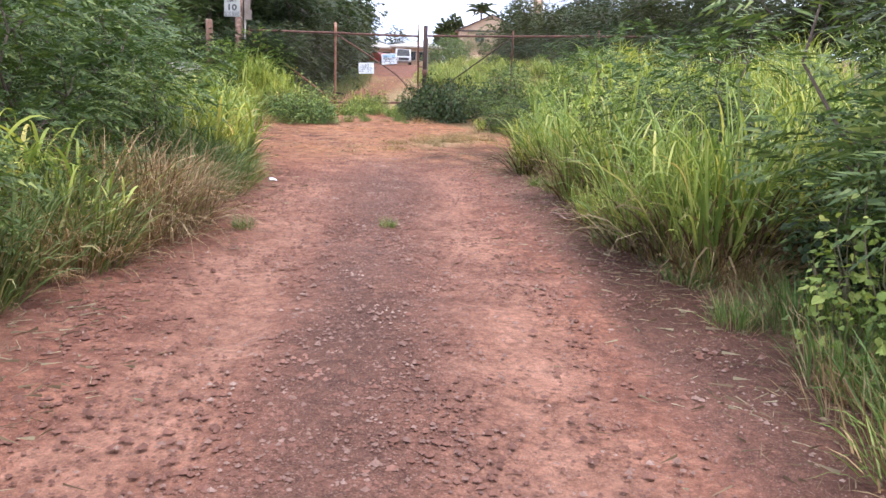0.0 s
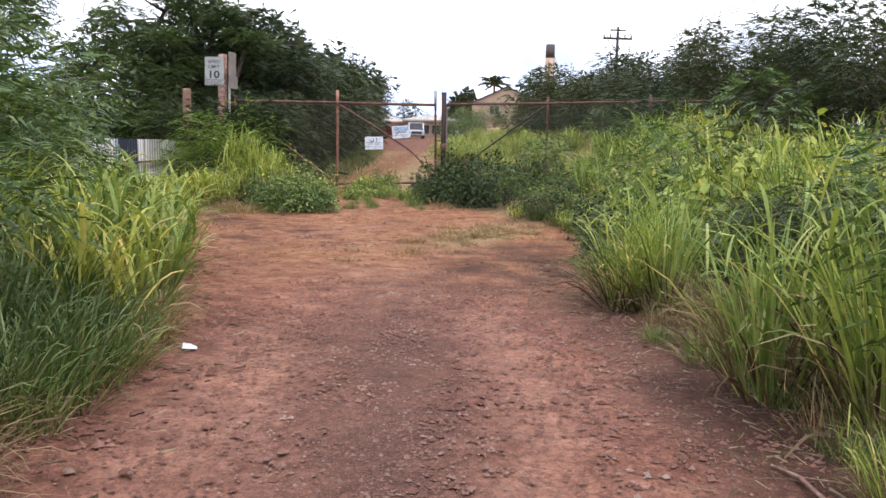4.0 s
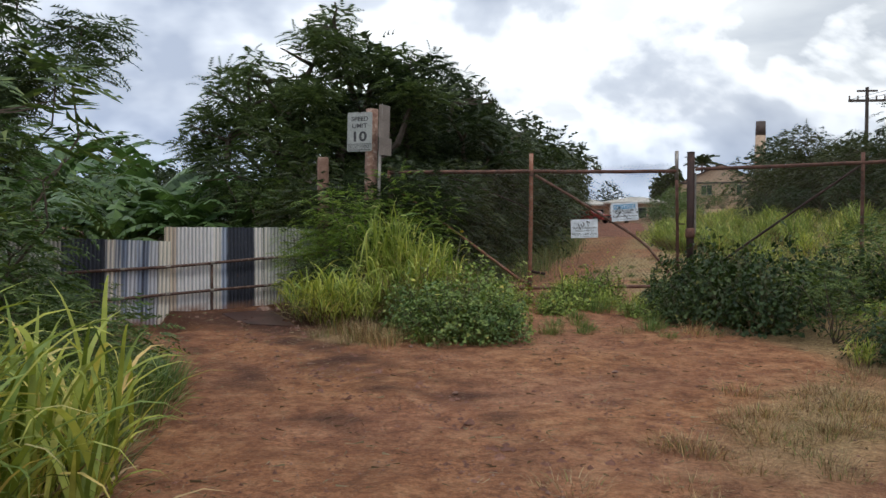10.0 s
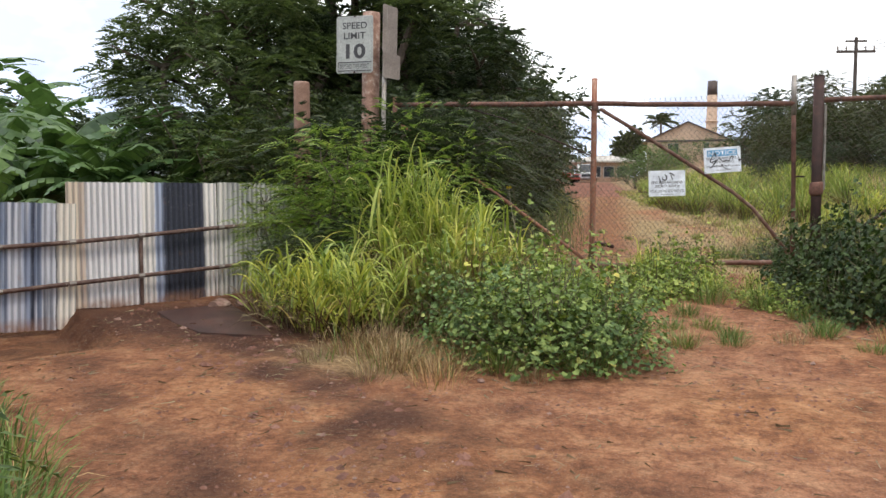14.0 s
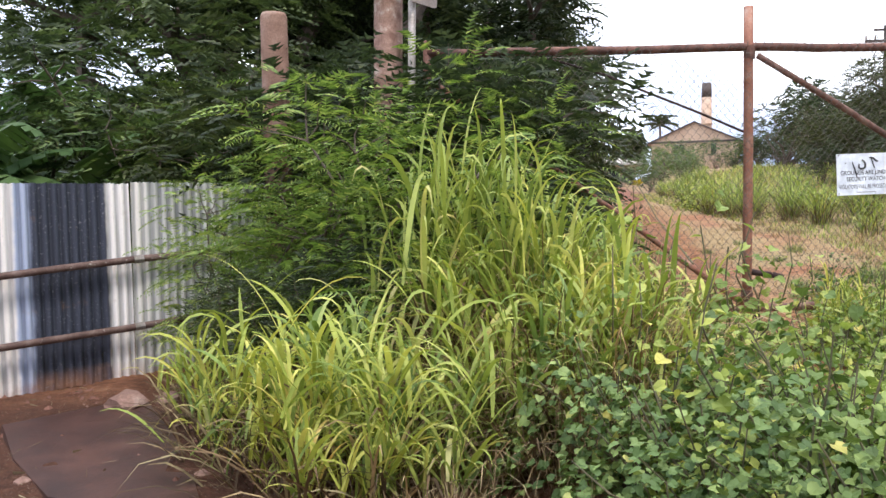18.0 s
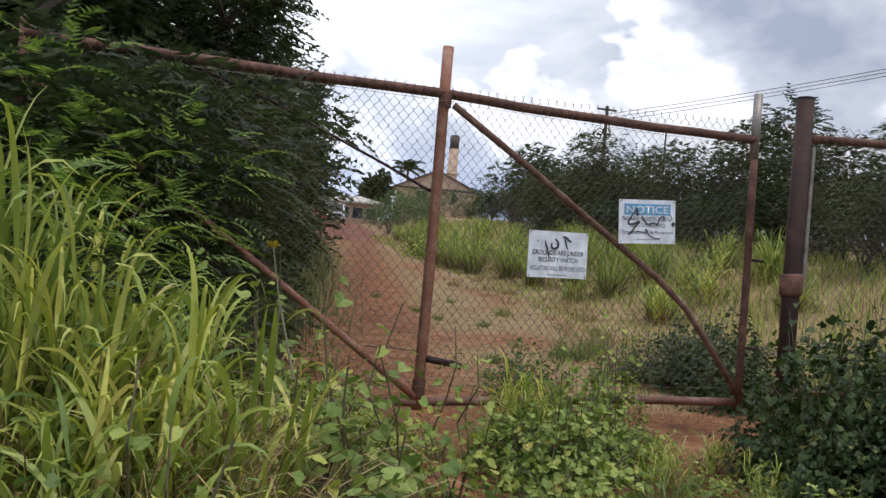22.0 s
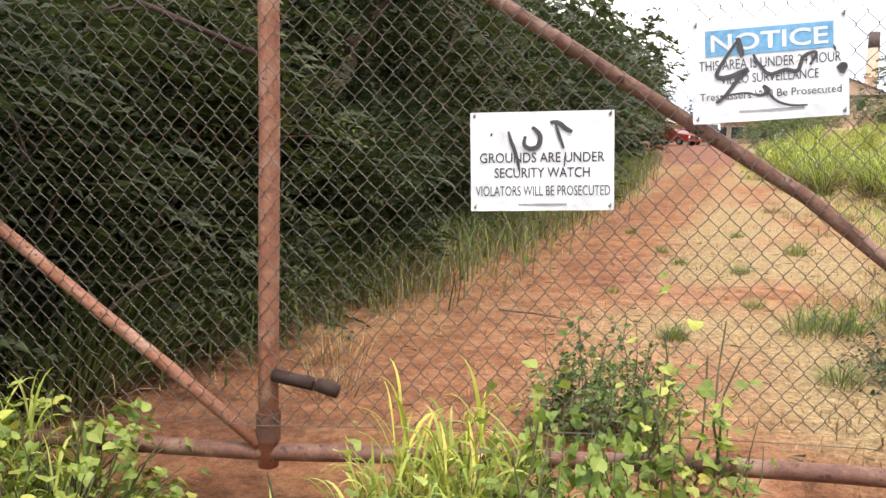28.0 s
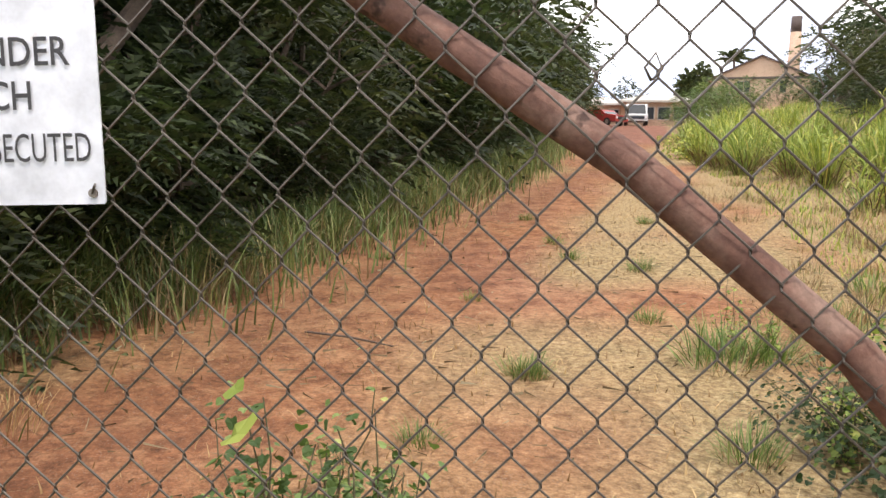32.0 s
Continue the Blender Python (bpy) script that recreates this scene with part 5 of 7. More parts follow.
def rail_z(low, x):
    return 1.372 + 0.075 * x if low else 1.845 + (0.09 if x > 0 else 0.06) * x


for low in (True, False):
    pipe("rail", [(x, -0.055, rail_z(low, x)) for x in (-3.7, -2.4, -1.2, 0, 0.8, end, end + 1.9)], 0.026, M_RAIL, tin, "dark brown rusted pipe rail")
    for xx in (seam - 0.03, 0.03, -0.72, end + 0.02):
        part("clamp", Geo().tube([(xx - 0.035, -0.057, rail_z(low, xx) - 0.002), (xx + 0.035, -0.057, rail_z(low, xx) + 0.004)], 0.030, 8), M_GALV, tin)
pipe("stake", [(seam - 0.01, -0.03, 0.85), (seam - 0.03, -0.03, rail_z(False, seam))], 0.022, M_RAIL, tin, "rusty pipe stake")


# ---- trees ----
def big_tree(name, x, y, seed, blobs, count, label, trunk=0.16, mat=None, length=0.30, leaflet=0.095, width=0.022, group=""):
    t = thing(name, pose(x, y, land(x, y) - 0.05), label, "tree", group)
    a, b = feathery(seed, blobs, count, mat or M_DARK, M_BARK, (0, 0, 0), trunk, length, leaflet, width, 5, 0.2, 9, True)
    part("trunk", a, None, t, "grey-brown trunk and limbs")
    part("crown", b, None, t)
    return t


def blob_field(seed, n, box, rad, squash=0.8):
    r = rng_of(seed)
    (x0, y0, z0), (x1, y1, z1) = box
    return [((r.uniform(x0, x1), r.uniform(y0, y1), r.uniform(z0, z1)), (r.uniform(*rad), r.uniform(*rad), r.uniform(*rad) * squash)) for _ in range(n)]


tree_blobs = blob_field(5, 13, ((-2.05, -1.4, 1.4), (2.6, 1.6, 4.2)), (0.9, 1.5)) + [((-0.2, 0, 5.2), (1.3, 1.2, 0.9)), ((-1.5, 0.2, 4.9), (1.1, 1.0, 0.8)), ((1.2, 0.3, 4.9), (1.2, 1.1, 0.9)), ((0.3, 0.1, 6.1), (0.95, 0.9, 0.65)), ((2.3, 0.0, 4.2), (1.1, 1.0, 0.8))]
big_tree("tree", -8.8, 28.6, 201, tree_blobs, 11500, "broad dark green tree with an uneven airy crown", 0.17, M_TREE)
side_blobs = blob_field(6, 13, ((-1.6, -2.4, 0.7), (1.4, 2.4, 4.0)), (0.8, 1.3)) + [((0.0, -1.4, 4.9), (1.2, 1.2, 0.8)), ((0.3, 1.0, 4.6), (1.2, 1.3, 0.8))]
big_tree("tree", -6.6, 30.2, 202, side_blobs, 9500, "dark dense tree leaning over the gate", 0.13)
over_blobs = blob_field(7, 7, ((-1.6, -1.2, 1.6), (0.6, 1.4, 4.2)), (0.7, 1.1)) + [((0, 0, 2.3), (0.8, 0.8, 0.7)), ((0.2, -0.5, 3.2), (0.8, 0.7, 0.6)), ((-0.2, 0.4, 3.6), (0.8, 0.7, 0.6)), ((0.3, -0.3, 4.3), (0.8, 0.7, 0.5)), ((1.2, 0.2, 3.9), (0.9, 0.6, 0.35)), ((1.0, 0.9, 4.6), (0.9, 0.6, 0.4)), ((-0.5, 0, 5.2), (1.2, 1.0, 0.7)), ((0.3, 0.4, 5.9), (1.0, 0.9, 0.5))]
big_tree("tree", -10.2, 20.4, 203, over_blobs, 9000, "slender tree with feathery drooping branches beside the track", 0.03, M_TREE, 0.32, 0.09, 0.016)
near_blobs = blob_field(8, 8, ((-1.0, -1.6, 0.8), (0.7, 1.8, 2.6)), (0.6, 0.95))
big_tree("tree", -4.6, 9.5, 204, near_blobs, 2300, "small feathery tree standing in the grass", 0.05, M_KOA, 0.28, 0.09, 0.014)

# the wall of growth along the drive beyond the gate
random.seed(4)
y = 31.5
while y < 98:
    for k in range(2):
        xx = left_edge(y) - 1.9 - 2.1 * k - random.uniform(0, 0.5)
        put(random.choice(MASS if y < 38 and k == 0 else FAR), xx, y + random.uniform(-0.8, 0.8), random.uniform(1.05, 1.35) * (1.0 + 0.006 * (y - 30)), tall=1.3 if k else 1.1)
    y += 2.3 + 0.035 * (y - 31)
for x, y, s in ((-7.6, 27.6, 0.85), (-9.6, 26.6, 0.8), (-5.9, 28.9, 0.8)):
    put(random.choice(MASS), x, y, s)

for x, y, sc in ((-9.3, 26.6, 0.95), (-8.6, 25.9, 1.1), (-9.0, 27.2, 1.2), (-8.0, 26.6, 1.3)):
    put(random.choice(KOA), x, y, sc)

# the hedge on the bank to the east
hedge = [(9.6, 14), (10.2, 17), (9.0, 19.5), (9.8, 22), (9.0, 24.5), (9.4, 27), (8.3, 29), (9.6, 31), (8.2, 33), (8.4, 36), (7.2, 39), (7.8, 42), (6.4, 45), (6.9, 48), (5.4, 50), (6.0, 53), (4.4, 55),
         (4.6, 59), (3.4, 62), (11.5, 20), (11.8, 26), (11, 33), (10.2, 39), (9.4, 46), (8.2, 54), (6.8, 60), (5.8, 66), (12.0, 10), (10.6, 6), (9.6, 2)]
for x, y in hedge:
    s = random.uniform(0.9, 1.12) * (1.05 if y > 35 else 0.95)
    put(random.choice(HEDGE if 12 < y < 56 else FAR), x, y, s, tall=1.05)
for x, y in ((8.2, 26.5), (7.8, 30), (7.4, 33.5), (7.2, 37), (6.4, 41), (6.0, 44.5), (5.2, 48), (4.6, 51.5), (3.9, 54.5), (8.4, 23), (8.8, 20.5)):
    put(random.choice(HEDGE), x, y, random.uniform(0.7, 0.85), tall=1.0)
for x, y in ((6.2, 30.5), (5.4, 35), (4.6, 40), (3.4, 45), (2.4, 50), (5.2, 26), (6.6, 24), (7.2, 21)):
    put(random.choice(SHADY), x, y, random.uniform(0.8, 1.1), tall=0.85)

# ---- banana plants ----
def banana_leaf(r, length, width, az, rise, base_z):
    v, f = [], []
    n = 15
    x, z, t = 0.0, base_z, rise
    for i in range(n):
        u = i / (n - 1)
        w = width * math.sin(math.pi * min(1.0, 0.08 + 0.92 * u) ** 0.85) * 0.5
        x2, z2 = x + math.cos(t) * length / n, z + math.sin(t) * length / n
        for sgn in (-1, 1):
            ww = w * r.uniform(0.82, 1.05) * sgn
            k = len(v)
            sag = -abs(ww) * r.uniform(0.25, 0.75)
            e0 = 0.93 if r.uniform() < 0.6 else 0.75
            xe = x + (x2 - x) * e0
            v += [(x, 0, z), (x2, 0, z2), (xe + 0.03, ww, z + (z2 - z) * e0 + sag), (x + 0.03, ww, z + sag)]
            f.append((k, k + 1, k + 2, k + 3) if sgn > 0 else (k + 3, k + 2, k + 1, k))
        x, z = x2, z2
        t -= r.uniform(0.07, 0.16)
    m = Matrix.Rotation(az, 4, "Z")
    return [tuple(m @ Vector(p)) for p in v], f


def banana(seed, height):
    r = rng_of(seed)
    g = Geo()
    g.tube([(0, 0, 0), (0.02, 0, height * 0.5), (0.0, 0.02, height)], [0.11, 0.095, 0.06], 10)
    verts, faces = [], []
    for i in range(13):
        v, f = banana_leaf(r, r.uniform(1.7, 2.5), r.uniform(0.38, 0.5), i * 2.4 + r.uniform(-0.4, 0.4), r.uniform(0.6, 1.45), height - 0.05 - 0.05 * i)
        k = len(verts)
        verts += v
        faces += [tuple(j + k for j in q) for q in f]
    ob = thing("banana_plant", Matrix(), "banana plant with large tattered green leaves", "banana plant", "banana plants")
    part("stem", g, M_STEM, ob, "", True)
    part("foliage", raw_mesh("foliage", verts, faces, M_BANANA), None, ob)
    return ob


BANANA = [banana(301, 1.7), banana(302, 1.4)]
for x, y, s in ((-17.0, 33.0, 1.35), (-15.0, 31.5, 1.1), (-13.6, 29.0, 1.05), (-12.4, 27.2, 0.95), (-11.6, 25.6, 0.9), (-14.4, 26.4, 1.1), (-16.6, 28.6, 1.25), (-13.0, 24.2, 0.95), (-10.4, 25.6, 0.8), (-18.5, 30.0, 1.3), (-15.6, 24.6, 1.1), (-19.8, 34.5, 1.4), (-12.2, 25.6, 0.75), (-11.2, 24.4, 0.65), (-13.8, 27.6, 0.9), (-15.2, 29.8, 1.0), (-12.6, 23.2, 0.7), (-10.6, 26.2, 0.8), (-10.0, 25.2, 0.6), (-9.7, 26.0, 0.72)):
    put(BANANA[int(x * 7) % 2], x, y, s * 1.15)

for x, y in ((-14, 36), (-17, 38.5), (-20, 38), (-23, 36), (-25, 32), (-26, 28), (-25, 23), (-23, 18), (-21, 14), (-19, 40), (-12, 38), (-22, 41)):
    put(random.choice(FAR), x, y, random.uniform(1.1, 1.35), tall=0.9)

# ---- far things up the drive ----
M_TAN = worn("tan_wall_paint", [(0.3, (0.50, 0.34, 0.23)), (0.7, (0.62, 0.45, 0.32))], 0.6, 0.85, 0, 9, 0.2, 0.01)
M_ROOF = worn("faded_orange_roof", [(0.3, (0.24, 0.13, 0.09)), (0.6, (0.33, 0.19, 0.135)), (0.75, (0.42, 0.28, 0.21))], 0.5, 0.8, 0, 6, 0.3, 0.02)
M_ROOFG = worn("pale_sheet_roof", [(0.3, (0.42, 0.39, 0.34)), (0.7, (0.58, 0.54, 0.48))], 0.5, 0.7, 0, 6, 0.2, 0.02)
M_STACK = worn("stained_concrete_stack", [(0.3, (0.42, 0.29, 0.20)), (0.7, (0.58, 0.43, 0.32))], 0.4, 0.9, 0, 5, 0.3, 0.03)
M_SOOT = worn("soot_blackened_concrete", [(0.3, (0.06, 0.05, 0.045)), (0.7, (0.13, 0.10, 0.09))], 0.4, 0.9, 0, 5, 0.3, 0.03)
M_GLASSD = plain("dark_window_glass", (0.03, 0.035, 0.04), 0.15)
M_WHITEC = plain("white_car_paint", (0.62, 0.63, 0.64), 0.35)
M_REDC = plain("dull_red_car_paint", (0.35, 0.04, 0.03), 0.4)
M_RUBBER = plain("black_rubber", (0.025, 0.025, 0.025), 0.85)
M_POLE = worn("dark_creosoted_pole", [(0.3, (0.05, 0.04, 0.035)), (0.7, (0.11, 0.09, 0.08))], 2, 0.9)


def hip_house(x, y, z, w, d, wall_h, roof_h, label, wall_mat, roof_mat, over=0.7):
    h = thing("house", pose(x, y, z), label, "house")
    g = Geo().box((-w / 2, -d / 2, -2.5), (w / 2, d / 2, wall_h))
    part("wall", g, wall_mat, h)
    a, b = w / 2 + over, d / 2 + over
    ridge = w * 0.16
    v = [(-a, -b, wall_h), (a, -b, wall_h), (a, b, wall_h), (-a, b, wall_h), (-ridge, 0, wall_h + roof_h), (ridge, 0, wall_h + roof_h)]
    v += [(p[0], p[1], p[2] + 0.18) for p in v]
    part("roof", Geo().add(v, [(6, 7, 11, 10), (7, 8, 11), (8, 9, 10, 11), (9, 6, 10), (0, 1, 7, 6), (1, 2, 8, 7), (2, 3, 9, 8), (3, 0, 6, 9), (3, 2, 1, 0)]), roof_mat, h)
    for i in range(4):
        wx = -w / 2 + w * (i + 0.5) / 4
        win = part("window", Geo().box((wx - 0.5, -d / 2 - 0.04, wall_h - 1.5), (wx + 0.5, -d / 2 + 0.05, wall_h - 0.45)), M_GLASSD, h)
        fr = Geo()
        for p, q in (((wx - 0.58, wall_h - 1.58), (wx + 0.58, wall_h - 1.5)), ((wx - 0.58, wall_h - 0.45), (wx + 0.58, wall_h - 0.37)), ((wx - 0.58, wall_h - 1.5), (wx - 0.5, wall_h - 0.45)), ((wx + 0.5, wall_h - 1.5), (wx + 0.58, wall_h - 0.45))):
            fr.box((p[0], -d / 2 - 0.08, p[1]), (q[0], -d / 2 - 0.002, q[1]))
        part("frame", fr, M_ROOFG, win)
    return h


def gable_house(x, y, z, turn, w, d, wall_h, roof_h, label):
    """A house whose gable end faces down the drive: a cladding board runs across at the eaves."""
    h = thing("house", pose(x, y, z, 0, 0, turn), label, "house")
    a = w / 2
    v = [(-a, -d / 2, -2.5), (a, -d / 2, -2.5), (a, -d / 2, wall_h), (0, -d / 2, wall_h + roof_h), (-a, -d / 2, wall_h), (-a, d / 2, -2.5), (a, d / 2, -2.5), (a, d / 2, wall_h), (0, d / 2, wall_h + roof_h), (-a, d / 2, wall_h)]
    part("wall", Geo().add(v, [(0, 1, 2, 3, 4), (9, 8, 7, 6, 5), (1, 6, 7, 2), (5, 0, 4, 9)]), M_TAN, h)
    o, t = 0.55, 0.14
    for sgn, name in ((-1, "roof"), (1, "roof")):
        e, k = sgn * (a + o), roof_h / a
        q = [(0, wall_h + roof_h + 0.02), (e, wall_h - o * k + 0.02), (e, wall_h - o * k + 0.02 + t), (0, wall_h + roof_h + 0.02 + t)]
        rv = [(px, py, pz) for py in (-d / 2 - 0.2, d / 2 + 0.2) for px, pz in q]
        part(name, Geo().add(rv, [(0, 1, 2, 3), (7, 6, 5, 4), (3, 2, 6, 7), (1, 0, 4, 5), (2, 1, 5, 6)]), M_ROOF, h, "weathered roof slope")
        part("barge_board", Geo().add([(0, -d / 2 - 0.25, wall_h + roof_h + 0.02), (e, -d / 2 - 0.25, wall_h - o * k + 0.02), (e, -d / 2 - 0.25, wall_h - o * k + 0.18), (0, -d / 2 - 0.25, wall_h + roof_h + 0.18),
                                       (0, -d / 2 - 0.205, wall_h + roof_h + 0.02), (e, -d / 2 - 0.205, wall_h - o * k + 0.02), (e, -d / 2 - 0.205, wall_h - o * k + 0.18), (0, -d / 2 - 0.205, wall_h + roof_h + 0.18)],
                                      [(0, 1, 2, 3), (7, 6, 5, 4), (3, 2, 6, 7), (1, 0, 4, 5), (2, 1, 5, 6)]), M_SOOT, h, "dark barge board")
    part("eaves_board", Geo().box((-a - 0.1, -d / 2 - 0.14, wall_h - 0.12), (a + 0.1, -d / 2 - 0.01, wall_h + 0.1)), M_SOOT, h, "dark board across the gable")
    for wx in (-a * 0.42, -a * 0.28, a * 0.45):
        win = part("window", Geo().box((wx - 0.28, -d / 2 - 0.04, wall_h - 1.45), (wx + 0.28, -d / 2 + 0.05, wall_h - 0.35)), M_GLASSD, h)
        part("frame", Geo().box((wx - 0.34, -d / 2 - 0.06, wall_h - 1.53), (wx + 0.34, -d / 2 - 0.005, wall_h - 1.46)).box((wx - 0.34, -d / 2 - 0.06, wall_h - 0.34), (wx + 0.34, -d / 2 - 0.005, wall_h - 0.27)), M_ROOFG, win)
    return h


gable_house(4.1, 122.0, 8.2, -8, 9.5, 12.0, 2.75, 2.15, "tan gabled house with a red-brown roof up the slope")
hip_house(-6.2, 106.0, 5.6, 5.6, 5.0, 2.0, 0.75, "low pale-roofed shed at the end of the drive", M_TAN, M_ROOFG)
hip_house(-13.0, 112.0, 5.8, 6.0, 5.0, 1.9, 0.8, "low pale-roofed shed half hidden by trees", M_TAN, M_ROOFG)
st = thing("chimney_stack", pose(24.4, 330, 14), "tall old concrete mill chimney with a soot-dark top", "chimney")
part("shaft", Geo().tube([(0, 0, 0), (0, 0, 32.0)], [2.35, 1.8], 20), M_STACK, st, "", True)
part("top", Geo().tube([(0, 0, 32.02), (0, 0, 37.2)], [1.82, 1.72], 20), M_SOOT, st, "soot-blackened top", True)
part("collar", Geo().tube([(0, 0, 22.0), (0, 0, 22.3), (0, 0, 22.6)], [2.0, 2.5, 2.0], 20), M_STACK, st)

pt = thing("palm_tree", pose(1.8, 175, 8.6), "far palm tree with a ragged crown", "palm tree")
part("trunk", Geo().tube([(0, 0, 0), (0.15, 0, 6), (0, 0, 11.3)], [0.3, 0.24, 0.2], 8), M_BARK, pt)
pv, pf = [], []
r_ = rng_of(77)
for i in range(24):
    frond_sprays(pv, pf, r_, (0, 0, 11.0), (math.cos(i * 2.4), math.sin(i * 2.4), r_.uniform(-0.1, 1.4)), r_.uniform(2.8, 3.7), 13, 0.85, 0.22, 0.9)
part("crown", raw_mesh("crown", pv, pf, M_DARK), None, pt)

put(CLUMP, -3.9, 150, 1.35, tall=1.65)
for x, y, s, tl in ((-11.5, 130, 1.5, 1.0), (-8.4, 134, 1.4, 0.8), (-5.4, 131, 1.2, 0.8), (-14.8, 128, 1.3, 0.9), (-17, 118, 1.6, 0.9), (11, 128, 1.3, 0.9), (15, 132, 1.6, 1), (9.5, 112, 1.3, 0.9),
                    (-22, 120, 1.8, 1), (20, 128, 1.7, 1), (13, 116, 1.4, 0.9), (0.8, 117, 0.3, 0.7), (7.5, 115, 0.45, 0.8), (17, 100, 1.5, 1), (12, 84, 1.3, 1), (14, 92, 1.5, 1), (10, 75, 1.2, 1)):
    put(random.choice(FAR), x, y, s, tall=tl)


def car(x, y, z, turn, paint, label, tall=1.4, pickup=False):
    c = thing("truck" if pickup else "car", pose(x, y, z, 0, 0, turn), label, "truck" if pickup else "car")
    body = Geo()
    ln, w = 2.2, 0.9
    prof = [(-ln, 0.35), (-ln, 0.85), (-ln * 0.55, 0.95), (-ln * 0.3, tall), (ln * 0.4, tall), (ln * 0.62, 0.95), (ln, 0.85), (ln, 0.35)]
    n = len(prof)
    body.add([(-w, p, q) for p, q in prof] + [(w, p, q) for p, q in prof], [tuple(range(n)), tuple(range(2 * n - 1, n - 1, -1))] + [((i + 1) % n, i, i + n, (i + 1) % n + n) for i in range(n)])
    part("body", body, paint, c)
    part("windscreen", Geo().add([(-0.78, -ln * 0.53, 0.99), (0.78, -ln * 0.53, 0.99), (0.72, -ln * 0.315, tall - 0.06), (-0.72, -ln * 0.315, tall - 0.06), (-0.78, -ln * 0.53 + 0.02, 0.97), (0.78, -ln * 0.53 + 0.02, 0.97), (0.72, -ln * 0.30, tall - 0.06), (-0.72, -ln * 0.30, tall - 0.06)],
                                  [(0, 1, 2, 3), (0, 4, 5, 1), (1, 5, 6, 2), (2, 6, 7, 3), (3, 7, 4, 0)]), M_GLASSD, c, m=pose(0, -0.02, 0.01))
    part("grille", Geo().box((-0.6, -ln - 0.03, 0.5), (0.6, -ln + 0.01, 0.75)), M_GLASSD, c)
    for sx in (-1, 1):
        part("headlight", Geo().tube([(sx * 0.7, -ln - 0.03, 0.68), (sx * 0.7, -ln + 0.02, 0.68)], 0.1, 10), M_SIGN, c)
        for sy in (-1.35, 1.35):
            wh = part("wheel", Geo().tube([(sx * 0.75, sy, 0.33), (sx * 0.95, sy, 0.33)], 0.33, 14), M_RUBBER, c)
            part("rim", Geo().tube([(sx * 0.94, sy, 0.33), (sx * 0.965, sy, 0.33)], 0.19, 10), M_GALV, wh)
    return c


car(-7.7, 100.0, land(-7.7, 100), 8, M_WHITEC, "white pickup truck parked at the end of the drive", 1.85, True)
car(-10.4, 97.0, land(-10.4, 97), 60, M_REDC, "dull red car parked at the end of the drive", 1.35)
car(-13.2, 101.0, land(-13.2, 101), 80, M_GLASSD, "dark car parked at the end of the drive", 1.4)


def power_pole(x, y, z, top, arm, label):
    p = thing("utility_pole", pose(x, y, z, 0, 0, 6), label, "utility pole", "utility poles")
    part("shaft", Geo().tube([(0, 0, -1), (0, 0, top)], [0.17, 0.12], 8), M_POLE, p)
    if arm:
        part("crossarm", Geo().box((-arm, -0.08, top - 1.05), (arm, 0.08, top - 0.88)), M_POLE, p)
        part("crossarm", Geo().box((-arm * 0.55, -0.08, top - 0.32), (arm * 0.55, 0.08, top - 0.2)), M_POLE, p)
        for k in (-0.95, -0.5, 0.5, 0.95):
            part("insulator", Geo().tube([(arm * k, 0, top - 0.9), (arm * k, 0, top - 0.6)], 0.06, 6), M_GALV, p)
    return p


power_pole(11.75, 76, 4.0, 10.45, 1.25, "dark timber utility pole with crossarms on the hill")
power_pole(32, 120, 8, 13.3, 0.0, "bare dark pole top above the bushes")
for k in range(3):
    cab = thing("power_line", Matrix(), "thin dark overhead cable", "cable", "power lines")
    a, b = Vector((11.75 - 1.1 + k * 1.1, 76, 13.6)), Vector((33 + k * 1.2, 14, 15.2 + 0.5 * k))
    part("cable", Geo().tube([a.lerp(b, i / 24) - Vector((0, 0, 1.4 * math.sin(math.pi * i / 24))) for i in range(25)], 0.018, 4), M_POLE, cab)

# ---- growth along the track ----
random.seed(9)


def row(kinds, places, tall=(1.0, 1.0)):
    for x, y, s in places:
        put(random.choice(kinds), x, y, s, tall=random.uniform(*tall))


# west side: feathery shrubs behind, grass and dead straw at their foot
y = -1.5
while y < 16.4:
    e_x = left_edge(y)
    if not 8.4 < y < 11.5:
        put(random.choice(KOA), e_x - random.uniform(0.75, 1.05), y, random.uniform(0.42, 0.6), tall=random.uniform(0.8, 1.2))
    put(random.choice(KOA), e_x - random.uniform(1.5, 2.0), y + random.uniform(-0.3, 0.3), random.uniform(0.8, 1.1))
    put(random.choice(VERGE if 6.3 < y < 9.8 else TALL), e_x - random.uniform(0.55, 1.0), y + 0.3, random.uniform(0.5, 0.75))
    put(random.choice(LOW), e_x - random.uniform(0.1, 0.4), y + random.uniform(-0.3, 0.3), random.uniform(0.5, 0.9))
    if random.random() < 0.5:
        put(random.choice(STRAW), e_x - random.uniform(0.1, 0.4), y, random.uniform(0.6, 1.0))
    y += random.uniform(0.7, 0.95)
row(STRAW, ((-1.45, 6.6, 1.7), (-1.6, 7.1, 1.5), (-1.5, 6.0, 1.4), (-1.9, 6.5, 1.7)), (1.4, 1.4))
row(HAY, ((-1.4, 5.95, 1.0), (-1.45, 6.5, 0.95), (-1.6, 7.0, 0.8), (-1.75, 6.1, 1.15)))
row(VERGE, ((-1.35, 4.95, 0.8), (-1.6, 4.45, 0.85), (-1.5, 3.9, 0.75), (-2.0, 4.0, 0.9), (-1.75, 5.35, 0.9)))
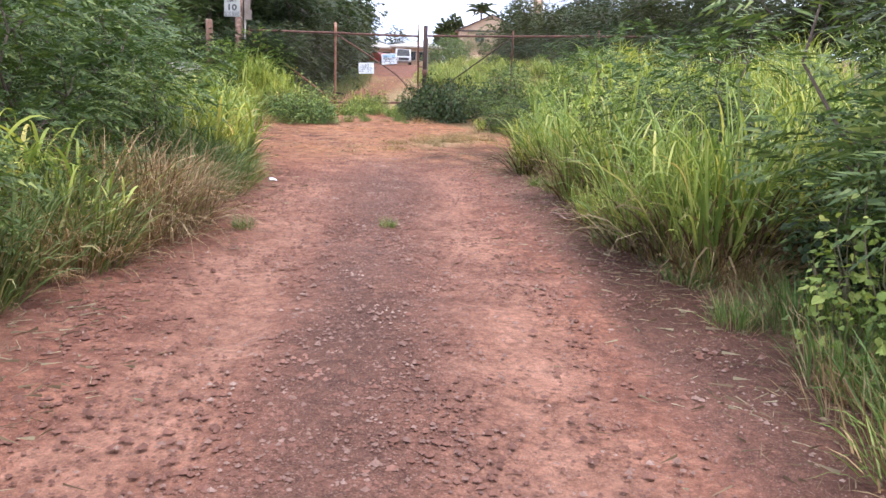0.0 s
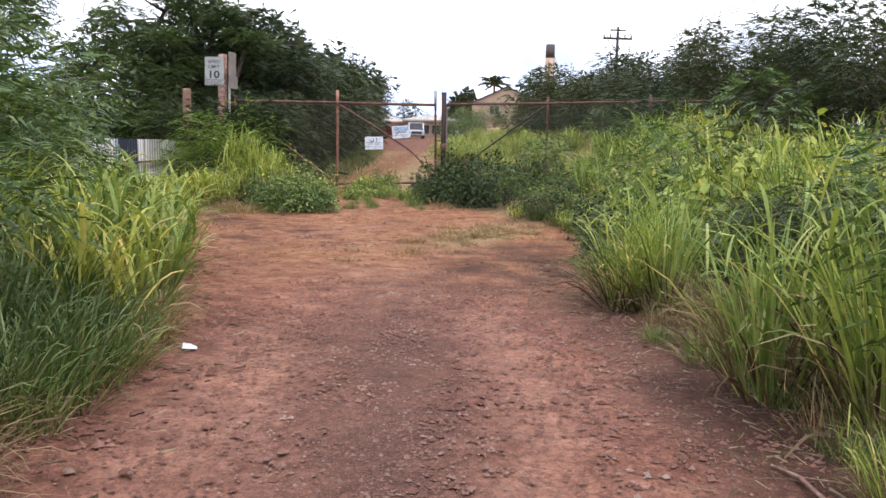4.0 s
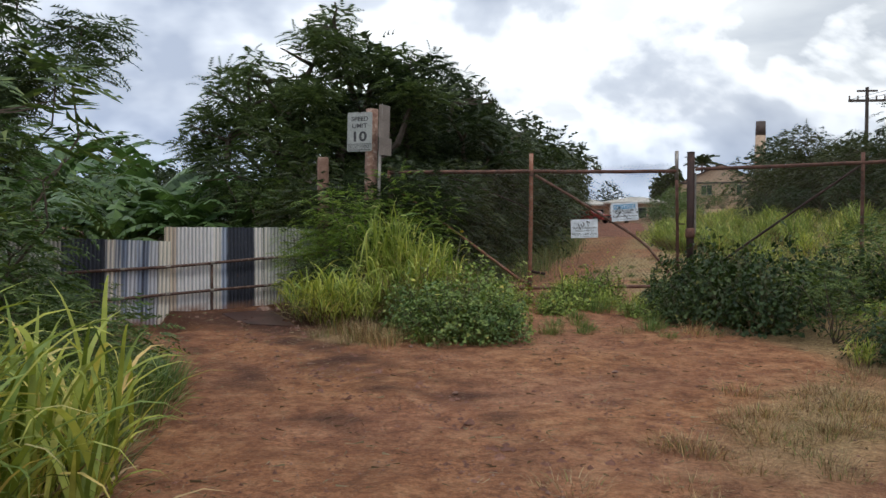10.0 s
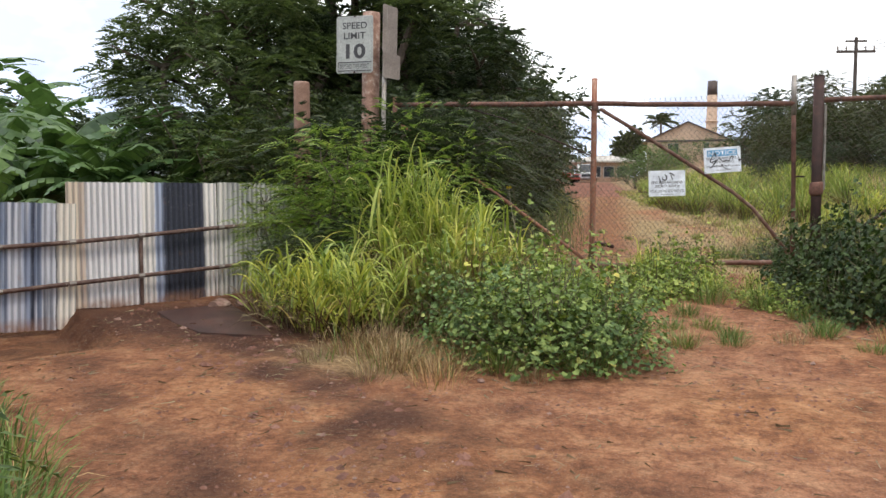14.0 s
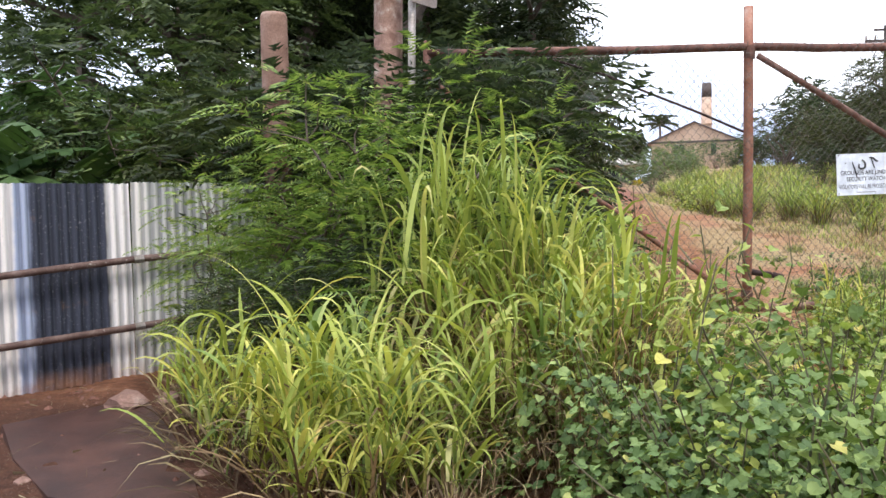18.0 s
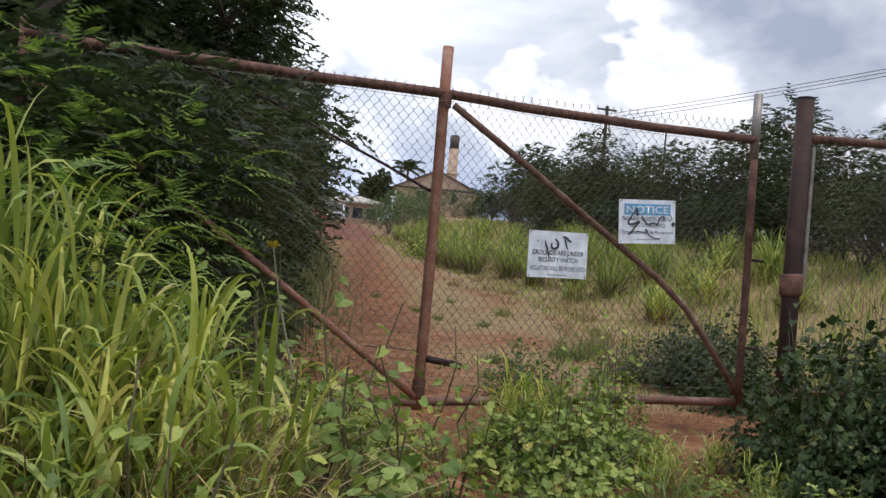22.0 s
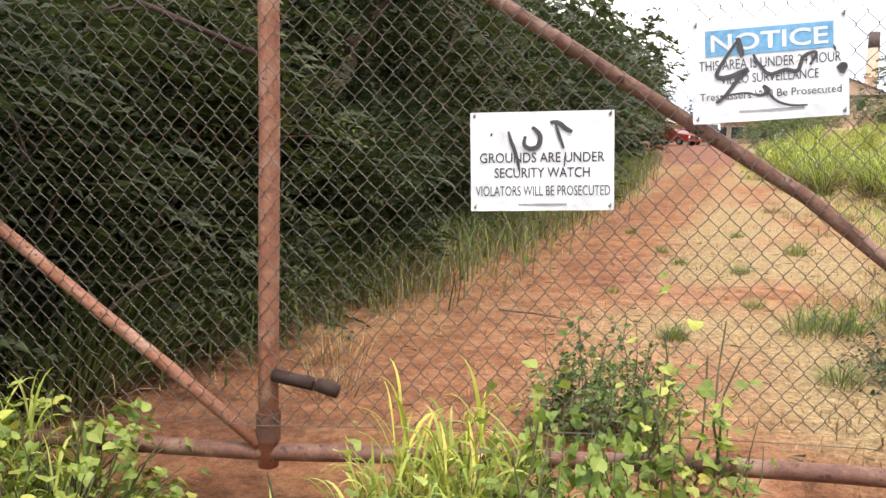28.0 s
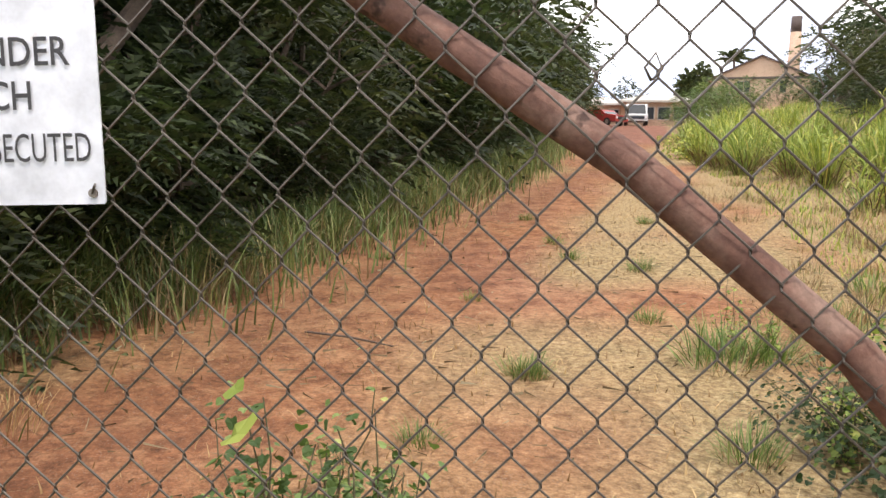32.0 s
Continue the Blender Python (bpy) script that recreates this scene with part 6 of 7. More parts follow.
row(STRAP, ((-1.85, 5.25, 1.05), (-2.2, 4.7, 1.15), (-1.45, 5.2, 0.7)))
row(HAY, ((-1.5, 4.7, 0.75), (-1.45, 5.35, 0.7), (-1.75, 4.2, 0.7)))
row(LUSH, ((-2.0, 9.8, 1.0), (-2.15, 10.5, 1.1), (-2.4, 10.1, 1.2), (-2.3, 11.1, 1.05), (-2.5, 11.7, 1.0), (-2.7, 10.7, 1.2), (-3.0, 11.6, 1.2), (-2.9, 12.5, 1.0),
           (-3.3, 13.2, 0.95), (-3.4, 12.3, 1.1), (-3.8, 14.1, 0.8), (-2.6, 12.3, 0.8)))
row(VERGE, ((-1.65, 8.3, 0.75), (-1.6, 8.8, 0.7), (-1.8, 9.3, 0.8), (-1.6, 7.8, 0.7), (-2.1, 8.7, 0.95), (-2.2, 9.4, 0.9)))
row(HAY, ((-1.6, 9.85, 0.45), (-1.75, 10.4, 0.45)))
row(LUSH, ((-3.15, 13.9, 1.15), (-3.45, 14.4, 1.2), (-3.75, 14.8, 0.8), (-3.4, 13.7, 1.2), (-3.2, 13.3, 1.1)))
row(TALL, ((-3.2, 10.2, 1.1), (-3.6, 12.9, 0.9), (-4.1, 14.6, 0.7), (-4.5, 15.6, 0.6)))
row(LOW, ((-1.45, 8.3, 1.1), (-1.5, 8.7, 1.2), (-1.55, 9.1, 1.1), (-1.4, 7.9, 1.0), (-1.75, 9.7, 1.1), (-1.9, 10.3, 1.2), (-2.1, 11.0, 1.2)))
row(KOA, [(left_edge(v) - random.uniform(2.4, 4.5), v, random.uniform(1.15, 1.6)) for v in np.linspace(-1.5, 16.0, 16)])
# the corner where the track forks to the tin fence
row(KOA, ((-5.6, 16.7, 0.85), (-6.6, 17.2, 1.0), (-7.8, 18.2, 1.05), (-6.0, 17.5, 0.5), (-6.7, 18.0, 0.62), (-7.6, 18.9, 0.55), (-8.6, 19.4, 0.6), (-9.4, 19.2, 1.1)))
row(KOA, ((-5.85, 18.15, 0.32), (-6.3, 18.6, 0.34), (-7.1, 19.2, 0.36), (-8.2, 20.0, 0.4)))
row(TALL, ((-4.3, 15.3, 0.55), (-4.6, 16.0, 0.55), (-4.9, 16.6, 0.5), (-5.2, 17.1, 0.45), (-5.5, 17.6, 0.42)))
row(VERGE, ((-3.9, 15.3, 0.6), (-4.1, 14.9, 0.7), (-4.3, 15.8, 0.6)))
row(LOW, ((-4.6, 16.4, 1.1), (-4.75, 16.8, 1.2), (-4.95, 17.2, 1.1), (-5.1, 17.55, 1.1), (-5.3, 17.9, 1.1), (-5.55, 18.3, 1.0), (-5.9, 18.7, 1.0), (-6.4, 19.1, 1.0), (-7.0, 19.6, 0.9), (-4.4, 16.0, 1.0), (-5.2, 17.2, 1.3), (-5.5, 17.8, 1.2)))
random.seed(30)
# east side: separate clumps of guinea grass, dead straw and shade between them
row(TALL, ((2.72, 6.3, 0.85), (3.1, 5.5, 1.05), (2.95, 5.85, 0.95), (3.35, 5.75, 1.1), (3.2, 6.5, 1.1), (2.55, 9.0, 0.98), (2.95, 8.4, 1.1), (3.15, 9.2, 1.15), (2.18, 11.9, 0.92), (2.5, 11.65, 0.95), (2.65, 12.3, 1.0)), (1.0, 1.1))
row(TALL, ((2.45, 7.3, 0.42), (2.6, 7.0, 0.5)), (0.9, 1.0))
row(HAY, ((2.85, 10.3, 0.8), (2.75, 10.9, 0.7), (3.1, 7.7, 0.7), (3.1, 5.35, 0.5), (3.3, 5.2, 0.45)))
y = -1.5
while y < 15.4:
    e_x = right_edge(y)
    if not (9.7 < y < 11.2 or 7.2 < y < 8.0):
        put(random.choice(TALL if y < 6.5 else VERGE + KOA), e_x + random.uniform(1.4, 1.8), y, random.uniform(0.8, 1.05), tall=random.uniform(0.95, 1.15))
    put(random.choice(TALL), e_x + random.uniform(2.1, 2.6), y + 0.5, random.uniform(1.0, 1.2))
    put(random.choice(TALL), e_x + random.uniform(3.0, 3.8), y + 0.2, random.uniform(1.0, 1.15))
    if random.random() < 0.5:
        put(random.choice(SHADY), e_x + random.uniform(1.0, 1.5), y + 0.6, random.uniform(0.4, 0.55))
    put(random.choice(STRAW), e_x + random.uniform(0.15, 0.6), y + random.uniform(-0.3, 1.0), random.uniform(0.6, 1.1))
    put(random.choice(LOW), e_x + random.uniform(0.0, 0.4), y + random.uniform(-0.3, 0.8), random.uniform(0.5, 0.9))
    y += random.uniform(0.95, 1.25)
# dark-leaved shrubs, most set in the gaps to read as shade
row(SHADY, ((3.2, 10.6, 0.55), (3.3, 10.0, 0.6), (3.5, 7.6, 0.6), (3.4, 10.9, 0.55), (5.0, 4.8, 1.1)))
row(KOA, ((4.1, 4.9, 1.1), (4.3, 3.8, 1.1), (4.2, 2.6, 1.0), (4.15, 4.4, 0.75)))
row(BROAD, ((4.0, 4.9, 0.8), (3.8, 2.6, 0.7), (3.9, 4.2, 0.5), (4.1, 6.4, 0.9)), (1.2, 1.4))
row(LOW, ((3.2, 3.4, 1.1), (3.35, 2.9, 1.2), (3.1, 2.5, 1.0), (3.5, 3.8, 1.2), (3.3, 4.3, 1.1), (3.6, 3.2, 1.3), (3.25, 2.0, 1.1)))
row(SPRIG, ((3.3, 3.7, 0.95), (3.6, 3.0, 0.9), (3.45, 3.35, 1.1), (3.4, 4.1, 1.0), (3.65, 3.75, 1.15)))
row(STRAW, ((3.15, 3.0, 1.0), (3.3, 3.5, 1.2), (3.2, 2.3, 1.0)))
row(TALL + LUSH, [(right_edge(v) + random.uniform(3.8, 6.6), v, random.uniform(0.75, 1.05)) for v in np.linspace(-1, 25.5, 34)])
# broad-leaved growth from there to the gate
row(BROAD, ((2.65, 14.3, 0.7), (2.8, 15.2, 0.8), (2.65, 15.9, 0.65), (3.2, 14.6, 0.95), (2.85, 16.6, 0.75), (3.4, 15.8, 0.95), (3.2, 17.4, 0.9), (2.8, 13.4, 0.7)), (0.85, 1.1))
row(BUSHL, ((3.7, 14.2, 1.35), (3.9, 15.4, 1.5), (4.1, 16.8, 1.3), (3.4, 13.1, 1.1), (4.6, 15.0, 1.5), (4.7, 16.3, 1.4)), (1.2, 1.4))
row(STRAP, ((2.6, 13.0, 0.75), (2.75, 15.6, 0.95), (3.3, 14.8, 1.3), (3.0, 16.7, 0.9), (3.5, 15.7, 1.4), (3.3, 13.9, 1.2), (3.7, 16.4, 1.3), (4.2, 14.4, 1.5), (4.3, 15.8, 1.5)))
for x, y, s, t in ((2.9, 18.6, 0.8, 1.1), (3.4, 19.6, 0.9, 1.1), (2.6, 20.8, 0.75, 1.0), (1.9, 22.0, 0.7, 1.0), (0.75, 23.7, 0.85, 1.4), (0.2, 24.5, 0.95, 1.5), (-0.1, 25.5, 0.9, 1.4), (1.0, 24.9, 1.05, 1.4), (1.9, 24.4, 0.9, 1.2), (2.8, 22.8, 0.8, 1.0),
                   (0.35, 26.3, 0.9, 1.3), (-0.6, 24.6, 0.6, 1.2), (1.5, 26.1, 0.9, 1.2), (3.9, 17.6, 1.0, 1.2)):
    put(random.choice(BROAD), x, y, s, tall=t)
row(TALL + STRAP, ((4.6, 16.0, 0.7), (4.9, 18.4, 0.75), (4.6, 20.2, 0.7), (4.6, 22.4, 0.75), (3.2, 26.0, 0.6), (4.2, 25.0, 0.7), (2.6, 25.4, 0.55), (2.4, 19.8, 0.45), (1.5, 21.6, 0.45), (3.3, 24.2, 0.6), (3.6, 23.2, 0.65), (3.4, 21.6, 0.6), (3.2, 18.2, 0.7), (5.2, 24.0, 0.7), (5.0, 21.0, 0.8)))
row(KOA, ((2.2, 21.2, 0.55), (1.4, 22.9, 0.55), (2.5, 23.8, 0.7), (3.6, 20.6, 0.7), (4.6, 19.2, 0.9), (4.0, 23.9, 0.7), (2.2, 25.0, 0.7)))
row(BUSHL, ((4.3, 18.3, 0.9), (3.6, 19.0, 0.8), (4.2, 20.3, 0.9), (3.3, 20.6, 0.75), (4.0, 21.7, 0.9), (2.9, 21.9, 0.7), (3.4, 23.0, 0.8), (4.6, 23.1, 0.9), (2.2, 23.2, 0.65), (3.8, 24.6, 0.85), (5.0, 24.9, 0.9), (2.9, 25.0, 0.7), (5.2, 19.4, 1.0), (5.4, 21.8, 1.0), (5.0, 17.2, 0.95)))
row(LUSH, ((3.5, 18.6, 1.05), (4.1, 19.4, 1.15), (3.7, 20.8, 1.05), (4.6, 21.4, 1.15), (3.2, 22.3, 0.95), (4.0, 22.9, 1.1), (4.9, 22.2, 1.2), (4.6, 18.0, 1.15), (4.5, 20.2, 1.1), (3.9, 24.0, 1.0), (4.8, 23.8, 1.15), (5.4, 20.4, 1.2), (5.6, 23.0, 1.2), (3.5, 16.4, 0.8), (4.4, 17.6, 0.9), (5.0, 18.6, 1.0)))
row(LUSH, ((2.75, 13.9, 0.55), (2.7, 15.1, 0.5), (2.9, 16.1, 0.55), (3.0, 17.2, 0.55), (2.6, 14.7, 0.45)))
row(VERGE, ((2.7, 18.4, 0.5), (2.65, 19.4, 0.5), (2.3, 20.4, 0.55), (1.9, 21.3, 0.5), (2.6, 17.6, 0.45)))
# dry patch east of the fork
for i in range(110):
    y = random.gauss(18.9, 1.4)
    x = random.gauss(0.75 + 0.3 * (y - 18.8), 0.5)
    if x < right_edge(y) + 0.2:
        put(random.choice(STRAW), x, y, random.uniform(0.45, 0.8), tall=random.uniform(0.45, 0.75))
random.seed(31)
# the thicket in front of the gate's hinge side
row(STRAP, ((-5.55, 22.55, 0.95), (-5.2, 22.75, 0.9), (-5.95, 22.8, 0.95), (-6.35, 23.15, 0.85), (-5.6, 23.05, 1.15), (-6.75, 23.6, 0.75), (-4.95, 23.05, 0.85), (-6.0, 23.3, 1.05), (-5.3, 23.2, 1.0)))
row(STRAP, ((-5.4, 24.15, 1.05), (-5.2, 24.05, 1.1), (-5.3, 24.25, 1.05), (-5.25, 23.85, 0.95)), (1.8, 1.95))
row(STRAP, ((-5.05, 24.05, 1.05), (-4.85, 24.05, 1.0), (-4.95, 23.85, 0.95)), (1.6, 1.75))
row(STRAP, ((-4.95, 23.95, 1.15), (-4.75, 23.7, 1.05), (-5.05, 24.2, 1.2), (-4.9, 23.4, 1.0)), (1.2, 1.3))
row(STRAP, ((-4.85, 23.6, 1.15), (-4.6, 23.5, 1.05), (-4.65, 24.05, 1.1), (-4.5, 23.3, 0.9), (-4.4, 23.75, 0.95), (-4.4, 24.1, 0.85), (-4.25, 23.5, 0.75)), (1.1, 1.25))
row(STRAP, ((-4.6, 24.25, 1.1), (-4.8, 24.4, 1.15), (-4.45, 24.0, 1.0), (-4.65, 23.8, 1.0)), (1.2, 1.4))
row(TALL, ((-5.2, 24.2, 1.0), (-4.8, 24.1, 0.8)), (1.05, 1.2))
row(HAY, ((-5.0, 24.2, 0.95), ), (1.8, 1.9))
row(HAY, ((-4.2, 23.9, 0.9), (-4.4, 23.5, 0.9), (-4.7, 23.35, 0.85), (-4.9, 23.75, 1.1), (-4.5, 24.05, 1.1)), (1.1, 1.4))
row(FERN, ((-6.35, 24.45, 0.85), (-5.85, 24.6, 1.05), (-5.95, 24.95, 1.25), (-6.55, 24.95, 1.15), (-5.55, 25.0, 1.05), (-7.0, 24.45, 0.75)))
# dark leaves stand in for the shaded hollow behind the front grass
row(SHADY, ((-5.9, 24.1, 0.55), (-6.4, 23.9, 0.5), (-5.5, 24.6, 0.75)))
row(SHADY, ((-5.45, 26.2, 0.9), (-6.2, 26.4, 1.3), (-7.6, 26.2, 1.3), (-5.5, 26.9, 1.2), (-6.3, 27.6, 1.5), (-5.7, 28.6, 1.3), (-6.9, 25.9, 1.25), (-5.8, 25.9, 1.35)))
# the bush before it and the weeds that run on to the gate
row(NEARB, ((-3.5, 21.95, 0.9), (-2.95, 22.15, 0.72), (-4.0, 22.3, 0.85), (-3.4, 22.7, 1.0), (-4.3, 22.9, 0.85)), (0.95, 1.2))
row(LOW + STRAW, ((-3.1, 21.75, 0.8), (-3.8, 21.7, 0.8), (-2.75, 22.4, 0.7), (-4.2, 22.0, 0.9)))
row(SPRIG, ((-3.7, 22.3, 1.05), (-3.2, 22.4, 1.1), (-4.05, 22.5, 1.1), (-3.45, 21.9, 0.95), (-4.35, 23.2, 1.1), (-3.0, 22.6, 0.9)))
row(VINE, ((-3.9, 23.2, 0.85), (-3.4, 23.3, 0.85), (-4.4, 23.3, 0.85), (-2.95, 22.9, 0.7), (-3.8, 23.8, 0.85), (-3.3, 24.0, 0.7), (-4.3, 23.8, 0.8)), (1.2, 1.5))
row(VINE, ((-3.95, 24.3, 0.9), (-4.1, 25.0, 0.9), (-3.65, 25.75, 0.7), (-4.4, 25.5, 0.9), (-4.3, 25.15, 0.85), (-3.9, 26.1, 0.75), (-3.75, 25.2, 0.75), (-3.6, 24.7, 0.7), (-4.0, 25.6, 0.8)), (1.0, 1.3))
row(VINE, ((-2.55, 25.35, 0.75), (-2.3, 25.75, 0.75), (-2.75, 25.85, 0.65), (-2.45, 26.3, 0.7), (-2.05, 26.1, 0.6), (-2.65, 25.0, 0.55), (-1.05, 25.05, 0.5), (-1.0, 25.9, 0.5), (-1.75, 26.35, 0.5)), (1.0, 1.2))
row(VINE, ((-1.35, 25.25, 0.45), (-1.5, 25.75, 0.4)), (0.8, 0.8))
row(SPRIG, ((-2.5, 25.6, 0.85), (-2.2, 26.1, 0.8), (-3.2, 25.2, 1.0), (-3.8, 24.15, 1.3), (-3.7, 24.3, 1.2), (-4.25, 24.85, 1.3)))
row(LOW, ((-2.7, 25.0, 0.7), (-1.9, 25.4, 0.8), (-3.6, 24.8, 0.6), (-4.2, 24.6, 0.8), (-1.3, 25.2, 0.8), (-3.8, 25.4, 0.7), (-2.2, 24.6, 0.6), (-3.3, 26.1, 0.6), (-2.8, 26.0, 0.9), (-1.0, 24.6, 0.6)))
row(STRAP, ((-4.2, 25.9, 0.5), (-1.3, 26.1, 0.38), (-1.2, 25.6, 0.35), (-1.85, 25.75, 0.42), (-2.7, 26.2, 0.5)))


def by_gate(u, off):
    p = GATE @ Vector((u, -off, 0))
    return p.x, p.y


for u, off, s, t in ((0.72, 0.2, 0.55, 1.2), (0.9, 0.25, 0.55, 1.2), (0.55, 0.3, 0.5, 1.1), (0.8, 0.35, 0.5, 1.1), (-0.75, 0.3, 0.5, 1.2), (-1.2, 0.3, 0.55, 1.2)):
    put(random.choice(STRAP), *by_gate(u, off), s, tall=t)
for u, off, s, t in ((1.2, 0.2, 0.62, 1.7), (0.95, 0.45, 0.5, 1.1), (-0.55, 0.3, 0.6, 0.8), (-0.95, 0.35, 0.7, 1.0), (-1.4, 0.4, 0.85, 1.3), (-1.9, 0.3, 0.9, 1.5)):
    put(random.choice(VINE), *by_gate(u, off), s, tall=t)
for u, off, sc in ((1.58, 0.10, 0.95), (1.42, 0.16, 0.75), (1.7, 0.14, 0.6), (-1.15, 0.75, 1.3), (-0.95, 0.9, 1.0)):
    put(random.choice(SPRIG), *by_gate(u, off), sc)
for i in range(26):
    x, y = random.gauss(-4.7, 0.55), random.gauss(22.0, 0.35)
    put(random.choice(STRAW), x, y, random.uniform(0.45, 0.9))
for i in range(12):
    put(random.choice(STRAW + LOW), random.uniform(-2.4, 0.2), random.uniform(22.9, 24.2), random.uniform(0.4, 0.8))
for x, y, sc, t in ((-0.55, 26.0, 0.85, 1.5), (-0.9, 26.15, 0.5, 1.2), (-0.25, 25.3, 0.75, 1.25), (-0.85, 25.6, 0.6, 1.1), (0.0, 26.2, 0.9, 1.5)):
    put(random.choice(BROAD), x, y, sc, tall=t)
random.seed(32)
# beyond the gate
row(GREY, ((-0.45, 29.3, 0.8), (-0.15, 29.8, 0.9), (-0.75, 29.75, 0.55), (0.2, 29.0, 0.8), (0.3, 30.2, 0.9)), (0.8, 1.0))
row(WEED, ((-2.4, 27.75, 0.66), (-2.2, 27.9, 0.62), (-2.55, 27.9, 0.55), (-2.05, 27.8, 0.55), (-2.3, 28.05, 0.6)))
row(HAY, ((-5.0, 31.5, 0.6), (-5.2, 31.3, 0.6)))
row(VERGE, ((-5.25, 28.6, 0.95), (-5.35, 28.0, 1.0), (-5.25, 27.5, 0.95), (-5.4, 29.2, 0.9), (-5.5, 29.9, 0.85), (-5.65, 30.7, 0.8), (-5.8, 31.4, 0.8), (-5.05, 27.1, 0.75), (-5.6, 27.9, 1.1), (-5.75, 28.8, 1.1)))
row(KOA, ((-6.1, 28.2, 0.8), (-6.3, 29.4, 0.9), (-6.4, 30.8, 0.9)))
row(LOW, ((-2.25, 30.2, 0.45), (-1.7, 31.6, 0.4), (-3.0, 31.8, 0.3), (-1.9, 33.4, 0.45), (-2.9, 34.6, 0.4), (-1.3, 35.2, 0.6), (-3.6, 36.4, 0.4)))
row(SPRIG, ((-1.2, 31.1, 0.45), (-1.0, 30.95, 0.4), (-0.5, 30.5, 0.6), (-0.8, 29.5, 0.55)))
row(BUSHL, ((-1.6, 51.0, 1.2), (-0.2, 50.0, 1.3), (1.2, 44.5, 1.2)), (1.0, 1.3))
row(TALL, ((-1.5, 48.5, 1.0), (-1.0, 47.0, 1.1), (-0.6, 45.5, 1.0), (-0.2, 48.0, 1.2), (0.3, 44.0, 1.1), (0.8, 46.5, 1.2), (0.6, 42.0, 1.0), (1.4, 41.0, 1.1), (-1.9, 53.0, 1.2), (-0.9, 52.0, 1.3), (1.6, 38.5, 1.0), (2.2, 43.0, 1.2)))
for x, y, s in ((-1.25, 30.7, 0.85), (-1.0, 30.9, 0.75), (-2.6, 33.8, 0.4), (-4.25, 33.1, 0.4), (-2.1, 36.6, 0.4), (-2.2, 30.2, 0.35), (-1.15, 29.4, 0.5), (-2.45, 29.1, 0.35), (-0.6, 31.5, 0.8), (-0.4, 29.6, 0.9), (-0.1, 33.0, 0.7)):
    put(random.choice(LOW), x, y, s)
for x, y, s in ((-4.85, 31.2, 1.0), (-4.7, 31.0, 0.8), (-4.9, 29.4, 0.8), (-4.7, 30.2, 0.7), (-4.2, 28.6, 0.7), (-3.9, 28.0, 0.7)):
    put(random.choice(STRAW), x, y, s)
for i in range(38):
    y = random.uniform(29, 44)
    put(random.choice(STRAW), right_edge(y) - random.uniform(-0.8, 1.4), y, random.uniform(0.4, 0.8))
y = 28.2
while y < 70:
    put(random.choice(VERGE), left_edge(y) - random.uniform(0.1, 0.5), y, random.uniform(0.6, 0.85))
    put(random.choice(SHADY), left_edge(y) - random.uniform(1.25, 1.6), y, random.uniform(0.8, 1.1))
    y += 0.7 + 0.03 * (y - 28)
for i in range(44):
    y = random.uniform(33, 72)
    put(random.choice(TALL + STRAP), right_edge(y) + random.uniform(0.9, 4.5), y, random.uniform(0.7, 1.0))
for i in range(9):
    y = random.uniform(70, 96)
    put(random.choice(KOA), right_edge(y) + random.uniform(1, 4), y, random.uniform(1.0, 1.6))
row(KOA, ((-0.2, 111, 1.5), (1.6, 112, 1.65), (3.4, 111, 1.6), (5.2, 112, 1.7), (7.0, 111, 1.75), (8.8, 112, 1.9)))


def sward(name, seed, count, where, height, width, mat, label, near=30.0):
    """Uncountable grass: single bent blades spread over a stretch of ground."""
    r = rng_of(seed)
    v, f = [], []
    for _ in range(count):
        x, y = where(r)
        z = land(x, y) - 0.02
        far = max(1.0, 1.0 + (y - near) * 0.03)
        a, h = r.uniform(0, 6.28), height * r.uniform(0.5, 1.3) * (0.7 + 0.9 * abs(noise.noise((x * 0.6, y * 0.6, seed))))
        h *= 0.35 + 0.65 * smooth(0.3, 3.0, x - right_edge(y)) if x > right_edge(y) - 0.6 and height > 0.4 else 1.0
        w, b = width * far * r.uniform(0.7, 1.3), r.uniform(0.15, 0.9)
        dx, dy = math.cos(a), math.sin(a)
        k = len(v)
        for u in (0, 0.45, 0.8, 1):
            ww = w * (1 - u) + 0.0005
            o = b * h * u * u
            v += [(x + dx * o - dy * ww, y + dy * o + dx * ww, z + h * u * (1 - 0.35 * b * u)), (x + dx * o + dy * ww, y + dy * o - dx * ww, z + h * u * (1 - 0.35 * b * u))]
        f += [(k + 2 * i, k + 2 * i + 1, k + 2 * i + 3, k + 2 * i + 2) for i in range(3)]
    return tagged(new(name, raw_mesh(name, v, f, mat)), label, "grass", kind="stuff")


def bank(r):
    y = 27.6 + 44 * r.uniform() ** 1.7
    return right_edge(y) + r.uniform(-0.5, 6.5), y


def strip(r):
    while True:
        y = 27.6 + 34 * r.uniform() ** 1.6
        x = r.uniform(left_edge(y) - 0.4, right_edge(y) + 0.3)
        if 0.75 + 1.5 * noise.noise((x * 0.7, y * 0.45, 13.0)) > r.uniform(0.2, 1.3) * (1.0 if x > -3.4 else 1.6):
            return x, y


def west_foot(r):
    y = 27.6 + 40 * r.uniform() ** 1.6
    return left_edge(y) + r.normal(-0.15, 0.4), y


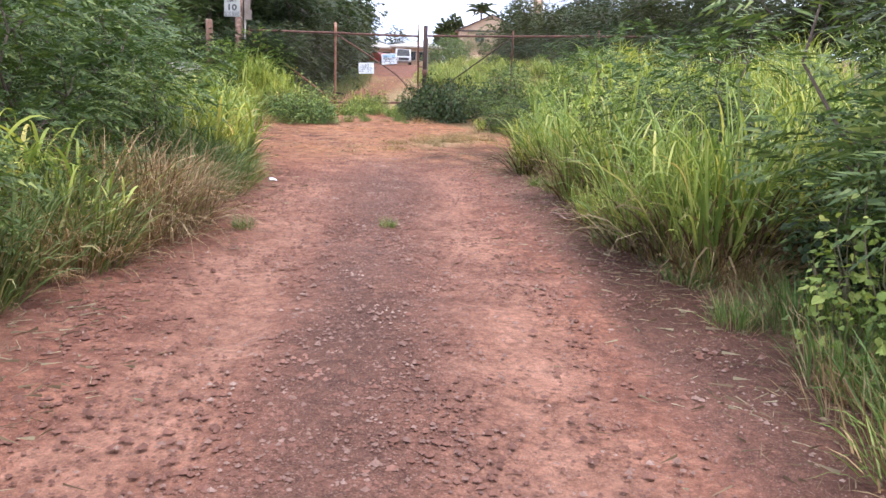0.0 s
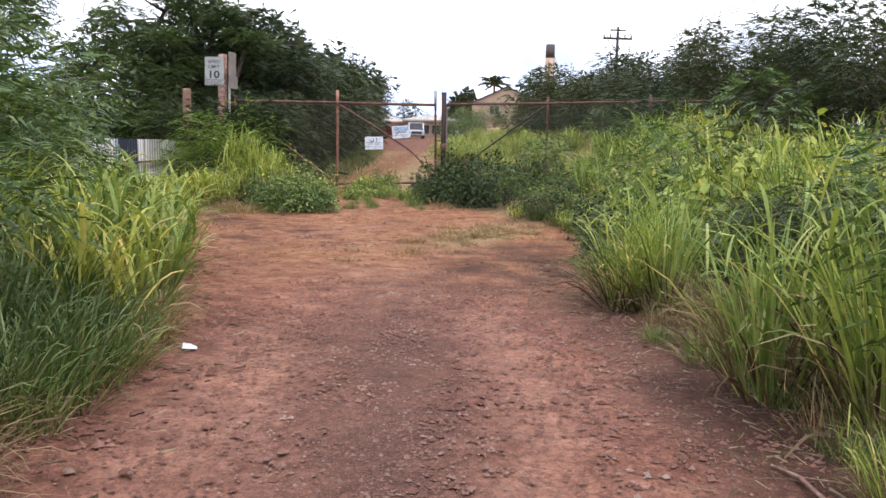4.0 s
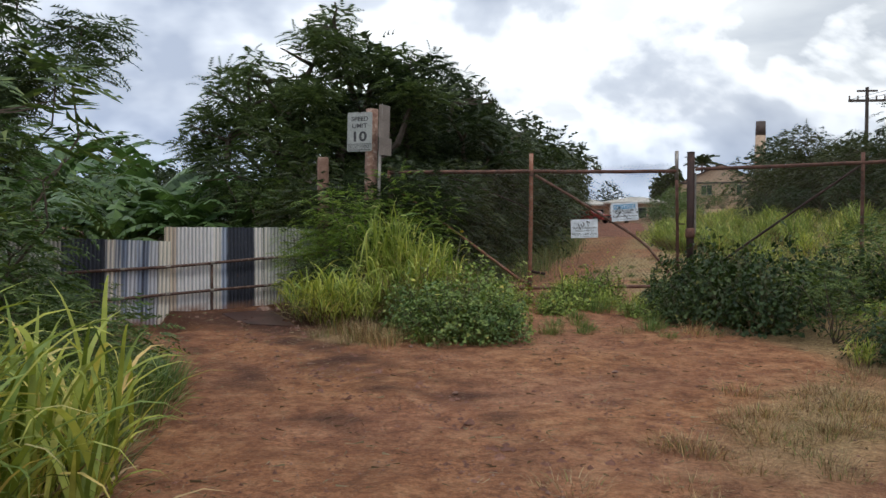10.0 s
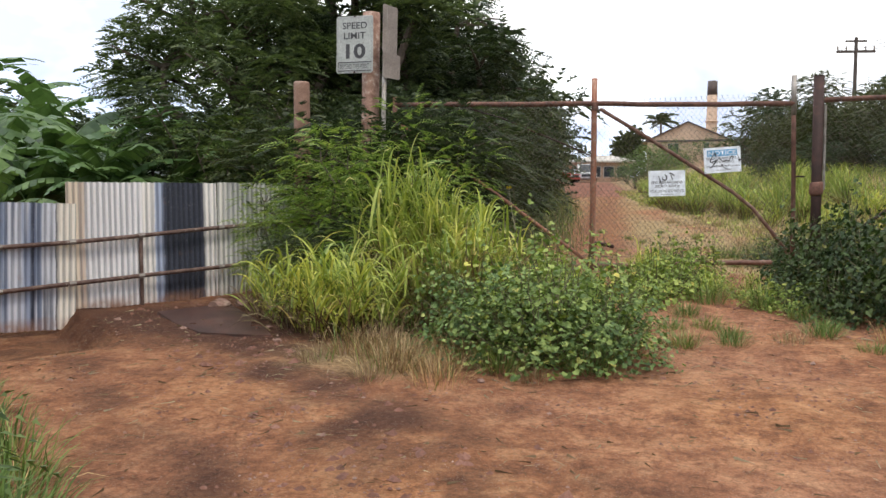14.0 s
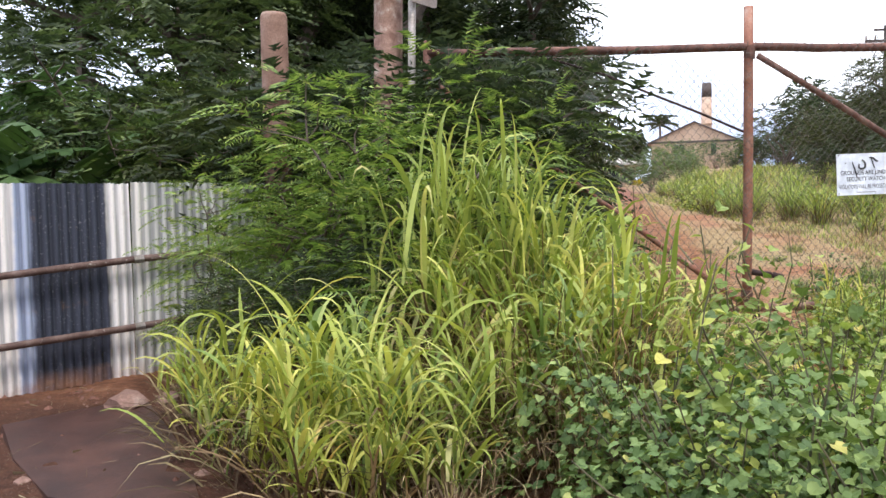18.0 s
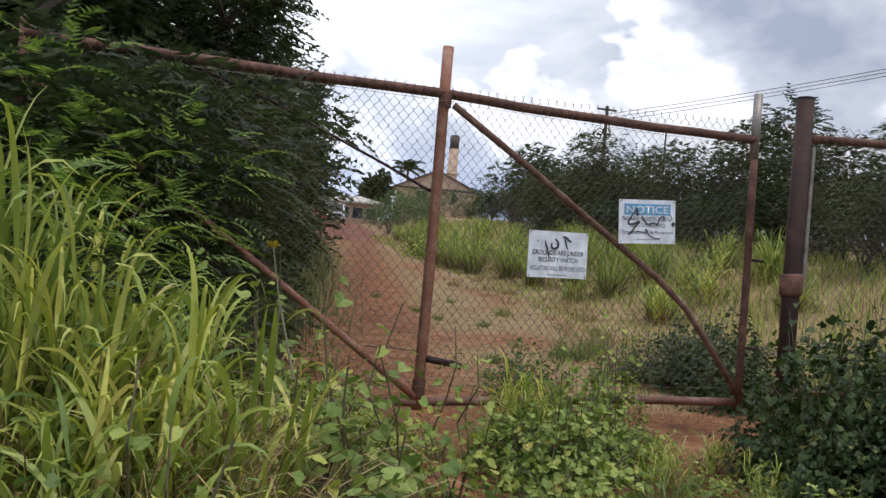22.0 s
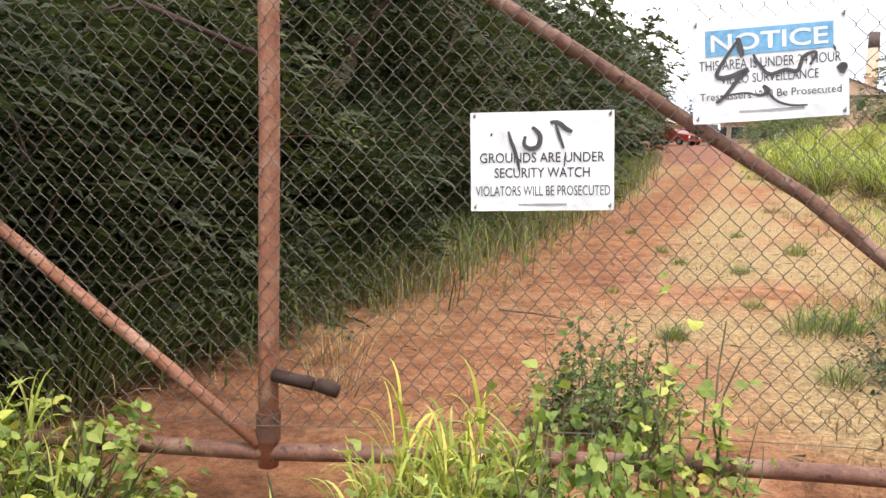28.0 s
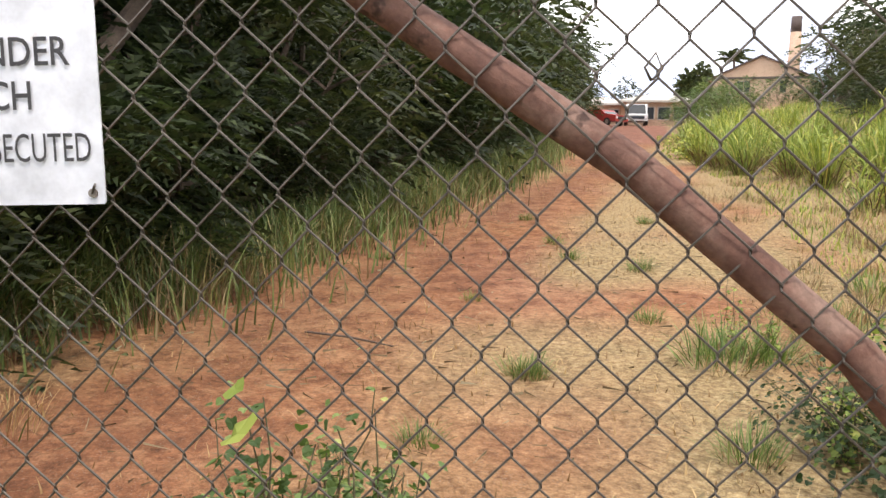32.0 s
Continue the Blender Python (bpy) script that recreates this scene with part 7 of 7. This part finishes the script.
sward("bank_grass", 601, 18000, bank, 0.5, 0.009, M_GRASS_M, "rough green grass covering the bank beyond the gate")
sward("dry_bank_grass", 602, 2600, bank, 0.5, 0.007, M_STRAW, "dry straw among the grass of the bank")
sward("dry_drive_grass", 603, 6000, strip, 0.09, 0.005, M_STRAW, "short dry grass on the drive beyond the gate")
sward("dead_verge_grass", 605, 3500, west_foot, 0.6, 0.007, M_STRAW, "dead grass hanging at the foot of the trees")
sward("verge_grass", 604, 9000, west_foot, 0.7, 0.007, M_VERGE, "grass at the foot of the trees, green darkened for shade")
for x, y, s in ((0.1, 29.2, 0.8), (0.6, 30.4, 0.9), (-0.2, 28.4, 0.7), (0.9, 28.6, 0.9)):
    put(random.choice(BROAD), x, y, s)

# ---- loose things on the ground ----
def scatter_stones():
    r = rng_of(500)
    v, f = [], []
    octa = [(1, 0, 0), (0, 1, 0), (-1, 0, 0), (0, -1, 0), (0, 0, 0.8), (0, 0, -0.4)]
    tri_f = [(0, 1, 4), (1, 2, 4), (2, 3, 4), (3, 0, 4), (1, 0, 5), (2, 1, 5), (3, 2, 5), (0, 3, 5)]
    for i in range(24000):
        if i < 17000:
            y = r.uniform(0, 14)
            c = r.normal(0, 0.45) if r.uniform() < 0.55 else r.uniform(1.0, 2.6) if r.uniform() < 0.7 else r.uniform(-2.2, 2.2)
            x = strip_centre(y) + c
        else:
            x, y = r.uniform(-8, 1.5), r.uniform(12, 25)
        if not left_edge(y) - 0.3 < x < right_edge(y) + 0.3:
            continue
        s = min(0.035, 0.003 + abs(r.normal(0, 0.0062)) + (0.012 if r.uniform() < 0.03 else 0))
        z = land(x, y) + 0.035 * noise.noise((x * 0.55, y * 0.55, 3.0)) + s * 0.2
        a = r.uniform(0, 6.28)
        ca, sa = math.cos(a), math.sin(a)
        k = len(v)
        for px, py, pz in octa:
            px, py, pz = px * s * r.uniform(0.7, 1.3), py * s * r.uniform(0.6, 1.1), pz * s * r.uniform(0.6, 1.0)
            v.append((x + px * ca - py * sa, y + px * sa + py * ca, z + pz))
        f += [tuple(k + j for j in q) for q in tri_f]
    return raw_mesh("gravel", v, f, M_STONE)


def scatter_clods():
    """Crumbs and clods of dried mud, thick in some patches and thin in others."""
    r = rng_of(502)
    v, f = [], []
    crumb = [(1, 0, 0), (0.3, 0.95, 0.1), (-0.8, 0.6, 0), (-0.8, -0.6, 0.1), (0.3, -0.95, 0), (0.15, 0.1, 0.75)]
    sides = [(0, 1, 5), (1, 2, 5), (2, 3, 5), (3, 4, 5), (4, 0, 5)]
    while len(f) < 5 * 22000:
        y = r.uniform(0.5, 12.5) if r.uniform() < 0.6 else r.uniform(12.5, 25.5)
        lo, hi = left_edge(y) - 0.2, right_edge(y) + 0.2
        x = r.uniform(max(lo, -8.6), hi)
        if noise.noise((x * 0.9, y * 0.6, 40.0)) + 0.6 * noise.noise((x * 3.0, y * 3.0, 41.0)) < r.uniform(-0.35, 0.45):
            continue
        s = 0.004 + abs(r.normal(0, 0.0095))
        if y > 15 and abs((x + 3.0) * 0.716 + (y - 18.2) * 0.698 - 0.1) < 0.6 and r.uniform() < 0.35:
            s *= 2.2
        z = land(x, y) + 0.035 * noise.noise((x * 0.55, y * 0.55, 3.0)) - 0.001
        a = r.uniform(0, 6.28)
        ca, sa = math.cos(a), math.sin(a)
        k = len(v)
        for px, py, pz in crumb:
            px, py, pz = px * s * r.uniform(0.7, 1.4), py * s * r.uniform(0.6, 1.1), pz * s * r.uniform(0.6, 1.2)
            v.append((x + px * ca - py * sa, y + px * sa + py * ca, z + pz))
        f += [tuple(k + j for j in q) for q in sides]
    return raw_mesh("clods", v, f, M_CLOD)


tagged(new("clods", scatter_clods()), "crumbs of dried red-brown mud on the track", "gravel", kind="stuff")
tagged(new("gravel", scatter_stones()), "loose reddish-grey gravel and small stones on the track", "gravel", kind="stuff")


def scatter_litter():
    r = rng_of(501)
    v, f = [], []
    for i in range(9500):
        q = r.uniform()
        if q < 0.45:
            y = r.uniform(0, 16)
            x = (right_edge(y) - abs(r.normal(0, 0.45)) + 0.15) if r.uniform() < 0.6 else (left_edge(y) + abs(r.normal(0, 0.35)) - 0.15)
        elif q < 0.86:
            x, y = r.uniform(-8.5, 1.5), r.uniform(14, 26)
        else:
            x, y = r.uniform(-5.2, 0.5), r.uniform(27.5, 36)
        z = land(x, y) + 0.035 * noise.noise((x * 0.55, y * 0.55, 3.0)) + 0.012
        a, ln, w = r.uniform(0, 6.28), r.uniform(0.012, 0.065), r.uniform(0.0007, 0.0017)
        dx, dy = math.cos(a) * ln, math.sin(a) * ln
        k = len(v)
        v += [(x - dx - dy / ln * w, y - dy + dx / ln * w, z), (x - dx + dy / ln * w, y - dy - dx / ln * w, z), (x + dx + dy / ln * w, y + dy - dx / ln * w, z + r.uniform(0, 0.02)), (x + dx - dy / ln * w, y + dy + dx / ln * w, z + r.uniform(0, 0.02))]
        f.append((k, k + 1, k + 2, k + 3))
    return raw_mesh("dry_litter", v, f, M_LITTER)


tagged(new("dry_litter", scatter_litter()), "scattered dry grass stems and twigs on the dirt", "litter", kind="stuff")
stick = thing("stick", pose(-3.4, 30.45, land(-3.4, 30.45) + 0.02, 0, 0, -12), "long thin dark stick lying on the dirt beyond the gate", "stick")
part("stick", Geo().tube([(-0.33, 0, 0), (0, 0.015, 0.008), (0.33, 0, 0.0)], [0.009, 0.008, 0.005], 6), M_BARK, stick)
paper = thing("paper_scrap", pose(-1.2, 9.62, land(-1.2, 9.62) + 0.025, 6, 10, 30) @ Matrix.Scale(0.75, 4), "crumpled white paper scrap at the edge of the grass", "litter")
part("sheet", Geo().add([(-0.07, -0.05, 0), (0.06, -0.06, 0.012), (0.08, 0.04, 0), (-0.05, 0.06, 0.02), (0, 0, 0.035), (-0.07, -0.05, -0.006), (0.06, -0.06, 0.004), (0.08, 0.04, -0.008), (-0.05, 0.06, 0.01)],
                        [(0, 1, 4), (1, 2, 4), (2, 3, 4), (3, 0, 4), (0, 5, 6, 1), (1, 6, 7, 2), (2, 7, 8, 3), (3, 8, 5, 0)]), M_SIGN, paper)

slab = thing("concrete_slab", Matrix(), "flat dirt-stained damp concrete slab lying by the tin fence", "slab")
rim = [(-7.98, 23.32), (-7.5, 22.85), (-6.96, 22.44), (-6.55, 22.40), (-6.19, 22.46), (-6.6, 23.05), (-7.05, 23.55), (-7.47, 24.0), (-7.75, 23.7)]
top_s = [(x, y, land(x, y) + 0.03 + 0.008 * noise.noise((x * 2, y * 2, 0))) for x, y in rim]
k_s = len(rim)
part("slab", Geo().add(top_s + [(x * 1.003 - 0.003 * 7, y - 0.02, z - 0.14) for x, y, z in top_s], [tuple(range(k_s))] + [(i, i + k_s, (i + 1) % k_s + k_s, (i + 1) % k_s) for i in range(k_s)]),
     worn("dusty_concrete", [(0.3, (0.032, 0.014, 0.010)), (0.5, (0.055, 0.023, 0.016)), (0.7, (0.095, 0.041, 0.028))], 3.0, 0.5, 0, 50, 0.4, 0.006), slab)

M_YELLOW = plain("yellow_petals", (0.75, 0.55, 0.03), 0.6)
bloom = thing("yellow_flower", pose(-4.28, 25.05, 2.54, -35, 0, 12), "single yellow flower on a thin green stem", "flower")
for i in range(5):
    a = 2 * math.pi * i / 5
    c, q = math.cos(a), math.sin(a)
    part("petal", Geo().add([(0, 0, 0), (0.026 * c - 0.014 * q, 0.026 * q + 0.014 * c, 0.010), (0.042 * c, 0.042 * q, 0.012), (0.026 * c + 0.014 * q, 0.026 * q - 0.014 * c, 0.010)], [(0, 1, 2), (0, 2, 3)]), M_YELLOW, bloom)
part("stem", Geo().tube([(0, 0, 0), (0, -0.3, -0.5), (0, -0.8, -1.15)], [0.003, 0.004, 0.006], 6), M_STEM, bloom)

stick = thing("stick", pose(2.19, 7.55, land(2.19, 7.55) + 0.035, 0, 0, -77), "pale dry bent stick lying at the edge of the track", "stick")
part("stick", Geo().tube([(-0.27, 0, 0), (-0.09, 0.02, 0.012), (0.11, -0.015, 0.008), (0.27, 0.01, 0.0)], [0.006, 0.010, 0.009, 0.005], 7), M_WOODP, stick, "", True)
part("twig", Geo().tube([(-0.09, 0.02, 0.012), (0.01, 0.10, 0.03), (0.04, 0.17, 0.025)], [0.005, 0.004, 0.002], 6), M_WOODP, stick, "", True)
for x, y, sc in ((0.55, 6.87, 0.32), (-0.71, 6.56, 0.4)):
    put(random.choice(LOW), x, y, sc)


def rock(x, y, size, seed):
    r = rng_of(seed)
    b = bmesh.new()
    bmesh.ops.create_icosphere(b, subdivisions=2, radius=size)
    for v in b.verts:
        v.co *= 0.8 + 0.35 * noise.noise(v.co * (1.6 / size) + Vector((seed, 0, 0)))
        v.co.z *= 0.6
    me = bpy.data.meshes.new("stone")
    b.to_mesh(me)
    b.free()
    me.materials.append(M_STONE)
    ob = new("stone", me)
    ob.matrix_basis = pose(x, y, land(x, y) + size * 0.25, 0, 0, r.uniform(0, 360))
    return tagged(ob, "dusty reddish-brown stone half sunk in the dirt", "stone", "stones by the fence")


for k, (x, y, size) in enumerate(((-7.5, 23.85, 0.16), (-7.3, 24.0, 0.1), (-7.23, 22.6, 0.055), (-6.39, 22.83, 0.06), (-6.05, 22.3, 0.05), (-5.75, 22.55, 0.07), (-6.3, 22.9, 0.045), (-8.2, 22.9, 0.05), (-3.9, 21.3, 0.04), (-1.2, 20.4, 0.045), (-2.6, 18.9, 0.035), (-4.6, 19.8, 0.04))):
    rock(x, y, size, 700 + k)
